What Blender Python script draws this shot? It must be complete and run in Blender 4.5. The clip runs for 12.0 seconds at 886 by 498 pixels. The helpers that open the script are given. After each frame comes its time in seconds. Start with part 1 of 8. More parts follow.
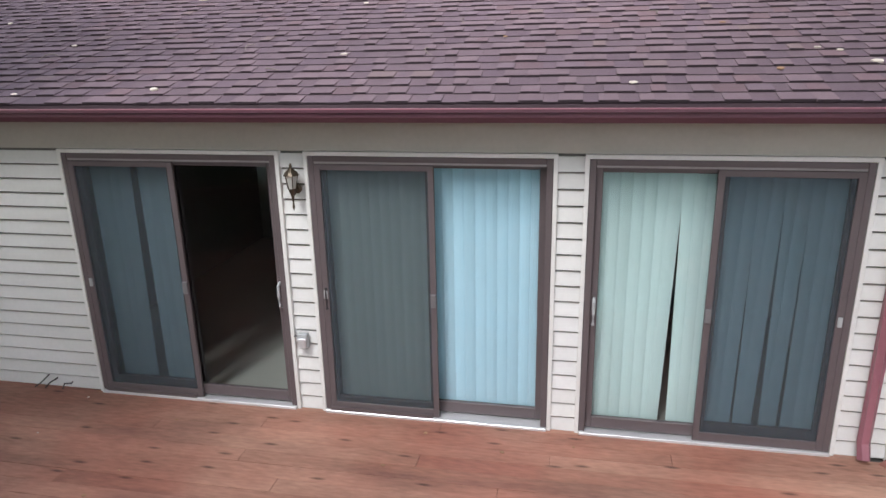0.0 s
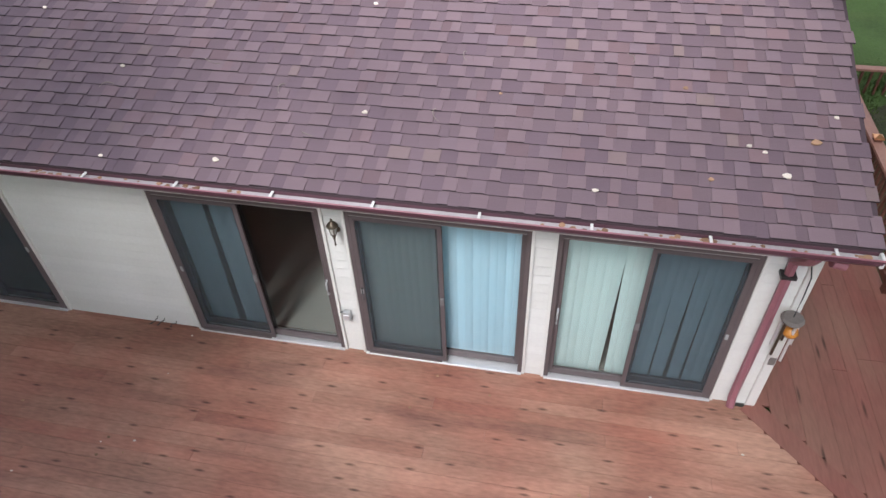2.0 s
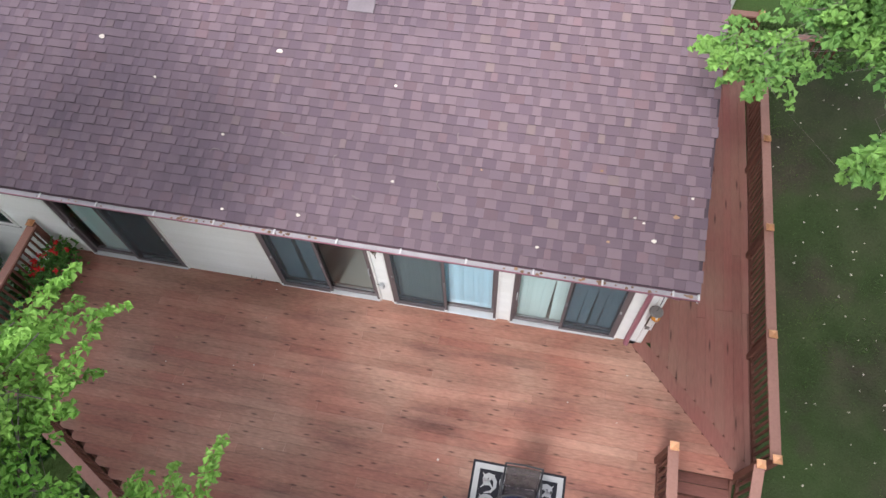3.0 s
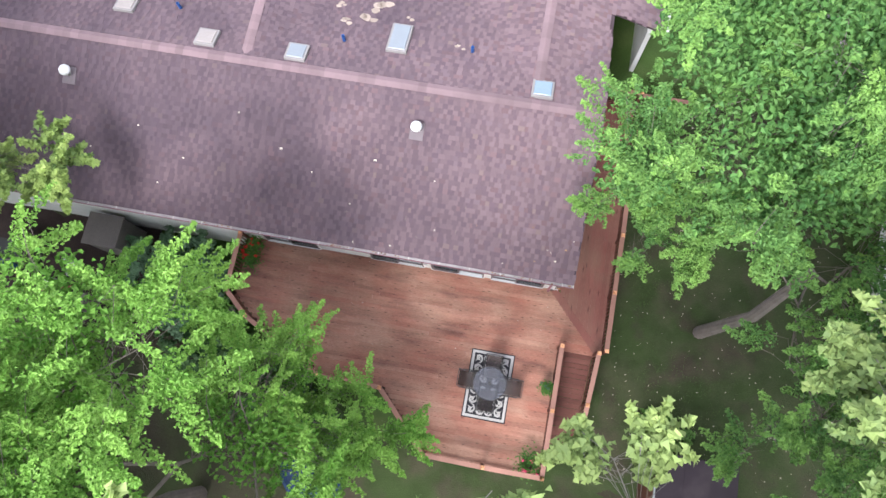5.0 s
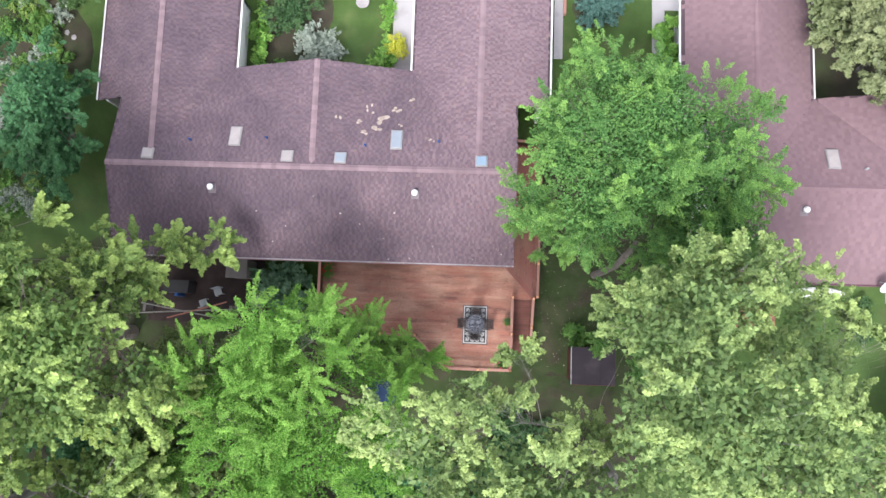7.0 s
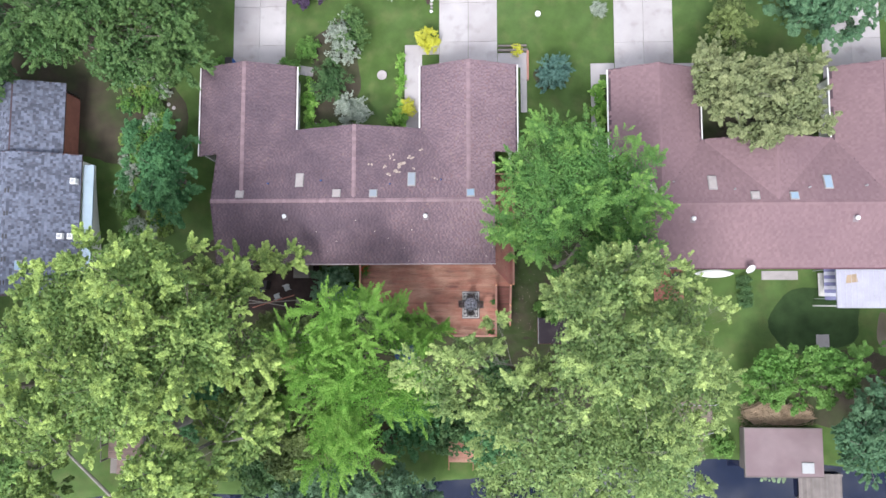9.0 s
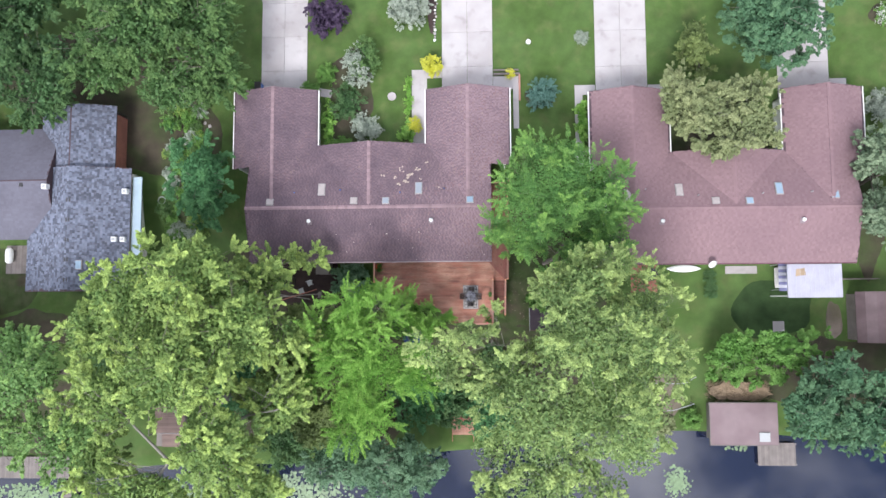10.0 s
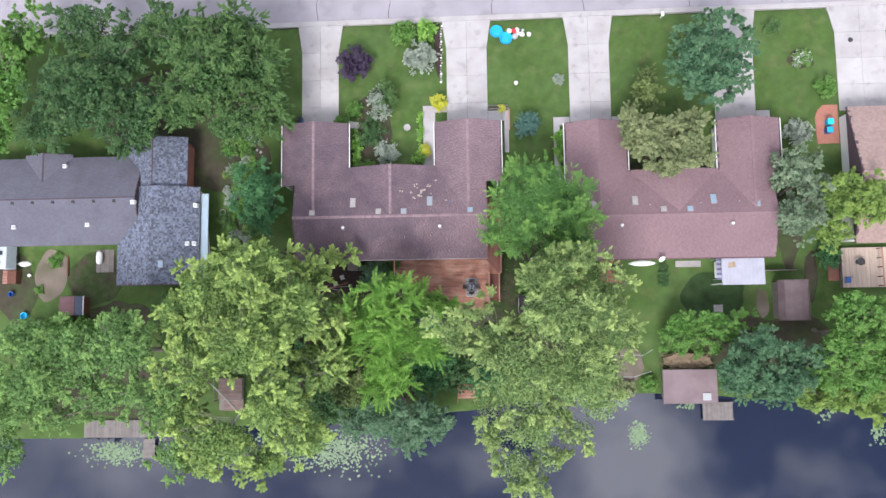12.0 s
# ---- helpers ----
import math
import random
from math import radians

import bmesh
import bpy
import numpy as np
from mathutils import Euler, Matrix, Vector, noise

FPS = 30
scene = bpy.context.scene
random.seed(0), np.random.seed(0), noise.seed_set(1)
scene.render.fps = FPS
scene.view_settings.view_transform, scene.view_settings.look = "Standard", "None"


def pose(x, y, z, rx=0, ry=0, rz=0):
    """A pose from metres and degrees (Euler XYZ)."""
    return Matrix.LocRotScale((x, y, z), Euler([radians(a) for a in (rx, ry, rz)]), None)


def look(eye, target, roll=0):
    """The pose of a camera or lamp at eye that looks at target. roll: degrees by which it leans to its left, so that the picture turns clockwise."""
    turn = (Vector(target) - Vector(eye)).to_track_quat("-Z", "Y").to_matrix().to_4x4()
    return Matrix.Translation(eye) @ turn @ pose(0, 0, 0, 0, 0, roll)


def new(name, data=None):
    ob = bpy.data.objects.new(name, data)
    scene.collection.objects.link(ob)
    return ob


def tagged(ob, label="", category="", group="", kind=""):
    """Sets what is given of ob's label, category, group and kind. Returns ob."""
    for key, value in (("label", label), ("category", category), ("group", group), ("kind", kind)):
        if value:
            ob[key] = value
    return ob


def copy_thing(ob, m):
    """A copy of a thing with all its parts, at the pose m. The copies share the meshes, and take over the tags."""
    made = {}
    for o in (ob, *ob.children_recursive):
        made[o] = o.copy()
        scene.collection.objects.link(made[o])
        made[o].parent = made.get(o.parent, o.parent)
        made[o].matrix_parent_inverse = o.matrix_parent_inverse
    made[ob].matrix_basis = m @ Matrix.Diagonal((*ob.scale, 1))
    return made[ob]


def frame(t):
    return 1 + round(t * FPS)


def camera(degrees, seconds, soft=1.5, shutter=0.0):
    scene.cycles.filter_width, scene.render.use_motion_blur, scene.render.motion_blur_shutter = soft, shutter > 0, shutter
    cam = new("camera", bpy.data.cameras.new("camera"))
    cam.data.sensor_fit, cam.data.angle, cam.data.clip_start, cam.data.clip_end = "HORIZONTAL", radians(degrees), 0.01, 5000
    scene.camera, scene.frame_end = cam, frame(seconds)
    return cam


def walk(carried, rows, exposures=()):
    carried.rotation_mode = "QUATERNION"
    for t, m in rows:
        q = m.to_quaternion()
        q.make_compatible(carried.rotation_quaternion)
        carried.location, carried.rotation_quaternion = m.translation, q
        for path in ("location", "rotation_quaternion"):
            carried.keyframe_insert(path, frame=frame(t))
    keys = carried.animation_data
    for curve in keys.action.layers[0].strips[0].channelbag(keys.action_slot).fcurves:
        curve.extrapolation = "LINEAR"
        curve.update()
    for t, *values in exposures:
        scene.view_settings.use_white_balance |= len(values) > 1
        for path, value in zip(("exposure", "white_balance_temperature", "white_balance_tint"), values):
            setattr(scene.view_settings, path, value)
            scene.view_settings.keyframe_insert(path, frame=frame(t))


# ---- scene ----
cam = camera(67.0, 12.0, soft=1.5)
PATH = [
    (0, (-0.024, 0.552, 2.759), (-0.407, 2.426, 2.173), -1.2),
    (0.5, (-0.012, 0.55, 3.332), (-0.392, 2.356, 2.562), -1.4),
    (1, (-0.007, 0.55, 4.031), (-0.375, 2.258, 3.058), -1.6),
    (1.5, (-0.004, 0.554, 4.86), (-0.351, 2.14, 3.693), -1.9),
    (2, (0.031, 0.567, 5.868), (-0.296, 1.999, 4.511), -2.4),
    (2.5, (0.116, 0.561, 7.71), (-0.175, 1.752, 6.13), -3.2),
    (3, (0.217, 0.547, 10.235), (-0.039, 1.496, 8.493), -4.5),
    (3.2, (0.224, 0.502, 11.268), (-0.016, 1.383, 9.489), -4.7),
    (4.8, (-0.134, 0.92, 19.915), (-0.277, 1.389, 17.976), -6.7),
    (5, (-0.007, 0.809, 21.364), (-0.156, 1.253, 19.419), -8.3),
    (5.5, (0.048, 1.025, 25.278), (-0.089, 1.379, 23.314), -11.1),
    (6, (0.087, 1.364, 29.225), (-0.028, 1.651, 27.249), -13.8),
    (6.5, (0.219, 1.499, 33.178), (0.123, 1.75, 31.197), -16.4),
    (8.5, (0.702, 2.242, 48.879), (0.613, 2.396, 46.887), -30.4),
    (9, (0.985, 1.763, 52.65), (0.886, 1.924, 50.659), -31.7),
    (9.5, (1.084, 1.484, 56.525), (0.983, 1.645, 54.534), -32.5),
    (10, (1.375, 1.216, 60.319), (1.266, 1.373, 58.328), -35.2),
    (10.5, (1.468, 0.897, 64.116), (1.358, 1.055, 62.126), -35.6),
    (11, (1.579, 0.429, 67.982), (1.467, 0.592, 65.992), -35.2),
    (11.5, (1.591, -0.122, 71.731), (1.48, 0.047, 69.741), -34.3),
    (12, (1.731, -0.813, 75.368), (1.616, -0.633, 73.379), -33.5),
]
walk(cam, [(t, look(eye, target, roll)) for t, eye, target, roll in PATH],
     exposures=((0, 0.85), (1.5, 0.85), (3, 1.0), (5.5, 1.08), (8.5, 0.8), (10.5, 0.78), (12, 0.66)))

# ---- world, sun ----
world = bpy.data.worlds.new("sky")
scene.world = world
world.use_nodes = True
wn, wl = world.node_tree.nodes, world.node_tree.links
sky = wn.new("ShaderNodeTexSky")
sky.sky_type, sky.sun_disc = "NISHITA", False
sky.sun_elevation, sky.sun_rotation = radians(51), radians(197)
coords = wn.new("ShaderNodeTexCoord")
puffs = wn.new("ShaderNodeTexNoise")
puffs.inputs["Scale"].default_value, puffs.inputs["Detail"].default_value = 4.2, 7
ramp = wn.new("ShaderNodeValToRGB")
ramp.color_ramp.elements[0].position, ramp.color_ramp.elements[1].position = 0.43, 0.62
cloud = wn.new("ShaderNodeMix")
cloud.data_type = "RGBA"
cloud.inputs["B"].default_value = (17.2, 17.2, 18.2, 1)
drift = wn.new("ShaderNodeMapping")
drift.inputs["Location"].default_value = (-5.06, -3.14, 1.89)
wl.new(coords.outputs["Generated"], drift.inputs["Vector"])
wl.new(drift.outputs["Vector"], puffs.inputs["Vector"])
wl.new(puffs.outputs["Fac"], ramp.inputs["Fac"])
wl.new(ramp.outputs["Color"], cloud.inputs["Factor"])
wl.new(sky.outputs["Color"], cloud.inputs["A"])
wl.new(cloud.outputs["Result"], wn["Background"].inputs["Color"])
wn["Background"].inputs["Strength"].default_value = 0.1
sun = new("sun", bpy.data.lights.new("sun", "SUN"))
sun.data.energy, sun.data.angle, sun.data.color = 2.45, radians(21), (0.98, 0.98, 1.0)
sun.matrix_world = look((0, 0, 0), (0.18, 0.6, -0.78))

# ---- materials ----
def mat(name, color, rough=0.7, var=0.2, scale=1.5, fine=40.0, bump=0.15, metal=0.0, rnd=0.0, spec=0.3, stretch=(1, 1, 1),
        tint=None, tint_scale=0.4, tint_amount=0.5, alpha=1.0, translucent=0.0, dist=0.01, coat=0.0, palette=(), spots=0.0, stain=None, speck=0.5, leaf_tone=False, marks=None):
    """A surface with broad and fine variation, per-piece variation (rnd) and a second colour in large patches (tint)."""
    m = bpy.data.materials.new(name)
    m.use_nodes = True
    n, l = m.node_tree.nodes, m.node_tree.links
    b = n["Principled BSDF"]
    geo = n.new("ShaderNodeNewGeometry")
    mapping = n.new("ShaderNodeMapping")
    mapping.inputs["Scale"].default_value = stretch
    l.new(geo.outputs["Position"], mapping.inputs["Vector"])

    def noise_tex(s, detail=4, raw=False):
        t = n.new("ShaderNodeTexNoise")
        t.inputs["Scale"].default_value, t.inputs["Detail"].default_value = s, detail
        l.new(geo.outputs["Position"] if raw else mapping.outputs["Vector"], t.inputs["Vector"])
        return t.outputs["Fac"]

    def math_node(op, a, c):
        t = n.new("ShaderNodeMath")
        t.operation = op
        for i, v in enumerate((a, c)):
            if isinstance(v, (int, float)):
                t.inputs[i].default_value = v
            else:
                l.new(v, t.inputs[i])
        return t.outputs[0]

    broad, grain = noise_tex(scale), noise_tex(fine, 3)
    value = math_node("ADD", math_node("MULTIPLY", math_node("SUBTRACT", broad, 0.5), var * 2.6), 1.0)
    value = math_node("ADD", value, math_node("MULTIPLY", math_node("SUBTRACT", grain, 0.5), var * 1.8))
    if rnd:
        info = n.new("ShaderNodeObjectInfo")
        r = math_node("FRACT", math_node("ADD", info.outputs["Random"], geo.outputs["Random Per Island"]), 0)
        value = math_node("ADD", value, math_node("MULTIPLY", math_node("SUBTRACT", r, 0.5), rnd * 2))
    base = n.new("ShaderNodeRGB")
    base.outputs[0].default_value = (*color, 1)
    col = base.outputs[0]
    if palette:
        pal = n.new("ShaderNodeValToRGB")
        pal.color_ramp.interpolation = "CONSTANT"
        while len(pal.color_ramp.elements) < len(palette):
            pal.color_ramp.elements.new(0.5)
        for e, (p, c) in zip(pal.color_ramp.elements, palette):
            e.position, e.color = p, (*c, 1)
        l.new(math_node("FRACT", math_node("MULTIPLY", r, 13.7), 0), pal.inputs["Fac"])
        col = pal.outputs["Color"]
    if spots:
        cells = n.new("ShaderNodeTexVoronoi")
        cells.voronoi_dimensions = "2D"
        cells.inputs["Scale"].default_value = spots
        l.new(mapping.outputs["Vector"], cells.inputs["Vector"])
        dot = n.new("ShaderNodeMapRange")
        dot.inputs["From Min"].default_value, dot.inputs["From Max"].default_value = 0.02, 0.085
        dot.inputs["To Min"].default_value, dot.inputs["To Max"].default_value = 0.35, 1.0
        l.new(cells.outputs["Distance"], dot.inputs["Value"])
        value = math_node("MULTIPLY", value, dot.outputs["Result"])
    if tint:
        mix = n.new("ShaderNodeMix")
        mix.data_type = "RGBA"
        mix.inputs["B"].default_value = (*tint, 1)
        l.new(col, mix.inputs["A"])
        span = n.new("ShaderNodeMapRange")
        span.inputs["From Min"].default_value, span.inputs["From Max"].default_value = 0.42, 0.66
        span.inputs["To Max"].default_value = tint_amount
        l.new(noise_tex(tint_scale, 5, True), span.inputs["Value"])
        fac = span.outputs["Result"]
        # per-leaf tone: pale young tips, and crown shade put into inner leaves
        if leaf_tone:
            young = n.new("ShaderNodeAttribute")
            young.attribute_name = "leaf_tone"
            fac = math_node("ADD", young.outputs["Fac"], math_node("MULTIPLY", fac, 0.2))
        if rnd:
            fac = math_node("ADD", fac, math_node("MULTIPLY", math_node("FRACT", math_node("MULTIPLY", r, 7.31), 0), tint_amount * speck))
        l.new(fac, mix.inputs["Factor"])
        col = mix.outputs["Result"]
    # blends to a darker colour along X from x0 to x1, broken by noise
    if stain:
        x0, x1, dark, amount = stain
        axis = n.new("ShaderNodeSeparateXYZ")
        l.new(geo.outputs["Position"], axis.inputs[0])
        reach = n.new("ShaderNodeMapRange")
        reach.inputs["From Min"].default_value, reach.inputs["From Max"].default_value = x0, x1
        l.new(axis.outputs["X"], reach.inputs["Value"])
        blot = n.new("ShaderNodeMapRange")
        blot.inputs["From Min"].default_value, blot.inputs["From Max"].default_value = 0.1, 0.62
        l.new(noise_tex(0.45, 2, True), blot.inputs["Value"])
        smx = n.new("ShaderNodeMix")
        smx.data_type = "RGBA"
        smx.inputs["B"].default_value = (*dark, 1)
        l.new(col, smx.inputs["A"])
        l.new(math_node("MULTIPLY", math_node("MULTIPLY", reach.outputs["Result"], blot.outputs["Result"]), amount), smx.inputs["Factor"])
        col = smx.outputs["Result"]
    if marks:
        dark, mark_scale, lo, hi, amount = marks
        blotch = n.new("ShaderNodeMapRange")
        blotch.inputs["From Min"].default_value, blotch.inputs["From Max"].default_value = lo, hi
        blotch.inputs["To Max"].default_value = amount
        l.new(noise_tex(mark_scale, 6), blotch.inputs["Value"])
        mmx = n.new("ShaderNodeMix")
        mmx.data_type = "RGBA"
        mmx.inputs["B"].default_value = (*dark, 1)
        l.new(col, mmx.inputs["A"])
        l.new(blotch.outputs["Result"], mmx.inputs["Factor"])
        col = mmx.outputs["Result"]
    scaled = n.new("ShaderNodeVectorMath")
    scaled.operation = "SCALE"
    l.new(col, scaled.inputs[0])
    l.new(value, scaled.inputs["Scale"])
    l.new(scaled.outputs[0], b.inputs["Base Color"])
    b.inputs["Roughness"].default_value, b.inputs["Metallic"].default_value = rough, metal
    b.inputs["Specular IOR Level"].default_value, b.inputs["Alpha"].default_value = spec, alpha
    b.inputs["Coat Weight"].default_value = coat
    if bump:
        bm_ = n.new("ShaderNodeBump")
        bm_.inputs["Strength"].default_value, bm_.inputs["Distance"].default_value = bump, dist
        l.new(grain, bm_.inputs["Height"])
        l.new(bm_.outputs[0], b.inputs["Normal"])
    if translucent:
        tr, add = n.new("ShaderNodeBsdfTranslucent"), n.new("ShaderNodeMixShader")
        l.new(scaled.outputs[0], tr.inputs["Color"])
        add.inputs[0].default_value = translucent
        l.new(b.outputs[0], add.inputs[1])
        l.new(tr.outputs[0], add.inputs[2])
        l.new(add.outputs[0], n["Material Output"].inputs["Surface"])
    return m


def glass_mat(name, color, rough=0.02, clear=0.9, gloss_share=None):
    """A thin pane: mirror gloss over a tinted clear body."""
    m = bpy.data.materials.new(name)
    m.use_nodes = True
    n, l = m.node_tree.nodes, m.node_tree.links
    b = n["Principled BSDF"]
    n.remove(b)
    clear_n, gloss, mix, fres = (n.new("ShaderNodeBsdfTransparent"), n.new("ShaderNodeBsdfGlossy"), n.new("ShaderNodeMixShader"), n.new("ShaderNodeFresnel"))
    clear_n.inputs["Color"].default_value = (*[c * clear for c in color], 1)
    gloss.inputs["Roughness"].default_value = rough
    fres.inputs["IOR"].default_value = 1.6
    if gloss_share is None:
        l.new(fres.outputs[0], mix.inputs[0])
    else:
        mix.inputs[0].default_value = gloss_share
    l.new(clear_n.outputs[0], mix.inputs[1])
    l.new(gloss.outputs[0], mix.inputs[2])
    l.new(mix.outputs[0], n["Material Output"].inputs["Surface"])
    return m


# both tab tones get darker towards the west end
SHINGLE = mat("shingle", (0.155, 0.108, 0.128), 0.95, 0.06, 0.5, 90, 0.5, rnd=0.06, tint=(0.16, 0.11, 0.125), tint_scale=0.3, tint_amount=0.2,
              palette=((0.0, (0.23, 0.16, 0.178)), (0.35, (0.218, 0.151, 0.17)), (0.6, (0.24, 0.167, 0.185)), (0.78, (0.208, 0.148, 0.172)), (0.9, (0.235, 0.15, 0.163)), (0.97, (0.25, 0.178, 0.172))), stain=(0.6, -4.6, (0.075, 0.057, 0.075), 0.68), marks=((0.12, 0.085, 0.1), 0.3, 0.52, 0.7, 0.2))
# dark asphalt core, blackened further to paint in each course's shadow line
SHINGLE_BUTT = mat("shingle_butt_shade", (0.05, 0.036, 0.042), 0.95, 0.1, 1, 60, 0.2)
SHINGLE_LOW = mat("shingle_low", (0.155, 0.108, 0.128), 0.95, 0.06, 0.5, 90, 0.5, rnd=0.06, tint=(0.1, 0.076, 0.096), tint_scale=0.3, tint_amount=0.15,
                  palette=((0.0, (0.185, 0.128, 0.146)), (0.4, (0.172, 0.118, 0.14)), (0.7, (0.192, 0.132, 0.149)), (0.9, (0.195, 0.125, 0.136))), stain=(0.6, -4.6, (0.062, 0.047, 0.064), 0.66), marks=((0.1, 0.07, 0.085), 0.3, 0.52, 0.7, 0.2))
SHINGLE_PINK_LOW = mat("shingle_pink_low", (0.2, 0.13, 0.142), 0.9, 0.08, 0.5, 90, 0.4, rnd=0.05, tint=(0.16, 0.1, 0.115), tint_scale=0.25, tint_amount=0.4)
SHINGLE_PINK = mat("shingle_pink", (0.222, 0.143, 0.155), 0.9, 0.06, 0.5, 90, 0.4, rnd=0.05, tint=(0.17, 0.11, 0.125), tint_scale=0.25, tint_amount=0.5)
SHINGLE_GREY = mat("shingle_grey", (0.122, 0.118, 0.15), 0.9, 0.12, 0.5, 60, 0.4, rnd=0.06, tint=(0.1, 0.095, 0.12), tint_amount=0.4)
SHINGLE_BLUE = mat("shingle_blue", (0.13, 0.145, 0.195), 0.9, 0.2, 1.2, 60, 0.4, rnd=0.45, tint=(0.1, 0.105, 0.135), tint_scale=1.6, tint_amount=0.6)
SHINGLE_TAN = mat("shingle_tan", (0.3, 0.21, 0.19), 0.9, 0.12, 0.5, 60, 0.4, rnd=0.1)
CAP = mat("ridge_cap", (0.235, 0.164, 0.18), 0.9, 0.15, 2, 90, 0.4, rnd=0.12)
ROOF_METAL = mat("vent_flashing", (0.2, 0.165, 0.18), 0.6, 0.15, 3, 40, 0.1)
ROOF_DECK = mat("roof_underlay", (0.08, 0.055, 0.065), 0.95, 0.1)
SIDING = mat("siding", (0.72, 0.715, 0.705), 0.5, 0.06, 1.2, 30, 0.05, rnd=0.03, tint=(0.62, 0.61, 0.58), tint_scale=0.8, tint_amount=0.4)
TRIM = mat("white_trim", (0.72, 0.71, 0.69), 0.45, 0.05, 2, 40, 0.03)
# darker than the siding: the eave's shade is put into this colour
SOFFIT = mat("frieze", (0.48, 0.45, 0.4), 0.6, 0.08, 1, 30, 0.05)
GUTTER = mat("gutter", (0.12, 0.05, 0.07), 0.35, 0.15, 2, 40, 0.05, spec=0.5)
GUTTER_IN = mat("gutter_inside", (0.45, 0.42, 0.43), 0.6, 0.25, 3, 50, 0.2)
SPOUT = mat("downspout", (0.3, 0.12, 0.15), 0.4, 0.08, 2, 40, 0.04, spec=0.5)
LATCH = mat("latch_metal", (0.2, 0.19, 0.2), 0.4, 0.1, 4, 50, 0.05, metal=0.3)
FRAME = mat("door_frame", (0.118, 0.095, 0.099), 0.45, 0.1, 3, 60, 0.05, spec=0.4)
SILL = mat("aluminium_sill", (0.72, 0.72, 0.74), 0.35, 0.08, 4, 60, 0.05, metal=0.5)
SCREEN = mat("insect_screen", (0.07, 0.088, 0.105), 0.8, 0.05, 4, 300, 0.0, alpha=0.37)
GLASS = glass_mat("pane", (0.93, 1.0, 0.98), clear=0.97)
GLASS_DARK = glass_mat("table_glass", (0.74, 0.76, 0.85), 0.08, 0.9, 0.08)
CURB = mat("skylight_curb", (0.3, 0.28, 0.28), 0.6, 0.12, 3, 30, 0.05)
SKYGLASS = mat("skylight_glass", (0.24, 0.33, 0.42), 0.2, 0.1, 2, 20, 0.0, spec=0.8)
SKYGLASS_W = mat("skylight_dome", (0.26, 0.29, 0.33), 0.35, 0.08, 2, 20, 0.0, spec=0.6)
SKYGLASS_OLD = mat("skylight_old", (0.36, 0.32, 0.31), 0.5, 0.15, 2, 20, 0.0, spec=0.5)
BLIND = mat("blind_slat", (0.62, 0.73, 0.73), 0.6, 0.05, 2, 40, 0.02, rnd=0.06)
# same slats, with the panes' blue sky reflection put into the colour
BLIND_BLUE = mat("blind_slat_sky_tint", (0.52, 0.7, 0.81), 0.6, 0.05, 2, 40, 0.02, rnd=0.06)
CARPET = mat("carpet", (0.36, 0.36, 0.335), 0.95, 0.12, 1.2, 80, 0.4)
# far darker than wall paint: the rooms' dimness is put into this colour
PLASTER = mat("plaster_dimmed", (0.15, 0.145, 0.135), 0.9, 0.06, 1, 30, 0.05)
CONCRETE = mat("concrete", (0.42, 0.395, 0.4), 0.9, 0.1, 0.6, 25, 0.2, tint=(0.34, 0.31, 0.31), tint_scale=0.35, tint_amount=0.6, rnd=0.06, marks=((0.24, 0.215, 0.21), 0.9, 0.56, 0.75, 0.6))
ASPHALT = mat("road_surface", (0.31, 0.285, 0.32), 0.9, 0.12, 0.5, 30, 0.3, tint=(0.26, 0.24, 0.265), tint_scale=0.18, tint_amount=0.6, marks=((0.17, 0.155, 0.17), 0.35, 0.55, 0.72, 0.6))
DECK = mat("deck_board", (0.335, 0.132, 0.094), 0.6, 0.42, 1.3, 18, 0.35, rnd=0.09, stretch=(0.5, 2.0, 1), tint=(0.42, 0.235, 0.17), tint_scale=0.7, tint_amount=0.8, spec=0.3, spots=2.4, stain=(0.0, -6.0, (0.15, 0.065, 0.058), 0.25), marks=((0.12, 0.058, 0.05), 1.1, 0.54, 0.74, 0.7))
DECK_Y = mat("deck_board_red", (0.26, 0.085, 0.072), 0.6, 0.22, 0.8, 18, 0.35, rnd=0.06, stretch=(2.0, 0.3, 1), tint=(0.25, 0.125, 0.095), tint_scale=0.5, tint_amount=0.8, spec=0.3, spots=2.0)
RAIL = mat("rail_cap", (0.36, 0.185, 0.145), 0.6, 0.18, 1.5, 30, 0.25, rnd=0.08)
# treads darker than the deck boards
STAIR = mat("stair_tread_dark", (0.15, 0.056, 0.046), 0.65, 0.3, 1.3, 18, 0.3, rnd=0.12, stretch=(0.5, 2.0, 1), tint=(0.2, 0.085, 0.065), tint_scale=0.7, tint_amount=0.6)
RAIL_DARK = mat("rail_stain", (0.13, 0.052, 0.036), 0.65, 0.2, 2, 30, 0.25, rnd=0.1)
COPPER = mat("copper_cap", (0.75, 0.38, 0.2), 0.3, 0.15, 6, 60, 0.05, metal=0.8)
GREYWOOD = mat("weathered_wood", (0.2, 0.175, 0.165), 0.85, 0.25, 1.5, 25, 0.4, rnd=0.15)
BLACKMETAL = mat("black_metal", (0.03, 0.028, 0.03), 0.4, 0.1, 4, 60, 0.05, spec=0.5)
SLING = mat("sling_fabric", (0.085, 0.065, 0.062), 0.8, 0.15, 6, 200, 0.2, alpha=0.72)
BRONZE = mat("bronze", (0.1, 0.08, 0.06), 0.4, 0.2, 10, 60, 0.1, metal=0.7)
FROST = mat("lamp_glass", (0.45, 0.45, 0.42), 0.2, 0.1, 8, 60, 0.0, spec=0.6)
GREYPLASTIC = mat("grey_plastic", (0.4, 0.41, 0.42), 0.5, 0.08, 6, 60, 0.05)
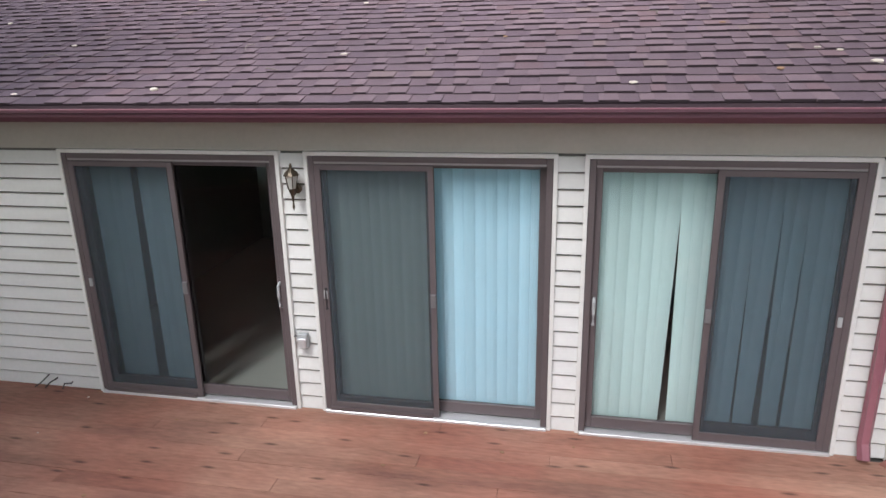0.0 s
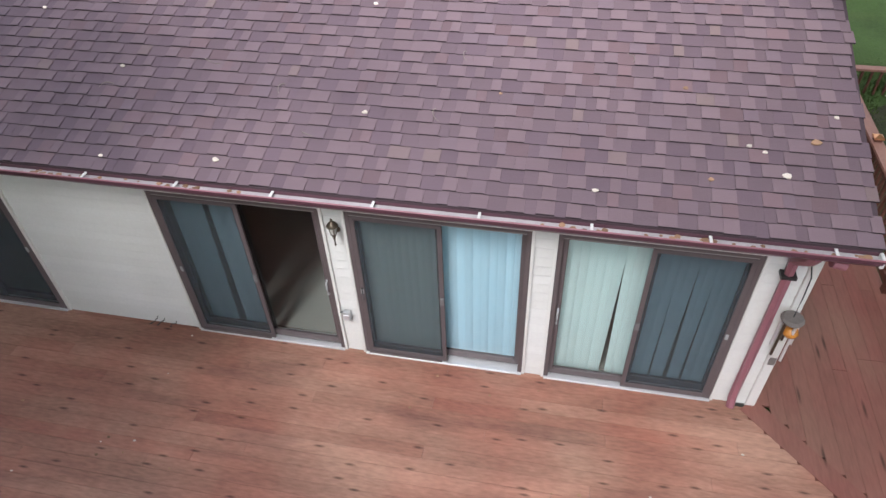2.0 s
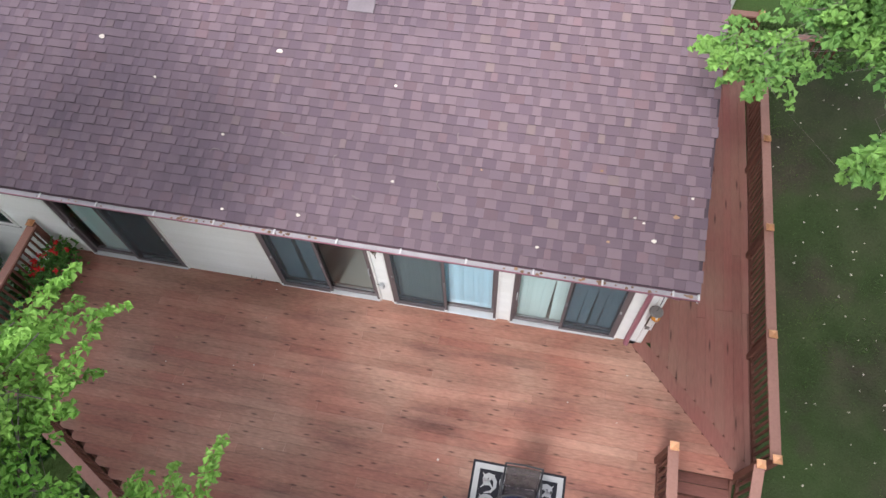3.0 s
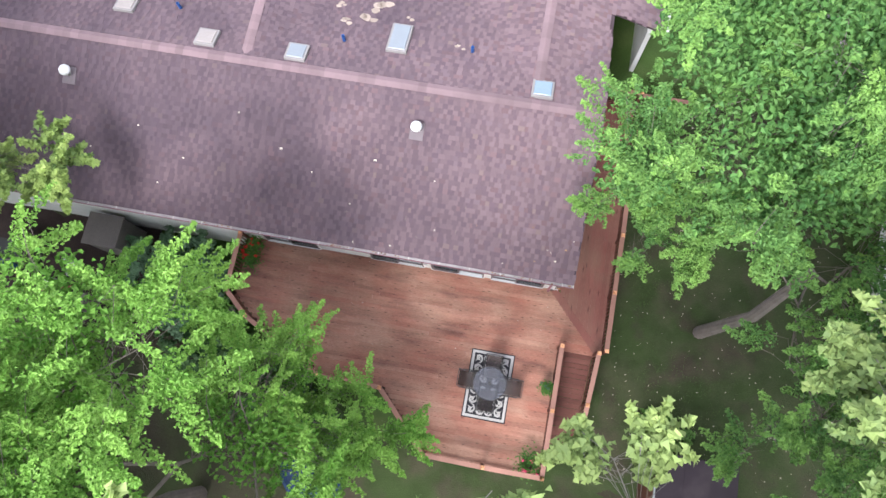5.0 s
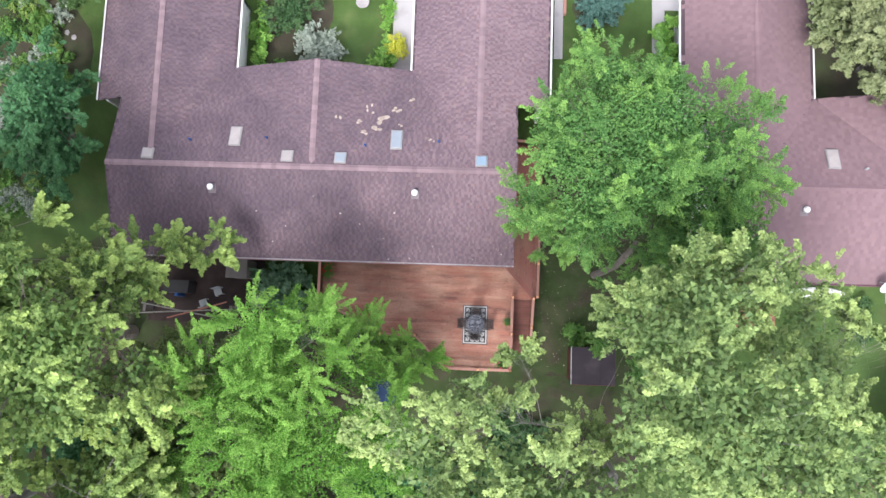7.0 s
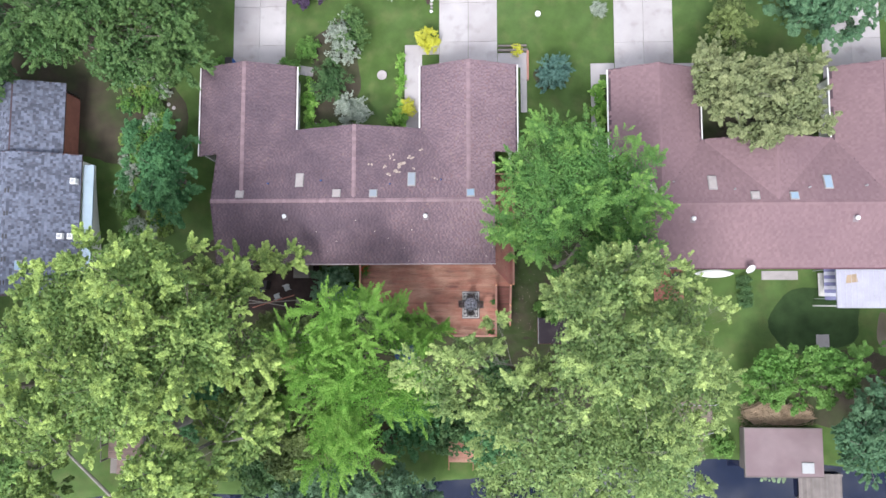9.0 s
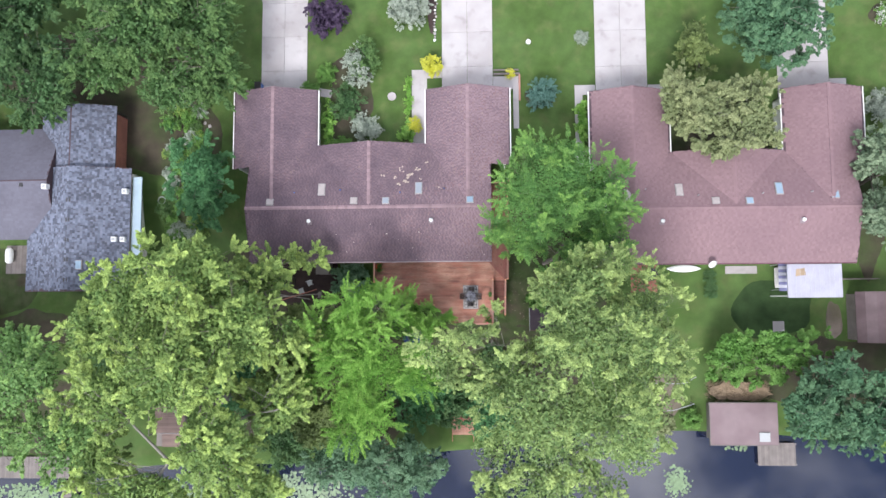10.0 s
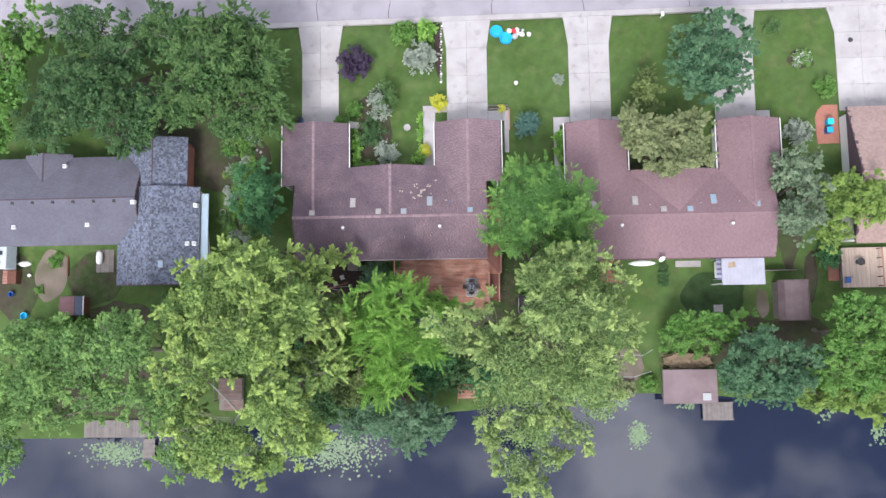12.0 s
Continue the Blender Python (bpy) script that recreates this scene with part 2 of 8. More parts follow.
BLACK = mat("rug_black", (0.028, 0.026, 0.032), 0.95, 0.15, 6, 120, 0.3)
WHITE = mat("rug_cream", (0.5, 0.48, 0.47), 0.95, 0.1, 6, 120, 0.3)
WHITEPAINT = mat("white_paint", (0.78, 0.78, 0.78), 0.5, 0.05, 4, 50, 0.05)
BLUEPLASTIC = mat("blue_plastic", (0.02, 0.36, 0.62), 0.4, 0.08, 4, 50, 0.05)
BLUETARP = mat("blue_tarp", (0.03, 0.1, 0.32), 0.5, 0.2, 3, 50, 0.2)
REDPLASTIC = mat("red_plastic", (0.5, 0.03, 0.05), 0.5, 0.1, 4, 50, 0.05)
CLOTH = mat("pale_cloth", (0.6, 0.58, 0.57), 0.9, 0.2, 5, 60, 0.4)
BARK = mat("bark", (0.2, 0.17, 0.15), 0.95, 0.3, 3, 25, 0.8, dist=0.03)
BARK_PALE = mat("bark_pale", (0.23, 0.215, 0.195), 0.9, 0.25, 3, 25, 0.6, dist=0.02)
MULCH = mat("mulch", (0.05, 0.034, 0.032), 0.95, 0.35, 2, 25, 0.8, dist=0.03)
BRICKS = mat("brick_paver", (0.33, 0.14, 0.105), 0.85, 0.2, 2, 30, 0.3, rnd=0.12)
STONE = mat("stone", (0.36, 0.33, 0.33), 0.9, 0.2, 2, 30, 0.4, rnd=0.15)
BANKWOOD = mat("bank_boards", (0.24, 0.17, 0.15), 0.85, 0.22, 1.5, 25, 0.3, rnd=0.12)
STRAW = mat("straw", (0.32, 0.24, 0.165), 0.95, 0.3, 3, 40, 0.5)
GRIT = mat("bare_mat", (0.42, 0.34, 0.29), 0.9, 0.2, 8, 60, 0.1, rnd=0.2)
TERRA = mat("plant_pot", (0.12, 0.07, 0.055), 0.7, 0.15, 5, 50, 0.1)
PETAL_RED = mat("petal_red", (0.62, 0.03, 0.03), 0.6, 0.1, 8, 60, 0.0, rnd=0.2)
PETAL_PINK = mat("petal_pink", (0.75, 0.1, 0.2), 0.6, 0.1, 8, 60, 0.0, rnd=0.2)
AMBER = mat("amber_glass", (0.55, 0.22, 0.04), 0.15, 0.2, 10, 60, 0.0, spec=0.8)
DEBRIS = mat("dry_leaf", (0.3, 0.18, 0.11), 0.9, 0.3, 8, 60, 0.2, rnd=0.4)
PALE_LEAF = mat("pale_leaf", (0.66, 0.58, 0.5), 0.8, 0.2, 8, 60, 0.1, rnd=0.2)
TWIG = mat("twig", (0.24, 0.2, 0.18), 0.9, 0.2, 8, 60, 0.2)
WATER = mat("water", (0.012, 0.016, 0.036), 0.03, 0.12, 0.3, 3, 0.02, spec=0.95, dist=0.02)
LILY = mat("lily_pad", (0.15, 0.22, 0.115), 0.45, 0.15, 4, 40, 0.05, rnd=0.25, spec=0.5)


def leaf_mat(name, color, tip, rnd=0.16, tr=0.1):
    return mat(name, color, 0.55, 0.1, 0.6, 6, 0.0, rnd=rnd, tint=tip, tint_scale=0.95, tint_amount=0.9, speck=0.1, translucent=tr, spec=0.25, leaf_tone=True)


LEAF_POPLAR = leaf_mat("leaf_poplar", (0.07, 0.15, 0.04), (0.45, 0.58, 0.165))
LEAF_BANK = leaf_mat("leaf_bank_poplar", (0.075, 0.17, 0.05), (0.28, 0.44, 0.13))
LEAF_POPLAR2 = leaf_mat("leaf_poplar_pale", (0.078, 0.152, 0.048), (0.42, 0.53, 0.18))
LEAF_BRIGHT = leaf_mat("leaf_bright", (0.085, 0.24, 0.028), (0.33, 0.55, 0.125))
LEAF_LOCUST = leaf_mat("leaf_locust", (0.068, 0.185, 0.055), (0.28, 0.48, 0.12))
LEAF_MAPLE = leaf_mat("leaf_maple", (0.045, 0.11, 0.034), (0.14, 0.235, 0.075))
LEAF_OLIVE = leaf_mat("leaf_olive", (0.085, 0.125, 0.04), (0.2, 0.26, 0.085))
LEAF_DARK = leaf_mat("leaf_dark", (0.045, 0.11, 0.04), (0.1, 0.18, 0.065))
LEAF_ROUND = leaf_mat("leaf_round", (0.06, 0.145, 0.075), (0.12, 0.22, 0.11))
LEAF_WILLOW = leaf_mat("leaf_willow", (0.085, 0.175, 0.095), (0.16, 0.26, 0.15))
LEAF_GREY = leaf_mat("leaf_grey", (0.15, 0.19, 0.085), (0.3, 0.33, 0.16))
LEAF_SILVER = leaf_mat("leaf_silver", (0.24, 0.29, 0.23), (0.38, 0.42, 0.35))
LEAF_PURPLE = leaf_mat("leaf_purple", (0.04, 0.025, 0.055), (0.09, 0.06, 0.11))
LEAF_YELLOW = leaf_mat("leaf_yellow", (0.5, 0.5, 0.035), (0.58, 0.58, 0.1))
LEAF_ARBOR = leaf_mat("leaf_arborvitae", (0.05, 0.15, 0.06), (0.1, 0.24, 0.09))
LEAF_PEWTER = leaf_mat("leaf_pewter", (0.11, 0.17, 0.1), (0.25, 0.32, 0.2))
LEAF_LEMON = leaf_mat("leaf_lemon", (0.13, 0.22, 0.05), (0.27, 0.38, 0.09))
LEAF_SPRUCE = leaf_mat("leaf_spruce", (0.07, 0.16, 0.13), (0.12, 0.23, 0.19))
LEAF_SHRUB = leaf_mat("leaf_shrub", (0.075, 0.19, 0.035), (0.17, 0.31, 0.075))
PETAL_WHITE = mat("petal_white", (0.5, 0.52, 0.46), 0.6, 0.1, 8, 60, 0.0, rnd=0.2)

GRASS = mat("lawn", (0.058, 0.104, 0.024), 0.95, 0.3, 0.9, 22, 0.8, tint=(0.078, 0.13, 0.04), tint_scale=0.22, tint_amount=0.7, dist=0.03, marks=((0.1, 0.125, 0.045), 0.7, 0.5, 0.68, 0.6))
GRAVEL = mat("pebbly_earth", (0.2, 0.16, 0.135), 0.95, 0.3, 1.0, 20, 0.6, tint=(0.09, 0.085, 0.05), tint_scale=0.5, tint_amount=0.8, dist=0.03)
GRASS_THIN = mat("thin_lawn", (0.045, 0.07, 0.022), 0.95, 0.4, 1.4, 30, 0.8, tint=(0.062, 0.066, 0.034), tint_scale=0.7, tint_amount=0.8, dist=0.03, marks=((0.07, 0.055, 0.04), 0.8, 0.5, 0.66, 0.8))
BLADE = mat("grass_blade", (0.055, 0.1, 0.026), 0.8, 0.1, 0.6, 8, 0.0, rnd=0.35, tint=(0.13, 0.19, 0.06), tint_amount=0.6, translucent=0.25)
# lawn with a cast shade painted in as darker green
GRASS_DARK = mat("shade_toned_lawn", (0.028, 0.056, 0.018), 0.95, 0.35, 1.2, 28, 0.8, tint=(0.04, 0.075, 0.025), tint_scale=0.5, tint_amount=0.7, dist=0.03)
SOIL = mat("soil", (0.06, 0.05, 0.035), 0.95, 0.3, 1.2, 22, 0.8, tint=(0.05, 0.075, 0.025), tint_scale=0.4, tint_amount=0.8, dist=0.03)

# ---- building tools ----
def link(name, bm, material, parent=None, label="", smooth=False):
    me = bpy.data.meshes.new(name)
    if smooth:
        for f in bm.faces:
            f.smooth = True
    bm.to_mesh(me)
    bm.free()
    if not smooth:
        me.shade_flat()
    me.materials.append(material)
    ob = new(name, me)
    ob.parent = parent
    if label:
        tagged(ob, label)
    return ob


part = link


def thing(name, label, category, at=(0, 0, 0), group="", kind="", rz=0.0):
    ob = new(name)
    ob.matrix_world = pose(*at, 0, 0, rz)
    ob.empty_display_size = 0.2
    return tagged(ob, label, category, group, kind)


def add_box(bm, x0, x1, y0, y1, z0, z1, bevel=0.0):
    r = bmesh.ops.create_cube(bm, size=1)
    vs = r["verts"]
    for v in vs:
        v.co = Vector(((x0 + x1) / 2 + v.co.x * (x1 - x0), (y0 + y1) / 2 + v.co.y * (y1 - y0), (z0 + z1) / 2 + v.co.z * (z1 - z0)))
    if bevel:
        es = {e for v in vs for e in v.link_edges}
        bmesh.ops.bevel(bm, geom=list(es), offset=bevel, segments=1, affect="EDGES")
    return bm


def box(x0, x1, y0, y1, z0, z1, bevel=0.0):
    return add_box(bmesh.new(), x0, x1, y0, y1, z0, z1, bevel)


def add_tube(bm, points, radii, sides=8, caps=True):
    """A tapered tube along a line of points."""
    rings = []
    for i, p in enumerate(points):
        p = Vector(p)
        a = Vector(points[max(i - 1, 0)])
        b = Vector(points[min(i + 1, len(points) - 1)])
        d = (b - a).normalized()
        q = d.to_track_quat("Z", "Y")
        rings.append([bm.verts.new(p + q @ Vector((math.cos(k * math.tau / sides), math.sin(k * math.tau / sides), 0)) * radii[i]) for k in range(sides)])
    for r0, r1 in zip(rings, rings[1:]):
        for k in range(sides):
            f = bm.faces.new((r0[k], r0[(k + 1) % sides], r1[(k + 1) % sides], r1[k]))
            f.smooth = True
    if caps:
        bm.faces.new(rings[0][::-1])
        bm.faces.new(rings[-1])
    return bm


def tube(points, radii, sides=8):
    return add_tube(bmesh.new(), points, radii, sides)


def add_prism(bm, outline, z0, z1):
    lo = [bm.verts.new((x, y, z0)) for x, y in outline]
    hi = [bm.verts.new((x, y, z1)) for x, y in outline]
    bm.faces.new(hi)
    bm.faces.new(lo[::-1])
    for i in range(len(outline)):
        j = (i + 1) % len(outline)
        bm.faces.new((lo[i], lo[j], hi[j], hi[i]))
    return bm


def prism(outline, z0, z1):
    bm = add_prism(bmesh.new(), outline, z0, z1)
    bmesh.ops.recalc_face_normals(bm, faces=bm.faces)
    return bm


def lathe(profile, sides=14):
    bm = bmesh.new()
    rings = [[bm.verts.new((r * math.cos(k * math.tau / sides), r * math.sin(k * math.tau / sides), z)) for k in range(sides)] for r, z in profile]
    for a, b in zip(rings, rings[1:]):
        for k in range(sides):
            f = bm.faces.new((a[k], a[(k + 1) % sides], b[(k + 1) % sides], b[k]))
            f.smooth = True
    bm.faces.new(rings[0][::-1])
    bm.faces.new(rings[-1])
    return bm


def moved(bm, m):
    bmesh.ops.transform(bm, matrix=m, verts=bm.verts)
    return bm


def mesh_from(name, verts, faces, material, parent=None, smooth=False):
    me = bpy.data.meshes.new(name)
    verts, faces = np.asarray(verts, np.float32), np.asarray(faces, np.int32)
    me.vertices.add(len(verts))
    me.vertices.foreach_set("co", verts.ravel())
    k = faces.shape[1]
    me.loops.add(faces.size)
    me.loops.foreach_set("vertex_index", faces.ravel())
    me.polygons.add(len(faces))
    me.polygons.foreach_set("loop_start", np.arange(0, faces.size, k, dtype=np.int32))
    me.update(calc_edges=True)
    if not smooth:
        me.shade_flat()
    me.materials.append(material)
    ob = new(name, me)
    ob.parent = parent
    return ob


rng = np.random.default_rng(7)


def unit(v):
    return v / np.maximum(np.linalg.norm(v, axis=1, keepdims=True), 1e-9)


def leaf_quads(centres, normals, sizes, aspect=0.62, g=rng, simple=False):
    """Small folded leaf blades: one quad each, a diamond along its length; simple: one pointed triangle each."""
    n = len(centres)
    normals = unit(normals)
    along = unit(np.cross(normals, unit(g.normal(size=(n, 3)))))
    side = np.cross(normals, along)
    s = sizes[:, None]
    droop = normals * s * 0.14
    if simple:
        v = np.stack([centres - along * s * 0.45 - side * s * aspect * 0.62, centres - along * s * 0.45 + side * s * aspect * 0.62, centres + along * s * 0.6 - droop], 1)
        return v.reshape(-1, 3), np.arange(3 * n).reshape(n, 3)
    v = np.stack([centres - along * s * 0.5 - droop, centres - side * s * 0.5 * aspect + droop, centres + along * s * 0.5 - droop, centres + side * s * 0.5 * aspect + droop], 1)
    return v.reshape(-1, 3), np.arange(4 * n).reshape(n, 4)

# ---- ground, water, paving ----
WATER_Z = -2.55


def smooth(a, b, v):
    t = np.clip((v - a) / (b - a), 0, 1)
    return t * t * (3 - 2 * t)


def shore_y(x):
    return np.interp(x, [-200, -46, -30, -15, 0, 8, 14, 20, 30, 45, 200], [-16, -15.5, -14.2, -13.8, -12.5, -11.2, -10.6, -10.6, -11.2, -12, -13])


def ground_z(x, y):
    z = -0.2 - 1.5 * (1 - smooth(4.0, 13.0, y)) - 0.65 * (1 - smooth(-10, 0, y))
    z = z - 2.2 * (1 - smooth(shore_y(x) - 2.5, shore_y(x) + 0.6, y)) * smooth(-60, -45, y)
    z = z - 0.5 * smooth(32.6, 33.1, y) * (1 - smooth(43.2, 43.8, y))
    return z + 1.5 * (1 - smooth(-60, -45, y))


def axis_steps(lo, hi, near_lo, near_hi, step):
    far = [near_lo - 12, near_lo - 40, near_lo - 120, near_lo - 400, lo]
    farther = [near_hi + 12, near_hi + 40, near_hi + 120, near_hi + 400, hi]
    return np.array(far[::-1] + list(np.arange(near_lo, near_hi + step / 2, step)) + farther)


gx, gy = axis_steps(-1800, 1800, -60, 60, 0.75), axis_steps(-1800, 1800, -30, 48, 0.75)
GX, GY = np.meshgrid(gx, gy)
bumps = 0.03 * np.sin(GX * 0.9 + 1.7 * np.sin(GY * 0.5)) * np.sin(GY * 0.8)
GZ = ground_z(GX, GY) + bumps
idx = np.arange(GX.size).reshape(GX.shape)
ground = mesh_from("ground", np.stack([GX, GY, GZ], -1).reshape(-1, 3),
                   np.stack([idx[:-1, :-1], idx[:-1, 1:], idx[1:, 1:], idx[1:, :-1]], -1).reshape(-1, 4), GRASS)
for poly in ground.data.polygons:
    poly.use_smooth = True
tagged(ground, "mown green lawn sloping down to the canal", "ground", kind="structure")

water = link("water", box(-400, 400, -55, -9.5, WATER_Z - 0.3, WATER_Z), WATER)
tagged(water, "dark still canal water reflecting clouds", "water", kind="structure")


def sheet(name, outline, material, label, category="paving", lift=0.03, base=None, thick=0.12):
    """A flat paved or planted patch on the ground."""
    xs, ys = [p[0] for p in outline], [p[1] for p in outline]
    z = float(ground_z(sum(xs) / len(xs), sum(ys) / len(ys))) if base is None else base
    ob = link(name, prism(outline, z - thick, z + lift), material)
    return tagged(ob, label, category, kind="structure")


def draped(name, cx, cy, rx, ry, material, label, lift=0.05, rings=7, sides=28, wob=0.18):
    """An uneven bed that follows the slope."""
    bm = bmesh.new()
    g = np.random.default_rng(int(abs(cx * 31 + cy * 17)) + 3)
    ph = g.uniform(0, 6.28, 4)
    grid = []
    for i in range(rings + 1):
        ring = []
        for k in range(sides):
            a = k * math.tau / sides
            r = (i / rings) * (1 + wob * math.sin(2 * a + ph[0]) + wob * 0.6 * math.sin(5 * a + ph[1]))
            x, y = cx + rx * r * math.cos(a), cy + ry * r * math.sin(a)
            ring.append(bm.verts.new((x, y, float(ground_z(x, y)) + lift * (1 - (i / rings) ** 4) + (0.012 if i < rings else -0.03) + 0.03 * (i < rings))))
        grid.append(ring)
    for a, b in zip(grid, grid[1:]):
        for k in range(sides):
            bm.faces.new((a[k], b[k], b[(k + 1) % sides], a[(k + 1) % sides]))
    return tagged(link(name, bm, material, smooth=True), label, "planting bed", kind="structure")


# road, kerb and driveways
road = link("road", box(-400, 400, 33.3, 43.2, -0.8, -0.2), ASPHALT)
tagged(road, "pale grey asphalt street with dark stains", "road", kind="structure")
kerb = link("kerb", box(-400, 400, 32.75, 33.35, -0.5, -0.12, 0.02), CONCRETE)
tagged(kerb, "pale concrete kerb along the street", "kerb", kind="structure")
crack = thing("road_joint", "dark tar-filled joints across the street", "road joint", kind="structure")
for cx in (-17.2, -8.6, 3.5, 14.0, 26.0, 36.5):
    pts = [(cx + 0.12 * math.sin(k * 1.7 + cx), 33.5 + k * 0.9) for k in range(9)]
    bm = bmesh.new()
    vs = [(bm.verts.new((x - 0.035, y, -0.193)), bm.verts.new((x + 0.035, y, -0.193))) for x, y in pts]
    for a, b in zip(vs, vs[1:]):
        bm.faces.new((a[0], a[1], b[1], b[0]))
    part("joint", bm, ROOF_DECK, crack)


def driveway(x0, x1, y0, label, y1=32.74, flare=0.5):
    """Slabs in two columns with open joints, flaring at the street."""
    ob = thing("driveway", label, "driveway", kind="structure")
    rows = 4
    xm = (x0 + x1) / 2
    for i in range(rows):
        ya, yb = y0 + (y1 - y0) * i / rows, y0 + (y1 - y0) * (i + 1) / rows
        fa, fb = (flare if i == rows - 1 else 0) * 0.0, flare if i == rows - 1 else 0
        for a, b, c, d in ((x0 - fa, xm, x0 - fb, xm), (xm, x1 + fa, xm, x1 + fb)):
            g = 0.012
            part("slab", prism([(a + g, ya + g), (b - g, ya + g), (d - g, yb - g), (c + g, yb - g)], -0.4, -0.13), CONCRETE, ob)
    return ob


driveway(-18.95, -14.6, 19.6, "worn pale concrete driveway before the garage")
driveway(-1.95, 2.75, 19.6, "clean pale concrete driveway of jointed slabs")
driveway(12.1, 16.75, 19.2, "pale concrete driveway with dark cross joints")
driveway(28.3, 32.8, 19.2, "shaded concrete driveway beside a round tree")
driveway(41.9, 47.5, 20.7, "wide pale concrete driveway with a manhole", flare=0.7)
manhole = link("manhole_cover", moved(lathe([(0.28, 0), (0.28, 0.02), (0.24, 0.03)], 16), Matrix.Translation((43.6, 28.8, -0.13))), BLACKMETAL)
tagged(manhole, "round dark iron manhole cover in the driveway", "manhole")
# walks
sheet("pavement", [(-4.75, 15.3), (-3.35, 15.3), (-3.35, 21.9), (-1.97, 21.9), (-1.97, 22.7), (-4.75, 22.7)], CONCRETE, "pale concrete front walk beside the garage", lift=0.05)
sheet("pavement", [(2.77, 20.7), (4.6, 20.7), (4.6, 17.0), (5.1, 17.0), (5.1, 21.9), (2.77, 21.9)], CONCRETE, "pale concrete side walk beside the garage", lift=0.05)
sheet("pavement", [(-12.0, 15.4), (-11.2, 15.4), (-11.4, 20.8), (-14.5, 21.4), (-14.5, 20.6), (-12.2, 20.2)], STONE, "narrow grey garden path in the courtyard", lift=0.04)
sheet("pavement", [(10.2, 13.5), (10.9, 13.5), (10.9, 20.0), (12.05, 20.0), (12.05, 20.9), (10.2, 20.9)], CONCRETE, "concrete walk beside the neighbouring garage", lift=0.05)
sheet("pavement", [(16.8, 20.0), (18.4, 20.0), (18.4, 20.8), (16.8, 20.8)], CONCRETE, "short concrete apron beside the driveway", lift=0.05)
sheet("pavement", [(32.85, 20.0), (34.3, 20.0), (34.3, 21.0), (32.85, 21.0)], CONCRETE, "short concrete apron beside the garage", lift=0.05)
sheet("pavement", [(-29.4, 12.5), (-28.6, 12.5), (-28.4, 20.0), (-29.3, 20.0)], STONE, "grey paving beside the grey-roofed house", lift=0.05, base=-0.4)

# beds
draped("planting_bed", -10.6, 20.0, 2.6, 4.6, SOIL, "dark courtyard bed with shrubs")
draped("planting_bed", -2.9, 29.5, 0.5, 3.4, MULCH, "narrow mulch bed edging the driveway", wob=0.05)
draped("planting_bed", 7.1, 20.0, 1.3, 1.3, SOIL, "bare earth ring round the blue spruce")
draped("planting_bed", 38.0, 26.7, 1.3, 1.2, SOIL, "round lawn bed with white flowers")
draped("planting_bed", -25.0, 14.5, 2.6, 5.5, SOIL, "overgrown side garden bed of earth and weeds")
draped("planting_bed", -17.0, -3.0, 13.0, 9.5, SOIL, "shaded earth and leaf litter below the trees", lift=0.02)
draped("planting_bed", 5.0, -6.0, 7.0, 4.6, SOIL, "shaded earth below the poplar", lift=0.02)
# sparse grass, its colour also darkened for the shade of the trees
draped("planting_bed", 7.9, 3.8, 5.2, 9.0, GRASS_THIN, "thin grass beside the deck with tree shade in its colour", lift=0.012, rings=12, sides=40, wob=0.06)
draped("planting_bed", 1.6, -2.6, 6.6, 2.8, GRASS_THIN, "thin grass below the deck with tree shade in its colour", lift=0.016, wob=0.1)
draped("planting_bed", -49.6, 3.9, 2.1, 3.4, GRAVEL, "bare pebbly earth behind the grey house", lift=0.02, wob=0.06)
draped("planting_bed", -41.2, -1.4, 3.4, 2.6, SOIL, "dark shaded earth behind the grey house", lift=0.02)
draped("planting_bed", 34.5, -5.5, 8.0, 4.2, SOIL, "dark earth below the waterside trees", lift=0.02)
# sheet stands in for the shade lying on this lawn
draped("planting_bed", 27.6, 0.4, 3.9, 2.7, GRASS_DARK, "lawn behind the pink-roofed house with shade in its colour", lift=0.012, wob=0.08)
draped("planting_bed", 18.0, -7.4, 2.0, 2.0, GRAVEL, "pale bare bank above the waterline", lift=0.02, wob=0.1)
draped("planting_bed", -44.0, 3.4, 3.6, 3.6, GRASS_THIN, "thin lawn behind the grey house", lift=0.012, wob=0.08)
draped("planting_bed", -54.0, 2.4, 2.6, 4.6, SOIL, "bare trodden earth beside the camper", lift=0.014, wob=0.08)
# dark sheet over the lawn colour below the poplar
draped("planting_bed", -42.0, -9.4, 9.0, 4.6, SOIL, "dark earth sheet below the bank poplar", lift=0.02)
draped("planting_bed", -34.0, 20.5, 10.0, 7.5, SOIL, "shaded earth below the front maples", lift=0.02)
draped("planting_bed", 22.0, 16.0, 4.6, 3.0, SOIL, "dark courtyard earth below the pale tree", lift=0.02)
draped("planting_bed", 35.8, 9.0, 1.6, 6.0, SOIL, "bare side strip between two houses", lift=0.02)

# ---- houses ----
WEDGE_W = (0.09, 0.12, 0.15, 0.19)


def wedge(w, length, t):
    """One shingle: butt end raised, sloping to nothing at its head. x across, y up the slope."""
    h = w / 2 - 0.0008
    return [(-h, 0, 0), (h, 0, 0), (h, 0, t), (-h, 0, t), (h, length, 0.001), (-h, length, 0.001)]


wedge_meshes = {}
LOW_TAB = {"shingle": SHINGLE_LOW, "shingle_pink": SHINGLE_PINK_LOW}


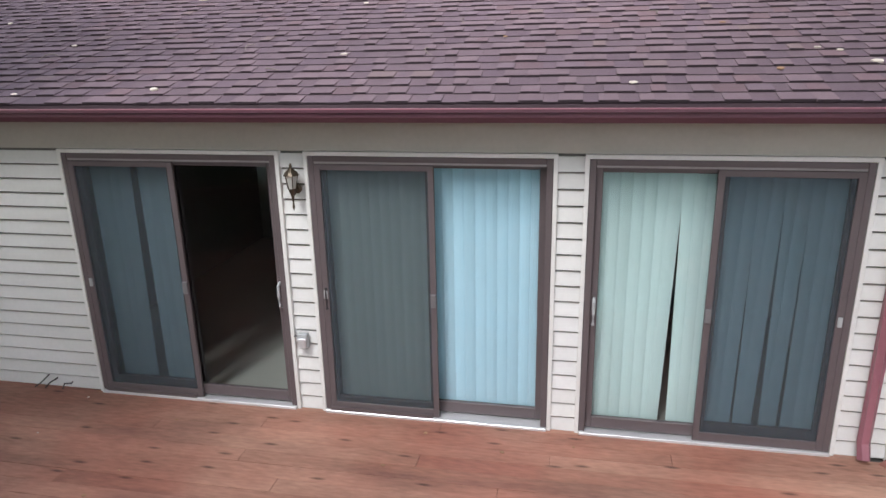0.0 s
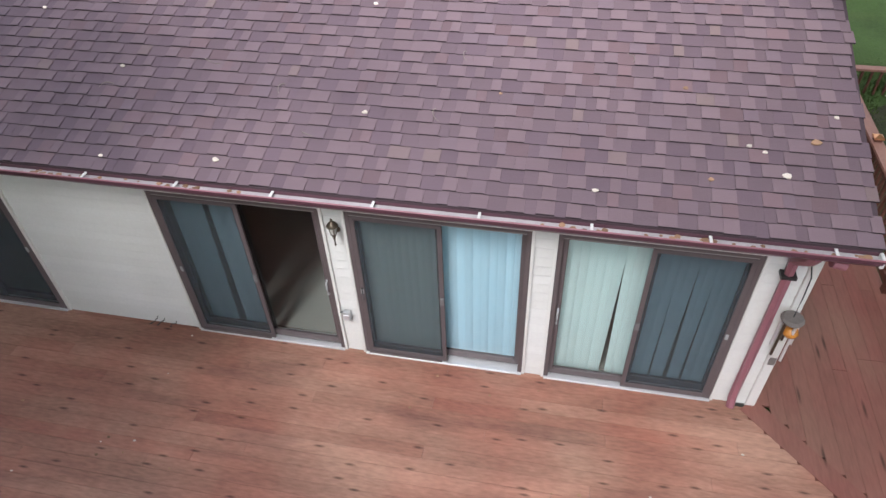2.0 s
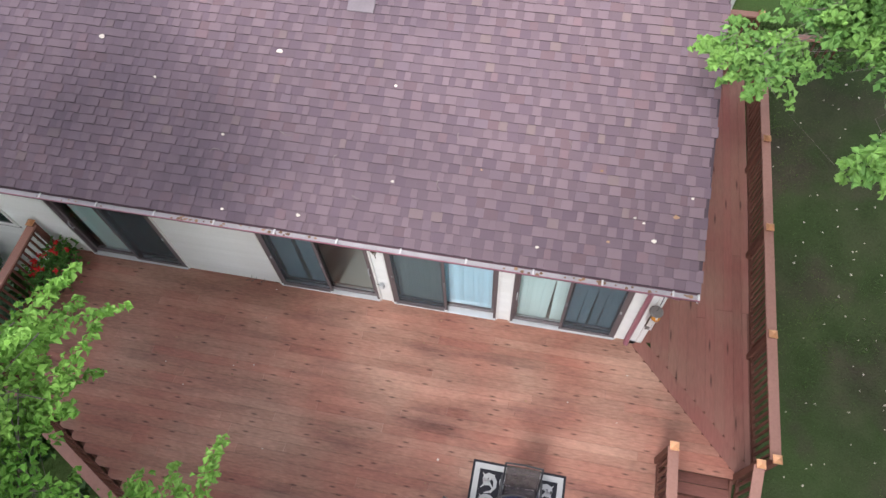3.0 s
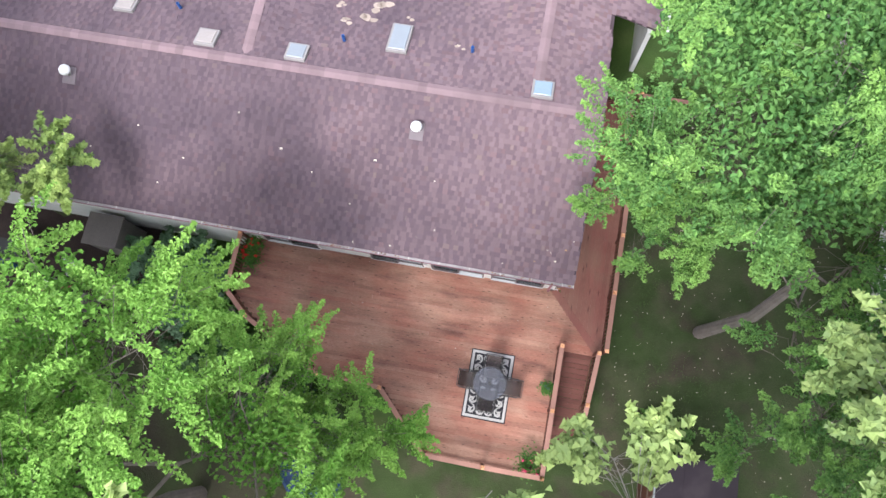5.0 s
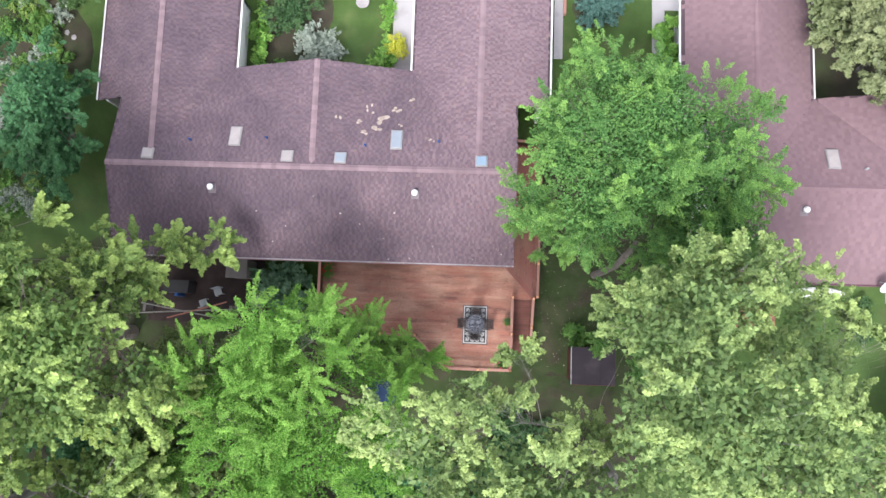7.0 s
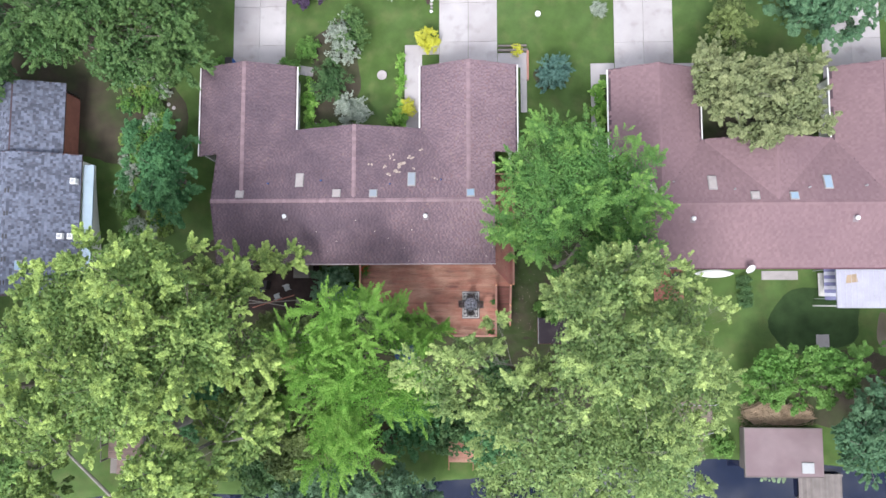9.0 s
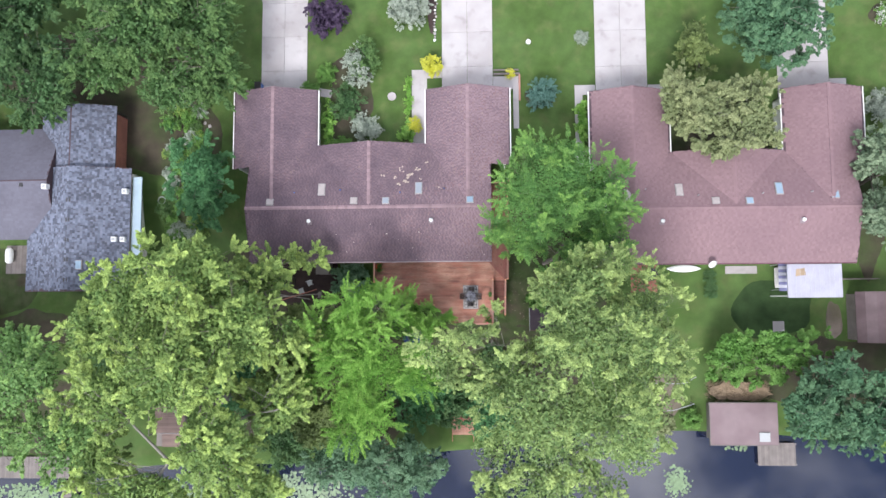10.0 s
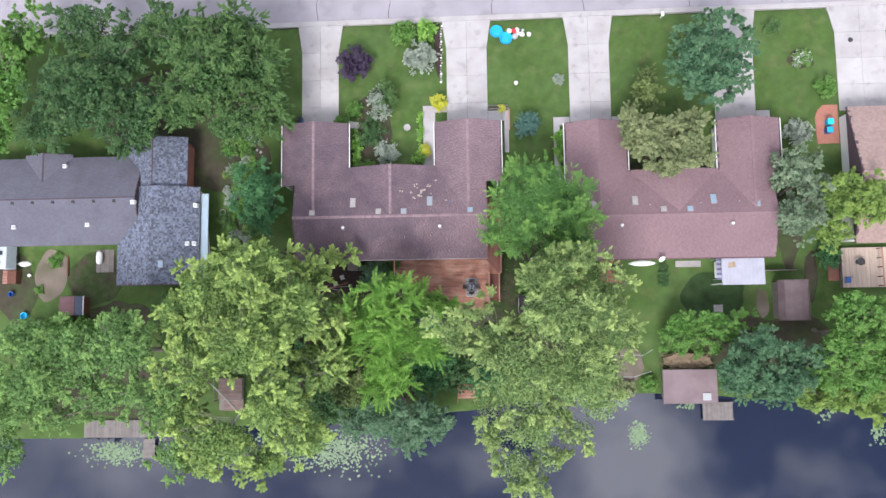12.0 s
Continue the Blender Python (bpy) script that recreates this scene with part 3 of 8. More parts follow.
def wedge_mesh(k, t, length, material):
    key = (k, t, material.name)
    if key not in wedge_meshes:
        me = bpy.data.meshes.new("shingle")
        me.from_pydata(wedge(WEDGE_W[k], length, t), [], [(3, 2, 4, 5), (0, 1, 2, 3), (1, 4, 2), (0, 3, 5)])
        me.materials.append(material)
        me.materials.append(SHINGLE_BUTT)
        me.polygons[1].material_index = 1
        wedge_meshes[key] = me
    return wedge_meshes[key]


def shingle_plane(roof, origin, udir, up, slope, length, run, material, keep, exposure=0.145, widen=1.0, near=None, g=rng, thick=(0.01, 0.022)):
    """Courses of shingles over one roof plane. keep(x, y, z) tells where the plane lies open; near(x, y) picks single pieces."""
    origin, udir, up3 = Vector(origin), Vector((*udir, 0)), Vector((*up, slope)).normalized()
    normal = udir.cross(up3).normalized()
    if normal.z < 0:
        normal = -normal
    rot = Matrix((udir, up3, normal)).transposed()
    flip = rot.determinant() < 0
    under = LOW_TAB.get(material.name, material)
    heaps = {material.name: ([], [], material), under.name: ([], [], under)}
    total = run * math.sqrt(1 + slope * slope)
    courses = int(total / exposure)
    R = np.array(rot)
    for c in range(courses):
        u, raised = -g.uniform(0, 0.4) * widen, g.uniform() < 0.5
        while u < length:
            k = int(g.integers(0, 4))
            if u + WEDGE_W[k] * widen > length + 0.02:
                k = 0
            w = WEDGE_W[k] * widen
            raised = not raised if g.uniform() < 0.84 else raised
            t, stuff = (thick[1], material) if raised else (thick[0], under)
            V, tris, _ = heaps[stuff.name]
            mid = u + w / 2
            if w / 2 <= mid <= length - w / 2 + 0.03:
                p = origin + udir * mid + up3 * (c * exposure + float(g.uniform(-0.006, 0.004))) + normal * 0.004
                if keep(p.x, p.y, p.z):
                    if near and near(p.x, p.y):
                        ob = new("shingle", wedge_mesh(k, t, exposure * 1.15, stuff))
                        ob.parent = roof
                        m = rot.to_4x4()
                        if flip:
                            m = m @ Matrix.Diagonal((-1, 1, 1, 1))
                        ob.matrix_basis = Matrix.Translation(p) @ m
                    else:
                        b = len(V) * 6
                        V.append(np.array(wedge(w, exposure * 1.15, t)) @ R.T + np.array(p))
                        tris += [(b + i, b + j, b + k2) for i, j, k2 in ((3, 2, 4), (3, 4, 5), (0, 1, 2), (0, 2, 3), (1, 4, 2), (0, 3, 5))]
            u += w
    for V, tris, stuff in heaps.values():
        if V:
            ob = mesh_from("shingles", np.concatenate(V), tris, stuff, roof)
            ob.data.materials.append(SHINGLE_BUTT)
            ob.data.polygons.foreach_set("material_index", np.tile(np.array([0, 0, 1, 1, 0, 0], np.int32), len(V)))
            ob["kind"] = "stuff"


def skylight(house, x, y, z, slope, long, glass, w=0.62):
    """A curbed roof light lying in the slope."""
    ob = part("skylight", box(-w / 2, w / 2, -long / 2, long / 2, -0.05, 0.1, 0.01), CURB, house)
    ob.matrix_basis = Matrix.Translation((x, y, z)) @ Matrix.Rotation(math.atan(slope), 4, "X")
    bm = bmesh.new()
    add_box(bm, -w / 2 + 0.06, w / 2 - 0.06, -long / 2 + 0.06, long / 2 - 0.06, 0.09, 0.13, 0.015)
    part("skylight_pane", bm, glass, ob)


def pipe_vent(house, x, y, z, slope):
    bm = lathe([(0.06, -0.1), (0.06, 0.2), (0.15, 0.22), (0.17, 0.28), (0.14, 0.36), (0.06, 0.4)], 16)
    ob = part("roof_vent", moved(bm, Matrix.Translation((x, y, z))), WHITEPAINT, house, "white mushroom roof vent", smooth=True)
    flash = box(-0.2, 0.2, -0.28, 0.22, 0.0, 0.022, 0.004)
    moved(flash, Matrix.Translation((x, y, z + 0.012)) @ Matrix.Rotation(math.atan(slope), 4, "X"))
    part("flashing", flash, ROOF_METAL, ob)


def duplex(label, p, material, cap_material, near=None, exposure=0.14, widen=1.0, lit=(), seed=5, thick=(0.009, 0.018)):
    """A low house: a long gable roof and three front gables. p: its plan."""
    g = np.random.default_rng(seed)
    house = thing("house", label, "house")
    xw, xe, yb, yr, yf, zE, zR = p["xw"], p["xe"], p["yb"], p["yr"], p["yf"], p["zE"], p["zR"]
    sb, sf = (zR - zE) / (yr - yb), (zR - zE) / (yf - yr)
    gables, step = p["gables"], p["step"]

    def z_main(x, y):
        if not (xw <= x <= xe and yb <= y <= yf):
            return -9
        return zR - (yr - y) * sb if y < yr else zR - (y - yr) * sf

    def z_gable(gb, x, y):
        x0, xr, x1, y1, zg = gb
        if not (x0 <= x <= x1 and yr <= y <= y1) or (y < step and not xw <= x <= xe):
            return -9
        return zg - (zg - zE) * ((xr - x) / (xr - x0) if x < xr else (x - xr) / (x1 - xr))

    def top(x, y):
        return max([z_main(x, y)] + [z_gable(gb, x, y) for gb in gables])

    # sheathing
    slabs = []

    def slab(pts):
        bm = bmesh.new()
        hi = [bm.verts.new((x, y, z - 0.004)) for x, y, z in pts]
        lo = [bm.verts.new((x, y, z - 0.11)) for x, y, z in pts]
        bm.faces.new(hi)
        bm.faces.new(lo[::-1])
        for i in range(len(pts)):
            j = (i + 1) % len(pts)
            bm.faces.new((lo[i], lo[j], hi[j], hi[i]))
        bmesh.ops.recalc_face_normals(bm, faces=bm.faces)
        slabs.append(part("roof_plane" if slabs else "roof", bm, ROOF_DECK, slabs[0] if slabs else house))

    slab([(xw, yb, zE), (xe, yb, zE), (xe, yr, zR), (xw, yr, zR)])
    slab([(xw, yf - 0.02, zE), (xw, yr, zR), (xe, yr, zR), (xe, yf - 0.02, zE)])
    for x0, xr, x1, y1, zg in gables:
        for xo in (x0, x1):
            inner = min(max(xo, xw), xe)
            zi = zE + (zg - zE) * (abs(inner - xo) / abs(xr - xo))
            slab([(xo, step, zE), (xr, step, zg), (xr, y1, zg), (xo, y1, zE)])
            slab([(inner, yr, zi), (xr, yr, zg), (xr, step, zg), (inner, step, zi)])
    roof = slabs[0]

    shingle_plane(roof, (xw, yb, zE), (1, 0), (0, 1), sb, xe - xw, yr - yb, material, lambda x, y, z: True, exposure, widen, near, g, thick)
    shingle_plane(roof, (xw, yf, zE), (1, 0), (0, -1), sf, xe - xw, yf - yr, material, lambda x, y, z: top(x, y) <= z + 0.07, exposure, widen, None, g, thick)
    for gb in gables:
        x0, xr, x1, y1, zg = gb
        for xo, d in ((x0, 1), (x1, -1)):
            s = (zg - zE) / abs(xr - xo)
            shingle_plane(roof, (xo, yr, zE), (0, 1), (d, 0), s, y1 - yr, abs(xr - xo), material,
                          lambda x, y, z, gb=gb: z_gable(gb, x, y) > -5 and top(x, y) <= z + 0.07, exposure, widen, None, g, thick)
    # ridge caps
    capm = bpy.data.meshes.new("ridge_cap")
    L = 0.3
    capm.from_pydata([(0, -0.15, -0.025), (0, 0, 0.03), (0, 0.15, -0.025), (L, -0.15, -0.04), (L, 0, 0.012), (L, 0.15, -0.04), (0, -0.15, -0.045), (0, 0.15, -0.045)], [],
                     [(0, 3, 4, 1), (1, 4, 5, 2), (6, 0, 1), (6, 1, 2, 7)])
    capm.materials.append(cap_material)

    def caps(x, y, z, dx, dy, length):
        for i in range(int(length / 0.25)):
            ob = new("ridge_cap", capm)
            ob.parent = roof
            ob.matrix_basis = pose(x + dx * i * 0.25, y + dy * i * 0.25, z + 0.02, 0, 0, math.degrees(math.atan2(dy, dx)))

    caps(xw, yr, zR, 1, 0, xe - xw)
    for x0, xr, x1, y1, zg in gables:
        y_meet = yr + (zR - zg) / sf
        caps(xr, y1, zg, 0, -1, y1 - y_meet)
    # walls under the eaves
    t = 0.15
    zf = p["floor"]

    def wall(x0, x1, y0, y1, z1=zE - 0.02, z0=-0.6):
        part("wall", box(x0, x1, y0, y1, z0, z1), SIDING, house)

    xi, xo = xw + 0.35, xe - 0.28
    yfw = yf - 0.5
    wall(xi, xi + t, yb + 0.5, step, zE - 0.1, zf)
    wall(xo - t, xo, yb + 0.5, step, zE - 0.1, zf)
    for x0, xr, x1, y1, zg in gables:
        wall(x0 + 0.4, x0 + 0.4 + t, step if x0 != gables[1][0] else yfw - 0.3, y1 - 0.4, zE - 0.1)
        wall(x1 - 0.4 - t, x1 - 0.4, step if x1 != gables[1][2] else yfw - 0.3, y1 - 0.4, zE - 0.1)
        # front wall with its gable peak
        bm = bmesh.new()
        ya, yb2 = y1 - 0.4 - t, y1 - 0.4
        pts = [(x0 + 0.4, -0.6), (x1 - 0.4, -0.6), (x1 - 0.4, zE - 0.1), (xr, zg - 0.18), (x0 + 0.4, zE - 0.1)]
        fr = [bm.verts.new((x, ya, z)) for x, z in pts]
        bk = [bm.verts.new((x, yb2, z)) for x, z in pts]
        bm.faces.new(fr)
        bm.faces.new(bk[::-1])
        for i in range(5):
            j = (i + 1) % 5
            bm.faces.new((fr[i], bk[i], bk[j], fr[j]))
        bmesh.ops.recalc_face_normals(bm, faces=bm.faces)
        part("wall", bm, SIDING, house)
    # end gables of the long roof
    for xg in (xi, xo - t):
        bm = bmesh.new()
        pts = [(yb + 0.5, zE - 0.1), (step, zE - 0.1), (step, zR - (step - yr) * sf - 0.13), (yr, zR - 0.15), (yb + 0.5, zE + 0.03)]
        fr = [bm.verts.new((xg, y, z)) for y, z in pts]
        bk = [bm.verts.new((xg + t, y, z)) for y, z in pts]
        bm.faces.new(fr)
        bm.faces.new(bk[::-1])
        for i in range(5):
            j = (i + 1) % 5
            bm.faces.new((fr[i], bk[i], bk[j], fr[j]))
        bmesh.ops.recalc_face_normals(bm, faces=bm.faces)
        part("wall", bm, SIDING, house)
    # pale drip edges and gutters on the garage eaves
    for gi, (x0, xr, x1, y1, zg) in enumerate(gables):
        for xo2, d in ((x0, -1), (x1, 1)):
            if gi == 1:
                continue
            outer = (gi == 0) == (d < 0)
            ya = step if outer else yf + 0.02
            part("eave_gutter", box(min(xo2, xo2 + d * 0.1), max(xo2, xo2 + d * 0.1), ya, y1, zE - 0.1, zE - 0.01, 0.01), TRIM, house)
    for x, y, long, kind in lit:
        skylight(house, x, y, max(z_main(x, y), 0) + 0.01, -sf, long, kind)
    for x, y in p["vents"]:
        pipe_vent(house, x, y, z_main(x, y), sb)
    for x, y in p["stacks"]:
        z = top(x, y)
        st = part("plumbing_stack", moved(lathe([(0.05, -0.1), (0.05, 0.28), (0.035, 0.28), (0.035, 0.2)], 10), Matrix.Translation((x, y, z))), BLUETARP if p.get("blue") else GREYPLASTIC, house)
    return house, top


PLAN = dict(xw=-18.9, xe=2.42, yb=4.74, yr=9.35, yf=15.1, zE=2.4, zR=3.93, step=13.15, floor=-2.1,
            gables=[(-20.5, -16.6, -12.9, 20.15, 3.82), (-12.9, -8.1, -3.27, 15.12, 3.86), (-3.27, 0.45, 4.13, 20.0, 3.82)],
            vents=[(-13.3, 8.2), (-2.74, 8.18)], stacks=[(-14.6, 10.7), (-10.6, 10.9), (-5.4, 10.6), (-1.6, 10.9)], blue=True)
LIT = [(-16.7, 9.86, 0.62, SKYGLASS_OLD), (-12.24, 10.95, 1.1, SKYGLASS_OLD), (-9.38, 9.9, 0.62, SKYGLASS_OLD), (-6.62, 9.86, 0.62, SKYGLASS_W), (-3.8, 10.95, 1.1, SKYGLASS_W), (0.6, 9.86, 0.62, SKYGLASS)]
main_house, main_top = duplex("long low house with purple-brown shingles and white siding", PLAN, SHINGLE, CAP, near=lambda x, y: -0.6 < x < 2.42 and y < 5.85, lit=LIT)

PLAN_EAST = dict(xw=12.3, xe=33.0, yb=4.35, yr=8.95, yf=14.0, zE=2.4, zR=3.93, step=12.9, floor=-2.1,
                 gables=[(11.05, 14.5, 17.9, 19.5, 3.82), (17.9, 22.75, 27.4, 14.02, 3.84), (27.4, 30.7, 34.2, 19.4, 3.82)],
                 vents=[(16.7, 7.85), (28.2, 7.85)], stacks=[(15.4, 10.6), (19.7, 10.0), (25.0, 10.1), (29.0, 10.2)])
LIT_EAST = [(13.9, 10.1, 1.0, SKYGLASS_OLD), (18.2, 10.5, 1.1, SKYGLASS_OLD), (21.1, 9.5, 0.62, SKYGLASS_OLD), (23.85, 9.45, 0.62, SKYGLASS), (26.4, 10.5, 1.1, SKYGLASS), (30.85, 10.1, 1.1, SKYGLASS)]
east_house, east_top = duplex("long low house with pinkish-brown shingles next door", PLAN_EAST, SHINGLE_PINK, SHINGLE_PINK, exposure=0.2, widen=1.6, lit=LIT_EAST, seed=9, thick=(0.004, 0.007))
part("wall", box(12.65, 32.7, 4.85, 5.0, -2.1, 2.3), SIDING, east_house)
part("gutter", box(12.3, 33.0, 4.25, 4.35, 2.28, 2.38, 0.01), GUTTER, east_house)
dish = thing("satellite_dish", "white satellite dish on the pink roof's eave", "satellite dish", (20.9, 4.5, 2.45))
part("dish", moved(lathe([(0.02, 0.0), (0.2, 0.03), (0.36, 0.12), (0.38, 0.13), (0.2, 0.05), (0.02, 0.02)], 20), pose(0, -0.2, 0.45, 45, 0, 20)), WHITEPAINT, dish, smooth=True)
part("mast", tube([(0, 0, 0), (0, -0.05, 0.3), (0, -0.15, 0.48)], [0.025] * 3), GREYPLASTIC, dish)

# patched and bleached spots on the front slope
patches = thing("roof_patch", "pale bleached patches of missing shingle grit", "roof patch")
gp = np.random.default_rng(4)
for x, y, r in ((-4.9, 11.7, 0.3), (-4.6, 12.2, 0.4), (-5.6, 11.4, 0.2), (-5.9, 12.0, 0.18), (-4.0, 12.8, 0.25), (-3.2, 13.4, 0.22), (-6.9, 12.2, 0.2), (-2.0, 11.0, 0.14), (-5.2, 12.7, 0.2), (-3.6, 11.8, 0.14)):
    for k in range(4):
        px, py = x + gp.normal(0, r * 0.6), y + gp.normal(0, r * 0.5)
        z = max(main_top(px, py), main_top(px + 0.1, py)) + 0.022
        e = 0.05
        nx, ny = (main_top(px - e, py) - main_top(px + e, py)) / (2 * e), (main_top(px, py - e) - main_top(px, py + e)) / (2 * e)
        q = Vector((nx, ny, 1)).to_track_quat("Z", "Y").to_matrix().to_4x4()
        out = [(r * 0.55 * gp.uniform(0.5, 1) * math.cos(a), r * 0.4 * gp.uniform(0.5, 1) * math.sin(a)) for a in np.linspace(0, math.tau, 9)[:-1]]
        part("patch", moved(prism(out, -0.01, 0.004), Matrix.Translation((px, py, z)) @ q), GRIT, patches)

# ---- the grey-roofed house to the west ----
grey = thing("house", "long house with grey and blue-grey mottled shingles", "house")


def simple_roof(house, x0, x1, y0, y1, zE, zR, axis, material, exposure=0.22, widen=2.0, seed=3):
    g = np.random.default_rng(seed)
    bm = bmesh.new()
    if axis == "x":
        m = (y0 + y1) / 2
        pts = [(x0, y0, zE), (x1, y0, zE), (x1, m, zR), (x0, m, zR), (x1, y1, zE), (x0, y1, zE)]
    else:
        m = (x0 + x1) / 2
        pts = [(x0, y1, zE), (x0, y0, zE), (m, y0, zR), (m, y1, zR), (x1, y0, zE), (x1, y1, zE)]
    v = [bm.verts.new(q) for q in pts]
    lo = [bm.verts.new((x, y, zE - 0.12)) for x, y, z in pts]
    for f in ((0, 1, 2, 3), (3, 2, 4, 5)):
        bm.faces.new([v[i] for i in f])
    for a, b in ((0, 1), (1, 2), (2, 4), (4, 5), (5, 3), (3, 0)):
        bm.faces.new((lo[a], lo[b], v[b], v[a]))
    bmesh.ops.recalc_face_normals(bm, faces=bm.faces)
    roof = part("roof", bm, ROOF_DECK, house)
    if axis == "x":
        s = (zR - zE) / (m - y0)
        shingle_plane(roof, (x0, y0, zE), (1, 0), (0, 1), s, x1 - x0, m - y0, material, lambda *a: True, exposure, widen, None, g, (0.006, 0.01))
        shingle_plane(roof, (x0, y1, zE), (1, 0), (0, -1), s, x1 - x0, m - y0, material, lambda *a: True, exposure, widen, None, g, (0.006, 0.01))
    else:
        s = (zR - zE) / (m - x0)
        shingle_plane(roof, (x0, y0, zE), (0, 1), (1, 0), s, y1 - y0, m - x0, material, lambda *a: True, exposure, widen, None, g, (0.006, 0.01))
        shingle_plane(roof, (x1, y0, zE), (0, 1), (-1, 0), s, y1 - y0, m - x0, material, lambda *a: True, exposure, widen, None, g, (0.006, 0.01))
    return s


simple_roof(grey, -75, -36.5, 7.0, 17.1, 2.4, 4.25, "x", SHINGLE_GREY)
simple_roof(grey, -39.3, -29.85, 2.3, 13.35, 2.4, 4.1, "y", SHINGLE_BLUE, 0.2, 1.5)
simple_roof(grey, -38.3, -31.4, 11.5, 19.1, 2.4, 3.75, "y", SHINGLE_BLUE, 0.2, 1.5)
simple_roof(grey, -50.5, -44.9, 12.5, 17.5, 2.4, 3.5, "y", SHINGLE_GREY)
for x0, x1, y0, y1, m in ((-74, -37, 7.4, 7.55, SIDING), (-74, -37, 16.5, 16.65, SIDING), (-38.9, -38.75, 2.7, 7.5, SIDING), (-38.9, -30.2, 2.7, 2.85, SIDING), (-30.35, -30.2, 2.7, 13.0, SIDING), (-31.9, -31.75, 13.0, 18.7, BRICKS), (-38.0, -31.75, 18.55, 18.7, SIDING)):
    part("wall", box(x0, x1, y0, y1, -2.2, 2.35), m, grey)
part("lean_to", box(-29.85, -29.0, 2.6, 12.6, 2.0, 2.12, 0.02), mat("pale_blue_metal", (0.36, 0.45, 0.52), 0.4, 0.1, 2, 20, 0.05, metal=0.3), grey, "pale blue metal side roof")
for x, y, z in ((-51, 9.1, 3.1), (-42.4, 9.2, 3.1), (-36.7, 11.5, 4.1), (-30.2, 11.2, 2.7), (-30.3, 6.9, 2.6), (-31.0, 6.9, 2.8), (-48.1, 16.1, 2.9), (-45.4, 16.0, 2.9)):
    st = part("roof_vent", box(x - 0.22, x + 0.22, y - 0.22, y + 0.22, z - 0.3, z + 0.25, 0.02), WHITEPAINT, grey, "white boxed roof vent")
    part("vent_cap", box(x - 0.12, x + 0.12, y - 0.12, y + 0.12, z + 0.25, z + 0.32, 0.01), GREYPLASTIC, st)
for x, y, z in [(-53 + i * 2.35, 11.7, 4.05) for i in range(7)] + [(-34.6, 3.3 + i * 1.75, 3.95) for i in range(5)]:
    part("ridge_vent", box(x - 0.18, x + 0.18, y - 0.18, y + 0.18, z - 0.1, z + 0.14, 0.02), BLACKMETAL, grey)
skylight(grey, -33.6, 4.6, 3.75, 0.0, 0.8, SKYGLASS)

# the corner of the tan-roofed house to the east
tan = thing("house", "tan-roofed house at the end of the row", "house")
simple_roof(tan, 41.3, 62, 5.6, 20.4, 2.3, 4.6, "x", SHINGLE_TAN)
part("wall", box(41.8, 61.5, 6.1, 19.9, -1.9, 2.25), SIDING, tan)

# ---- south wall, sliding doors, rooms ----
WALL_Y = 5.0
DOORS = [(-7.42, -5.62), (-3.885, -2.14), (-1.892, -0.175), (0.06, 1.748)]
TOP = 2.025
wall_south = thing("wall_south", "white lap siding wall facing the deck", "wall", kind="structure")
edges = [-18.5] + [v for d in DOORS for v in d] + [2.12]
for a, b in zip(edges[::2], edges[1::2]):
    part("wall_core", box(a, b, WALL_Y + 0.02, WALL_Y + 0.17, -2.1, 2.4), PLASTER, wall_south)
for a, b in DOORS:
    part("lintel", box(a, b, WALL_Y + 0.02, WALL_Y + 0.17, TOP + 0.03, 2.4), PLASTER, wall_south)
    part("threshold_wall", box(a, b, WALL_Y + 0.02, WALL_Y + 0.17, -2.1, -0.03), PLASTER, wall_south)
part("frieze", box(-18.5, 2.12, WALL_Y - 0.012, WALL_Y + 0.02, 2.058, 2.38), SOFFIT, wall_south, "beige frieze board with eave shade in its colour")
LAP = 0.114
lap_meshes = {}


def lap(a, b, z):
    key = round(b - a, 3)
    if key not in lap_meshes:
        me = bpy.data.meshes.new("siding_board")
        w = b - a
        me.from_pydata([(0, 0.018, 0.002), (w, 0.018, 0.002), (w, -0.013, 0), (0, -0.013, 0), (w, 0.004, LAP - 0.017), (0, 0.004, LAP - 0.017),
                        (w, -0.013, 0.008), (0, -0.013, 0.008), (w, 0.018, LAP - 0.016), (0, 0.018, LAP - 0.016)], [],
                       [(0, 1, 2, 3), (3, 2, 6, 7), (7, 6, 4, 5), (5, 4, 8, 9), (0, 3, 7, 5, 9), (1, 8, 4, 6, 2)])
        me.materials.append(SIDING)
        lap_meshes[key] = me
    ob = new("siding_board", lap_meshes[key])
    ob.parent = wall_south
    ob.matrix_basis = pose(a, WALL_Y, z)


WINDOW = (-10.25, -8.55, 0.55, 1.75)
for a, b in zip(edges[::2], edges[1::2]):
    a2, b2 = a + (0.03 if a > -18 else 0), b - (0.03 if b < 2 else 0)
    rows = range(0, 18)
    if a < -18:
        for i in range(-16, 18):
            z = i * LAP
            for c, d in (((a, -13.2), (-13.2, b2)) if not (z + LAP > WINDOW[2] and z < WINDOW[3]) else ((a, -13.2), (-13.2, WINDOW[0]), (WINDOW[1], b2))):
                lap(c, d, z)
    else:
        for i in rows:
            lap(a2, b2, i * LAP)
corner = part("corner_post", box(2.1, 2.19, WALL_Y - 0.03, WALL_Y + 0.1, -0.02, 2.34, 0.006), TRIM, wall_south, "white vinyl corner post")

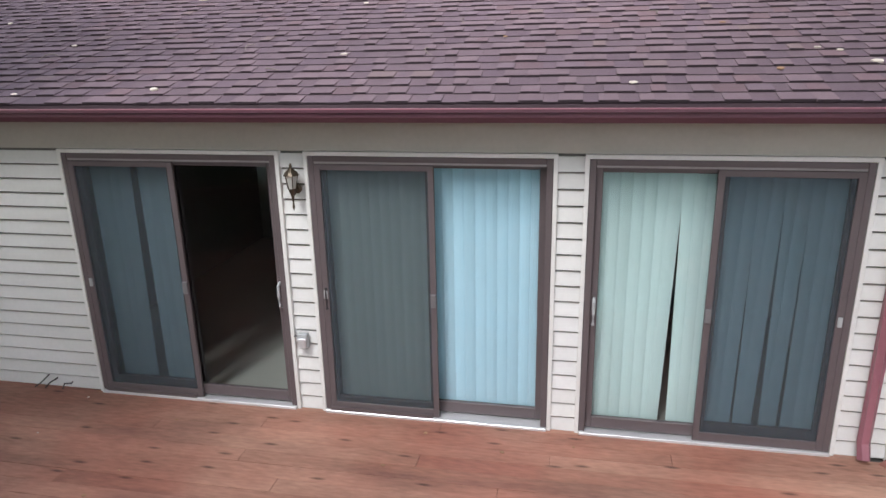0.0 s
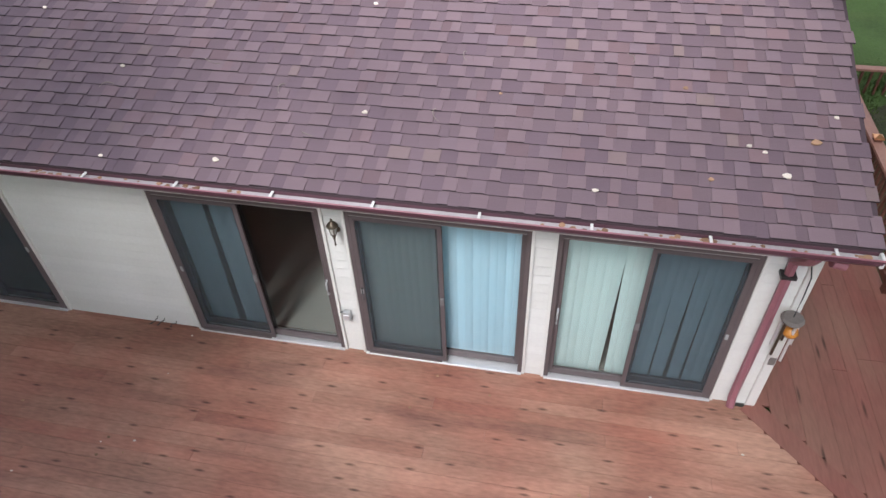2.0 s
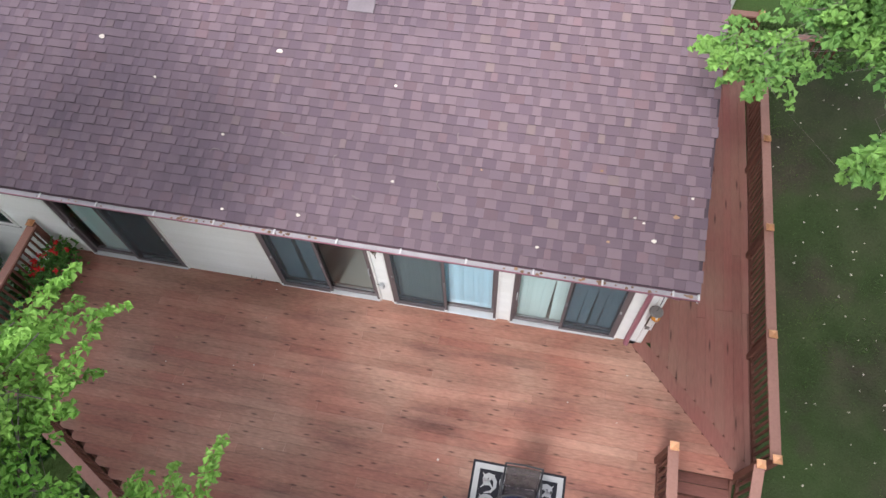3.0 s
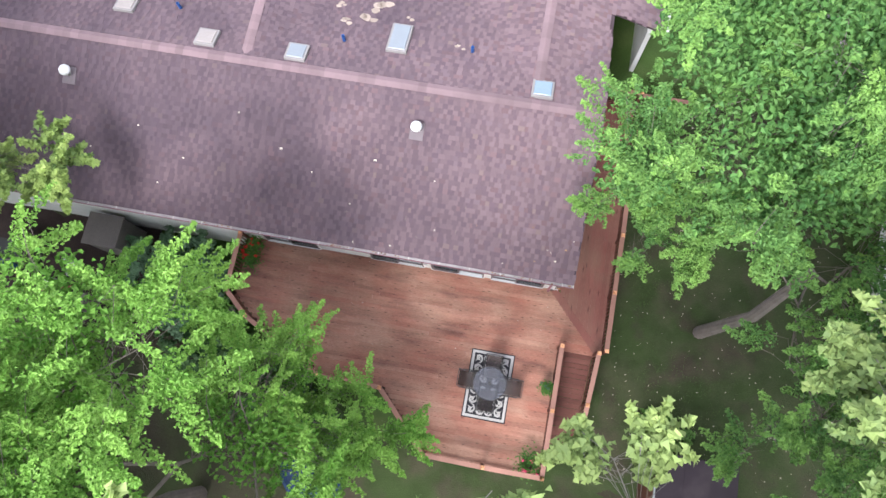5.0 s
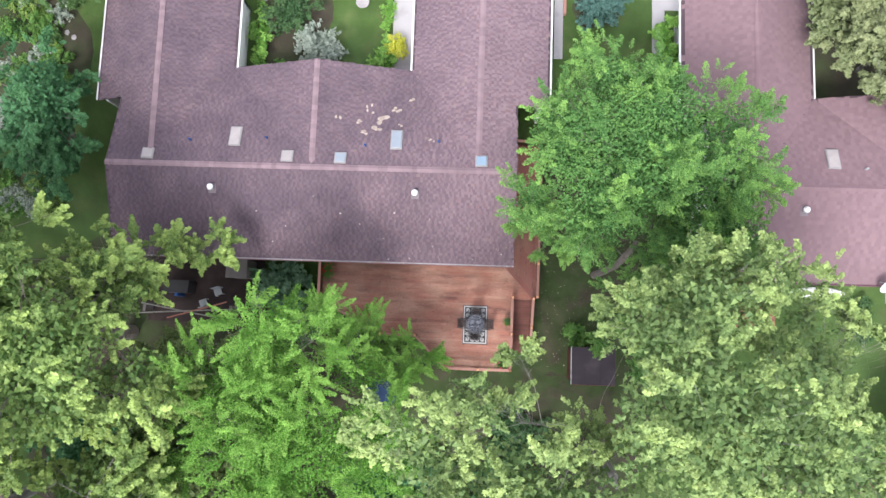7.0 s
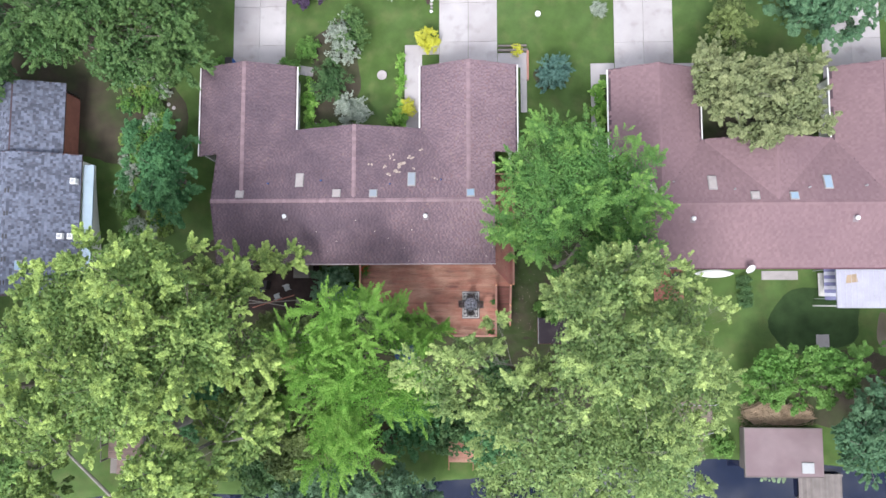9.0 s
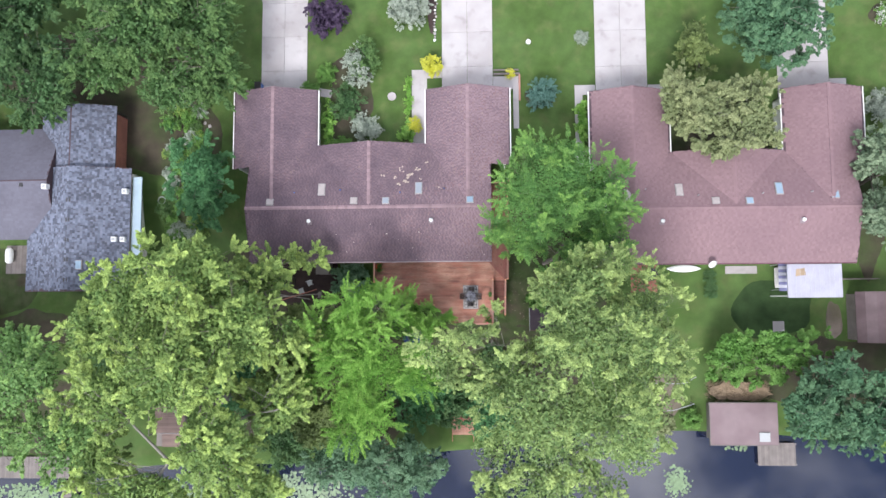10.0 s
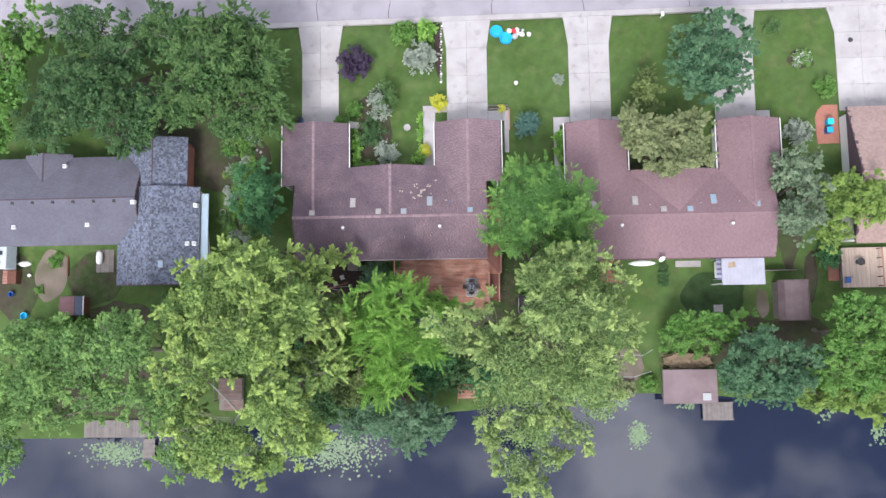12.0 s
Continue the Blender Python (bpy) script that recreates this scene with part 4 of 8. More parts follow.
window_1 = thing("window_1", "white framed window above the shrubs", "window", kind="structure")
x0, x1, z0, z1 = WINDOW
for q in ((x0, x1, z1 - 0.06, z1), (x0, x1, z0, z0 + 0.06), (x0, x0 + 0.06, z0 + 0.06, z1 - 0.06), (x1 - 0.06, x1, z0 + 0.06, z1 - 0.06), ((x0 + x1) / 2 - 0.03, (x0 + x1) / 2 + 0.03, z0 + 0.06, z1 - 0.06)):
    part("window_frame", box(q[0], q[1], WALL_Y - 0.03, WALL_Y + 0.02, q[2], q[3], 0.005), TRIM, window_1)
part("pane", box(x0 + 0.06, x1 - 0.06, WALL_Y - 0.005, WALL_Y + 0.004, z0 + 0.06, z1 - 0.06), mat("dark_pane", (0.02, 0.024, 0.028), 0.06, 0.1, 2, 10, 0, spec=0.8), window_1)

# rooms behind the doors
rooms = thing("room", "dim carpeted rooms behind the glass doors", "room", kind="structure")
part("floor", box(-8.3, 1.97, 5.17, 9.6, -0.12, 0.005), CARPET, rooms, "beige carpet")
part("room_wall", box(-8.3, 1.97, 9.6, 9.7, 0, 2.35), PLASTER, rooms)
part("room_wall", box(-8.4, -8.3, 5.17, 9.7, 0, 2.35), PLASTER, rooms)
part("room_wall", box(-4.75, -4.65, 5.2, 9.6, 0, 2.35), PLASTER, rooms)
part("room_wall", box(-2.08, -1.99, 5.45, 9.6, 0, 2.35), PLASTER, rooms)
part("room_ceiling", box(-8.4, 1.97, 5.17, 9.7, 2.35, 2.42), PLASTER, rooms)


def sliding_door(name, label, x0, x1, screen, handle):
    """A two-panel sliding door with an outer insect screen on one side; handle: the side of the pull."""
    d = thing(name, label, "sliding door", (x0, WALL_Y, 0), kind="structure")
    w, h, m = x1 - x0, TOP, (x1 - x0) / 2
    j = 0.044
    for a, b, c, e in ((0, j, 0.0, h), (w - j, w, 0.0, h), (j, w - j, h - 0.04, h)):
        part("door_frame", box(a, b, -0.03, 0.14, c, e, 0.004), FRAME, d)
    part("track", box(j, w - j, -0.022, -0.012, h - 0.055, h - 0.04), CURB, d, "pale head track")
    for a, b, c, e in ((-0.03, -0.002, -0.02, h + 0.03), (w + 0.002, w + 0.03, -0.02, h + 0.03), (-0.002, w + 0.002, h + 0.002, h + 0.03)):
        part("casing", box(a, b, -0.034, 0.02, c, e), TRIM, d)
    part("sill", box(0, w, -0.055, 0.14, -0.03, 0.02, 0.004), SILL, d, "pale aluminium sill")
    if screen == "left":
        part("sill_cover", box(j, m, -0.05, -0.03, 0.02, 0.05), FRAME, d)
    for side, a, b, y in (("left", j, m + 0.03, 0.03 if handle == "left" else 0.075), ("right", m - 0.03, w - j, 0.03 if handle == "right" else 0.075)):
        s, r = 0.046, 0.09
        zb, zt = 0.03, h - 0.04
        bm = bmesh.new()
        add_box(bm, a, a + s, y - 0.018, y + 0.018, zb, zt, 0.003)
        add_box(bm, b - s, b, y - 0.018, y + 0.018, zb, zt, 0.003)
        add_box(bm, a + s, b - s, y - 0.018, y + 0.018, zb, zb + r, 0.003)
        add_box(bm, a + s, b - s, y - 0.018, y + 0.018, zt - 0.05, zt, 0.003)
        p = part("door_panel", bm, FRAME, d)
        bm = bmesh.new()
        bm.faces.new([bm.verts.new((px, y, pz)) for px, pz in ((a + s, zb + r), (b - s, zb + r), (b - s, zt - 0.05), (a + s, zt - 0.05))])
        g = part("pane", bm, GLASS, p)
        g.visible_shadow = False
        if side == handle:
            hx = (a + s / 2) if side == "left" else (b - s / 2)
            part("pull_handle", tube([(hx, y - 0.02, 0.85), (hx, y - 0.06, 0.87), (hx, y - 0.065, 0.95), (hx, y - 0.06, 1.03), (hx, y - 0.02, 1.05)], [0.011] * 5, 8), GREYPLASTIC if name != "door_3" else BLACKMETAL, p)
            part("lock_plate", box(hx - 0.02, hx + 0.02, y - 0.026, y - 0.018, 0.82, 1.09), FRAME, p)
    a, b = (j, m + 0.05) if screen == "left" else (m - 0.05, w - j)
    s = 0.043
    bm = bmesh.new()
    for q in ((a, a + s, 0.02, h - 0.06), (b - s, b, 0.02, h - 0.06), (a + s, b - s, 0.02, 0.09), (a + s, b - s, h - 0.1, h - 0.06)):
        add_box(bm, q[0], q[1], -0.028, -0.008, q[2], q[3], 0.002)
    p = part("screen_panel", bm, FRAME, d)
    part("insect_screen", box(a + s - 0.003, b - s + 0.003, -0.018, -0.016, 0.09, h - 0.1), SCREEN, p, "fine dark insect screen")
    lx = b - s / 2 if screen == "left" else a + s / 2
    part("screen_latch", box(lx - 0.02, lx + 0.02, -0.045, -0.028, 0.93, 1.03, 0.004), LATCH, p)
    lx = a + s / 2 if screen == "left" else b - s / 2
    part("screen_latch", box(lx - 0.015, lx + 0.015, -0.04, -0.028, 0.95, 1.02, 0.004), GREYPLASTIC, p)
    return d


sliding_door("door_1", "closed brown-framed sliding glass door with screen, far along the deck", *DOORS[0], "right", "left")
sliding_door("door_2", "sliding glass door showing a dim room and half-drawn blinds", *DOORS[1], "left", "right")
sliding_door("door_3", "closed sliding glass door with pale blue blinds behind", *DOORS[2], "left", "left")
sliding_door("door_4", "closed sliding glass door with parted mint blinds", *DOORS[3], "right", "left")


def blind(label, x0, x1, material, leans, angle=12.0, skip=(), seed=1):
    """Vertical blind: a head rail and hanging slats; leans: how far single slats swing."""
    g = np.random.default_rng(seed)
    ob = thing("vertical_blind", label, "blind", (x0, WALL_Y + 0.118, 0), group="vertical blinds")
    w = x1 - x0
    part("head_rail", box(0, w, -0.03, 0.03, 1.93, 1.99, 0.005), WHITEPAINT, ob)
    n = max(int(round(w / 0.079)), 1)
    me = bpy.data.meshes.new("slat")
    cols = 5
    vs, fs = [], []
    for i in range(cols):
        u = -0.045 + 0.09 * i / (cols - 1)
        d = 0.005 * (1 - (2 * i / (cols - 1) - 1) ** 2)
        vs += [(u, -d, 0), (u, -d, -1.9)]
    fs = [(2 * i, 2 * i + 1, 2 * i + 3, 2 * i + 2) for i in range(cols - 1)]
    me.from_pydata(vs, [], fs)
    me.materials.append(material)
    for i in range(n):
        if i in skip:
            continue
        sl = new("slat", me)
        sl.parent = ob
        sl.matrix_basis = pose((i + 0.5) * w / n, float(g.normal(0, 0.002)), 1.94) @ pose(0, 0, 0, 0, leans.get(i, float(g.normal(0, 0.06))), angle + float(g.normal(0, 3)))
    return ob


blind("half-drawn blue-grey vertical blinds behind a screen", -3.76, -3.1, BLIND_BLUE, {3: 0.8, 4: -0.4}, 20, skip=(4,), seed=2)
blind("drawn grey-green vertical blinds behind a screen", -1.8, -1.03, BLIND, {}, 10, seed=3)
blind("drawn pale blue vertical blinds", -1.03, -0.24, BLIND_BLUE, {}, 10, seed=4)
blind("parted mint-white vertical blinds", 0.12, 0.91, BLIND, {4: 0.15, 5: 0.1, 6: 1.6, 7: -0.5, 8: -0.2}, 8, seed=5)
blind("parted blue vertical blinds behind a screen", 0.91, 1.7, BLIND_BLUE, {2: 0.9, 4: 1.3, 5: -0.5, 6: 1.1}, 8, seed=6)
blind("drawn pale vertical blinds far along the deck", -7.2, -6.6, BLIND, {2: 0.6}, 25, seed=7)

# ---- gutter and downspout ----
gut = thing("gutter", "mauve metal eave gutter with dry leaves inside", "gutter")
prof = [(0.0, 0.0), (0.0, -0.07), (-0.075, -0.085), (-0.1, -0.05), (-0.102, -0.025), (-0.117, -0.018), (-0.117, 0.0), (-0.1, 0.0), (-0.095, -0.02), (-0.07, -0.07), (-0.012, -0.06), (-0.012, 0.0)]
bm = bmesh.new()
ends = [[bm.verts.new((x, 4.75 + a, 2.375 + b)) for a, b in prof] for x in (-18.9, 2.42)]
for i in range(len(prof)):
    j2 = (i + 1) % len(prof)
    bm.faces.new((ends[0][i], ends[1][i], ends[1][j2], ends[0][j2]))
bm.faces.new(ends[0])
bm.faces.new(ends[1][::-1])
bmesh.ops.recalc_face_normals(bm, faces=bm.faces)
part("trough", bm, GUTTER, gut)
part("trough_bed", box(-18.88, 2.4, 4.668, 4.737, 2.322, 2.342), GUTTER_IN, gut, "grey silted gutter bed")
part("lip", box(-18.9, 2.43, 4.633, 4.65, 2.37, 2.382, 0.003), SPOUT, gut)
part("end_cap", box(2.405, 2.43, 4.65, 4.74, 2.295, 2.375), TRIM, gut)
for i in range(24):
    x = 2.1 - i * 0.9
    part("hanger", box(x - 0.012, x + 0.012, 4.64, 4.745, 2.366, 2.374), TRIM, gut)

spout = thing("downspout", "mauve metal downspout on the house corner", "downspout")
for a in (((2.0, 4.72, 2.28), (1.99, 4.78, 2.18), (1.95, 4.945, 2.02), (1.945, 4.945, 1.0), (1.94, 4.945, 0.14), (1.94, 4.9, 0.03)),):
    bm = tube(a, [0.042] * len(a), 6)
    part("pipe", bm, SPOUT, spout)
part("bracket", box(1.885, 2.01, 4.895, 4.99, 1.85, 1.88), BLACKMETAL, spout)
part("elbow", tube([(2.12, 4.74, 2.24), (2.22, 4.74, 2.22)], [0.05, 0.05], 10), SPOUT, spout)

# loose bits lying on the roof and in the gutter
gl = np.random.default_rng(11)


def flake(name, label, category, x, y, z, size, material, tilt=0.33):
    out = [(size * gl.uniform(0.6, 1) * math.cos(a), size * 0.7 * gl.uniform(0.6, 1) * math.sin(a)) for a in np.linspace(0, math.tau, 8)[:-1]]
    bm = prism(out, 0, size * 0.25)
    ob = link(name, moved(bm, Matrix.Translation((x, y, z)) @ Matrix.Rotation(math.atan(tilt), 4, "X")), material)
    return tagged(ob, label, category, group="roof litter")


for x, y, s, m in ((-1.78, 5.58, 0.035, PALE_LEAF), (1.78, 5.29, 0.045, PALE_LEAF), (2.02, 5.63, 0.05, DEBRIS), (1.5, 5.55, 0.03, PALE_LEAF), (1.2, 5.2, 0.03, DEBRIS), (-3.0, 4.95, 0.04, PALE_LEAF),
                   (-4.1, 4.88, 0.03, PALE_LEAF), (-4.35, 5.9, 0.035, PALE_LEAF), (-5.6, 6.6, 0.035, PALE_LEAF), (-3.8, 7.2, 0.06, PALE_LEAF), (-6.6, 7.1, 0.06, PALE_LEAF), (-2.0, 6.9, 0.03, PALE_LEAF),
                   (1.0, 6.1, 0.03, DEBRIS), (-9.5, 6.4, 0.04, PALE_LEAF), (-11.0, 7.1, 0.04, PALE_LEAF), (-8.0, 7.9, 0.04, PALE_LEAF), (-10.2, 5.6, 0.04, PALE_LEAF), (-12.4, 6.3, 0.04, PALE_LEAF),
                   (1.62, 5.5, 0.025, PALE_LEAF), (0.3, 5.0, 0.03, PALE_LEAF), (2.2, 5.9, 0.03, PALE_LEAF), (-0.6, 5.9, 0.02, DEBRIS), (-14.8, 5.9, 0.04, PALE_LEAF)):
    flake("fallen_leaf", "small dry leaf lying on the shingles", "leaf", x, y, main_top(x, y) + 0.018, s, m)
for x, y, r in ((-1.05, 5.62, 0.14), (-2.55, 5.75, 0.16), (-3.4, 6.1, 0.15), (0.45, 6.4, 0.12), (-0.9, 6.3, 0.13), (-4.4, 5.6, 0.14), (-2.2, 5.35, 0.12)):
    pts = []
    a0 = gl.uniform(0, 6.28)
    for k in range(6):
        a = a0 + k * 0.35
        px, py = x + r * math.cos(a) * (1 - 0.08 * k), y + r * 0.6 * math.sin(a)
        pts.append((px, py, main_top(px, py) + 0.022 + 0.008 * math.sin(k)))
    tagged(link("twig", tube(pts, [0.0045, 0.004, 0.004, 0.0035, 0.003, 0.002], 5), TWIG), "thin curled twig lying on the shingles", "twig", group="roof litter")
for k in range(70):
    x = float(gl.choice((-4.6, -4.2, -3.2, 0.2, 1.0, 1.6, -8, -6.5))) + float(gl.normal(0, 0.28))
    if x < 2.35:
        flake("fallen_leaf", "brown dry leaf lying in the gutter", "leaf", x, 4.7 + float(gl.normal(0, 0.015)), 2.342, float(gl.uniform(0.015, 0.04)), DEBRIS, 0.2)

for k in range(46):
    x, y = float(gl.uniform(-7.2, 2.2)), float(gl.uniform(2.2, 4.85))
    flake("fallen_leaf", "tiny dark dry leaf lying on the deck", "leaf", x, y, 0.001, float(gl.uniform(0.01, 0.026)), DEBRIS if k % 4 else PALE_LEAF, 0.0)

# ---- lantern, outlet, chime, cables ----
lamp = thing("wall_lantern", "bronze coach lantern beside the sliding doors", "lantern", (-2.035, 4.985, 1.78))
part("back_plate", moved(lathe([(0.05, 0), (0.055, 0.012), (0.03, 0.025)], 14), pose(0, 0, 0, 90, 0, 0)), BRONZE, lamp)
part("arm", tube([(0, -0.02, 0), (0, -0.07, -0.05), (0, -0.11, -0.03), (0, -0.12, 0.02)], [0.01] * 4), BRONZE, lamp)
part("lantern_glass", moved(lathe([(0.04, 0.02), (0.065, 0.15), (0.05, 0.155)], 6), Matrix.Translation((0, -0.12, 0))), FROST, lamp)
for k in range(6):
    a = k * math.tau / 6
    part("rib", tube([(0.041 * math.cos(a), -0.12 + 0.041 * math.sin(a), 0.015), (0.067 * math.cos(a), -0.12 + 0.067 * math.sin(a), 0.155)], [0.005, 0.005], 5), BRONZE, lamp)
part("lantern_roof", moved(lathe([(0.078, 0.15), (0.06, 0.18), (0.03, 0.21), (0.012, 0.23), (0.016, 0.25), (0.004, 0.27)], 12), Matrix.Translation((0, -0.12, 0))), BRONZE, lamp)
lamp.matrix_world = pose(-1.99, 4.985, 1.79) @ Matrix.Scale(0.72, 4)
part("tail", moved(lathe([(0.003, -0.2), (0.014, -0.17), (0.008, -0.12), (0.016, -0.06), (0.04, 0.02)], 10), Matrix.Translation((0, -0.12, 0))), BRONZE, lamp)

outlet = thing("outlet_box", "grey weatherproof outlet box on the siding", "outlet", (-2.035, 4.98, 0.6))
part("box", box(-0.04, 0.04, -0.045, 0.005, -0.06, 0.06, 0.006), GREYPLASTIC, outlet)
part("cover", box(-0.032, 0.032, -0.06, -0.045, -0.05, 0.03, 0.004), SILL, outlet)
part("cord_stub", tube([(-0.04, -0.02, 0.035), (-0.07, -0.025, 0.035)], [0.008, 0.008], 6), BLACKMETAL, outlet)

for x, s in ((-4.42, 1), (-4.34, 0.8), (-4.2, 0.5)):
    tagged(link("cable", tube([(x, 4.985, 0.1 * s), (x + 0.02, 4.95, 0.11 * s), (x - 0.03, 4.93, 0.06), (x - 0.1 * s, 4.92, 0.012)], [0.006] * 4, 6), BLACKMETAL), "short black cable end at the wall's foot", "cable")

chime = thing("wind_chime", "hanging wind chime with wooden top and amber glass", "wind chime", (2.1, 4.86, 1.42))
part("hook", tube([(0, 0.1, 0.55), (0, 0.02, 0.5), (0, 0, 0.3), (0, 0, 0.04)], [0.006] * 4, 6), BLACKMETAL, chime)
part("top_disc", lathe([(0.09, 0), (0.1, 0.02), (0.08, 0.045)], 14), GREYWOOD, chime)
for k in range(5):
    a = k * math.tau / 5
    part("chime_tube", tube([(0.07 * math.cos(a), 0.07 * math.sin(a), 0), (0.075 * math.cos(a), 0.075 * math.sin(a), -0.3 - 0.04 * k)], [0.013, 0.013], 7), BRONZE if k % 2 else SILL, chime)
part("amber_ball", moved(lathe([(0.02, -0.06), (0.06, -0.03), (0.07, 0.0), (0.05, 0.04), (0.02, 0.06)], 12), Matrix.Translation((0.02, -0.02, -0.12))), AMBER, chime, smooth=True)
part("sail", box(-0.03, 0.03, -0.004, 0.004, -0.62, -0.52, 0.002), GREYWOOD, chime)

# ---- deck ----
DECK_T = 0.03
deck = thing("deck", "weathered red-brown stained plank deck", "deck", kind="structure")
gd = np.random.default_rng(21)
unit_board = {}


def board(parent, x0, x1, y0, y1, material, z=0.0):
    if material.name not in unit_board:
        bm = bmesh.new()
        add_box(bm, -0.5, 0.5, -0.5, 0.5, -DECK_T, 0.0)
        me = bpy.data.meshes.new("board")
        bm.to_mesh(me)
        bm.free()
        me.materials.append(material)
        unit_board[material.name] = me
    ob = new("board", unit_board[material.name])
    ob.parent = parent
    ob.matrix_basis = Matrix.Translation(((x0 + x1) / 2, (y0 + y1) / 2, z + float(gd.uniform(-0.0025, 0)))) @ Matrix.Diagonal((x1 - x0, y1 - y0, 1, 1))
    return ob


def deck_left(y):
    return float(np.interp(y, [-0.78, 0.9, 0.91, 2.3, 3.0, 5.2], [-1.04, -2.7, -4.6, -7.25, -8.1, -8.1]))


def deck_right(y):
    return 2.5 if y < 3.2 else 2.15 + (4.95 - y) * (1.55 / 1.7) - 0.05


y = -0.74
PITCH = 0.142
while y < 4.96:
    a, b = deck_left(y), deck_right(y + 0.14)
    x = a
    first = float(gd.uniform(0.8, 4.2))
    while x < b - 0.02:
        nx = min(x + (first if x == a else float(gd.choice((2.4, 3.0, 3.6, 4.2)))), b)
        if b - nx < 0.4:
            nx = b
        board(deck, x + 0.0015, nx - 0.0015, y + 0.0014, min(y + PITCH - 0.0014, 4.99), DECK)
        x = nx
    y += PITCH
x = 2.2
while x < 3.84:
    y0 = 4.95 - (x - 2.15) * (1.7 / 1.55) + 0.06 if x < 3.66 else 3.2
    if x < 2.24:
        y0 = 5.0
    y0 = max(y0, 3.2)
    cut = y0 + float(gd.uniform(1.5, 3.6))
    for a, b in ((y0, cut), (cut, 11.85)):
        board(deck, x + 0.0014, x + PITCH - 0.0014, a + 0.002, b - 0.002, DECK_Y)
    x += PITCH
mitre = prism([(2.04, 4.91), (2.2, 5.06), (3.79, 3.33), (3.62, 3.18)], -DECK_T, 0.003)
part("mitre_board", mitre, DECK_Y, deck, "pale worn diagonal board where plank directions meet")
outline = [(-8.1, 4.95), (-8.1, 3.0), (-7.25, 2.3), (-4.6, 0.9), (-2.7, 0.9), (-1.04, -0.76), (2.52, -0.76), (2.52, 3.18), (3.86, 3.18), (3.86, 11.9)]
for (ax, ay), (bx, by) in zip(outline, outline[1:]):
    d = Vector((bx - ax, by - ay, 0))
    n = Vector((d.y, -d.x, 0)).normalized() * 0.02
    part("rim_board", prism([(ax - n.x, ay - n.y), (bx - n.x, by - n.y), (bx + n.x, by + n.y), (ax + n.x, ay + n.y)], -0.26, -0.001), RAIL_DARK, deck)
part("under_frame", prism([(x * 0.99, y * 0.99 + 0.05) for x, y in outline[:8]] + [(2.5, 4.9)], -0.25, -0.06), RAIL_DARK, deck)
part("under_frame", prism([(2.56, 3.25), (3.8, 3.25), (3.8, 11.8), (2.56, 11.8)], -0.25, -0.06), RAIL_DARK, deck)
for px, py in ((-8, 3.05), (-5, 1.2), (-2.6, 1), (-0.9, -0.6), (2.4, -0.6), (2.45, 3.1), (3.75, 3.3), (3.75, 6.9), (3.75, 10.2)):
    part("support_post", box(px - 0.06, px + 0.06, py - 0.06, py + 0.06, -2.2, -0.2), RAIL_DARK, deck)

RAIL_Z = 0.92
bal_mesh = bpy.data.meshes.new("baluster")
_b = box(-0.017, 0.017, -0.017, 0.017, 0.06, 0.86)
_b.to_mesh(bal_mesh)
_b.free()
bal_mesh.materials.append(RAIL_DARK)


def rail_post(parent, x, y, z0=-0.25, z1=RAIL_Z + 0.05, cap=True):
    p = part("rail_post", box(x - 0.045, x + 0.045, y - 0.045, y + 0.045, z0, z1, 0.004), RAIL_DARK, parent)
    if cap:
        bm = bmesh.new()
        r = 0.06
        lo = [bm.verts.new((x + sx * r, y + sy * r, z1 + dz)) for dz in (0, 0.02) for sx, sy in ((-1, -1), (1, -1), (1, 1), (-1, 1))]
        top_v = bm.verts.new((x, y, z1 + 0.055))
        bm.faces.new(lo[:4][::-1])
        for i in range(4):
            j2 = (i + 1) % 4
            bm.faces.new((lo[i], lo[j2], lo[4 + j2], lo[4 + i]))
            bm.faces.new((lo[4 + i], lo[4 + j2], top_v))
        part("post_cap", bm, COPPER, p, "bright copper post cap")
    return p


def railing(points, drop=None, label="red-brown wooden deck railing with copper post caps"):
    """A run of railing with posts at each point; drop: heights lost at each point."""
    drop = drop or [0] * len(points)
    ob = thing("deck_railing", label, "railing", group="deck railings")
    for i, (x, y) in enumerate(points):
        rail_post(ob, x, y, -0.25 - drop[i], RAIL_Z + 0.04 - drop[i])
    for (ax, ay), (bx, by), da, db in zip(points, points[1:], drop, drop[1:]):
        a, b = Vector((ax, ay, -da)), Vector((bx, by, -db))
        d = (b - a)
        L = math.hypot(d.x, d.y)
        ang = math.degrees(math.atan2(d.y, d.x))
        for name, w, z0, z1, m in (("top_rail", 0.07, RAIL_Z - 0.035, RAIL_Z, RAIL), ("under_rail", 0.02, RAIL_Z - 0.13, RAIL_Z - 0.04, RAIL_DARK), ("bottom_rail", 0.02, 0.06, 0.14, RAIL_DARK)):
            bm = bmesh.new()
            vs = [bm.verts.new((u * L, s * w, z + (-da if u == 0 else -db))) for u in (0, 1) for s, z in ((-1, z0), (1, z0), (1, z1), (-1, z1))]
            for i in range(4):
                j2 = (i + 1) % 4
                bm.faces.new((vs[i], vs[4 + i], vs[4 + j2], vs[j2]))
            bm.faces.new(vs[:4])
            bm.faces.new(vs[4:][::-1])
            part(name, moved(bm, pose(ax, ay, 0, 0, 0, ang)), m, ob)
        n = int(L / 0.115)
        for k in range(1, n):
            t = k / n
            q = a + d * t
            bal = new("baluster", bal_mesh)
            bal.parent = ob
            bal.matrix_basis = pose(q.x, q.y, q.z, 0, 0, ang)
    return ob


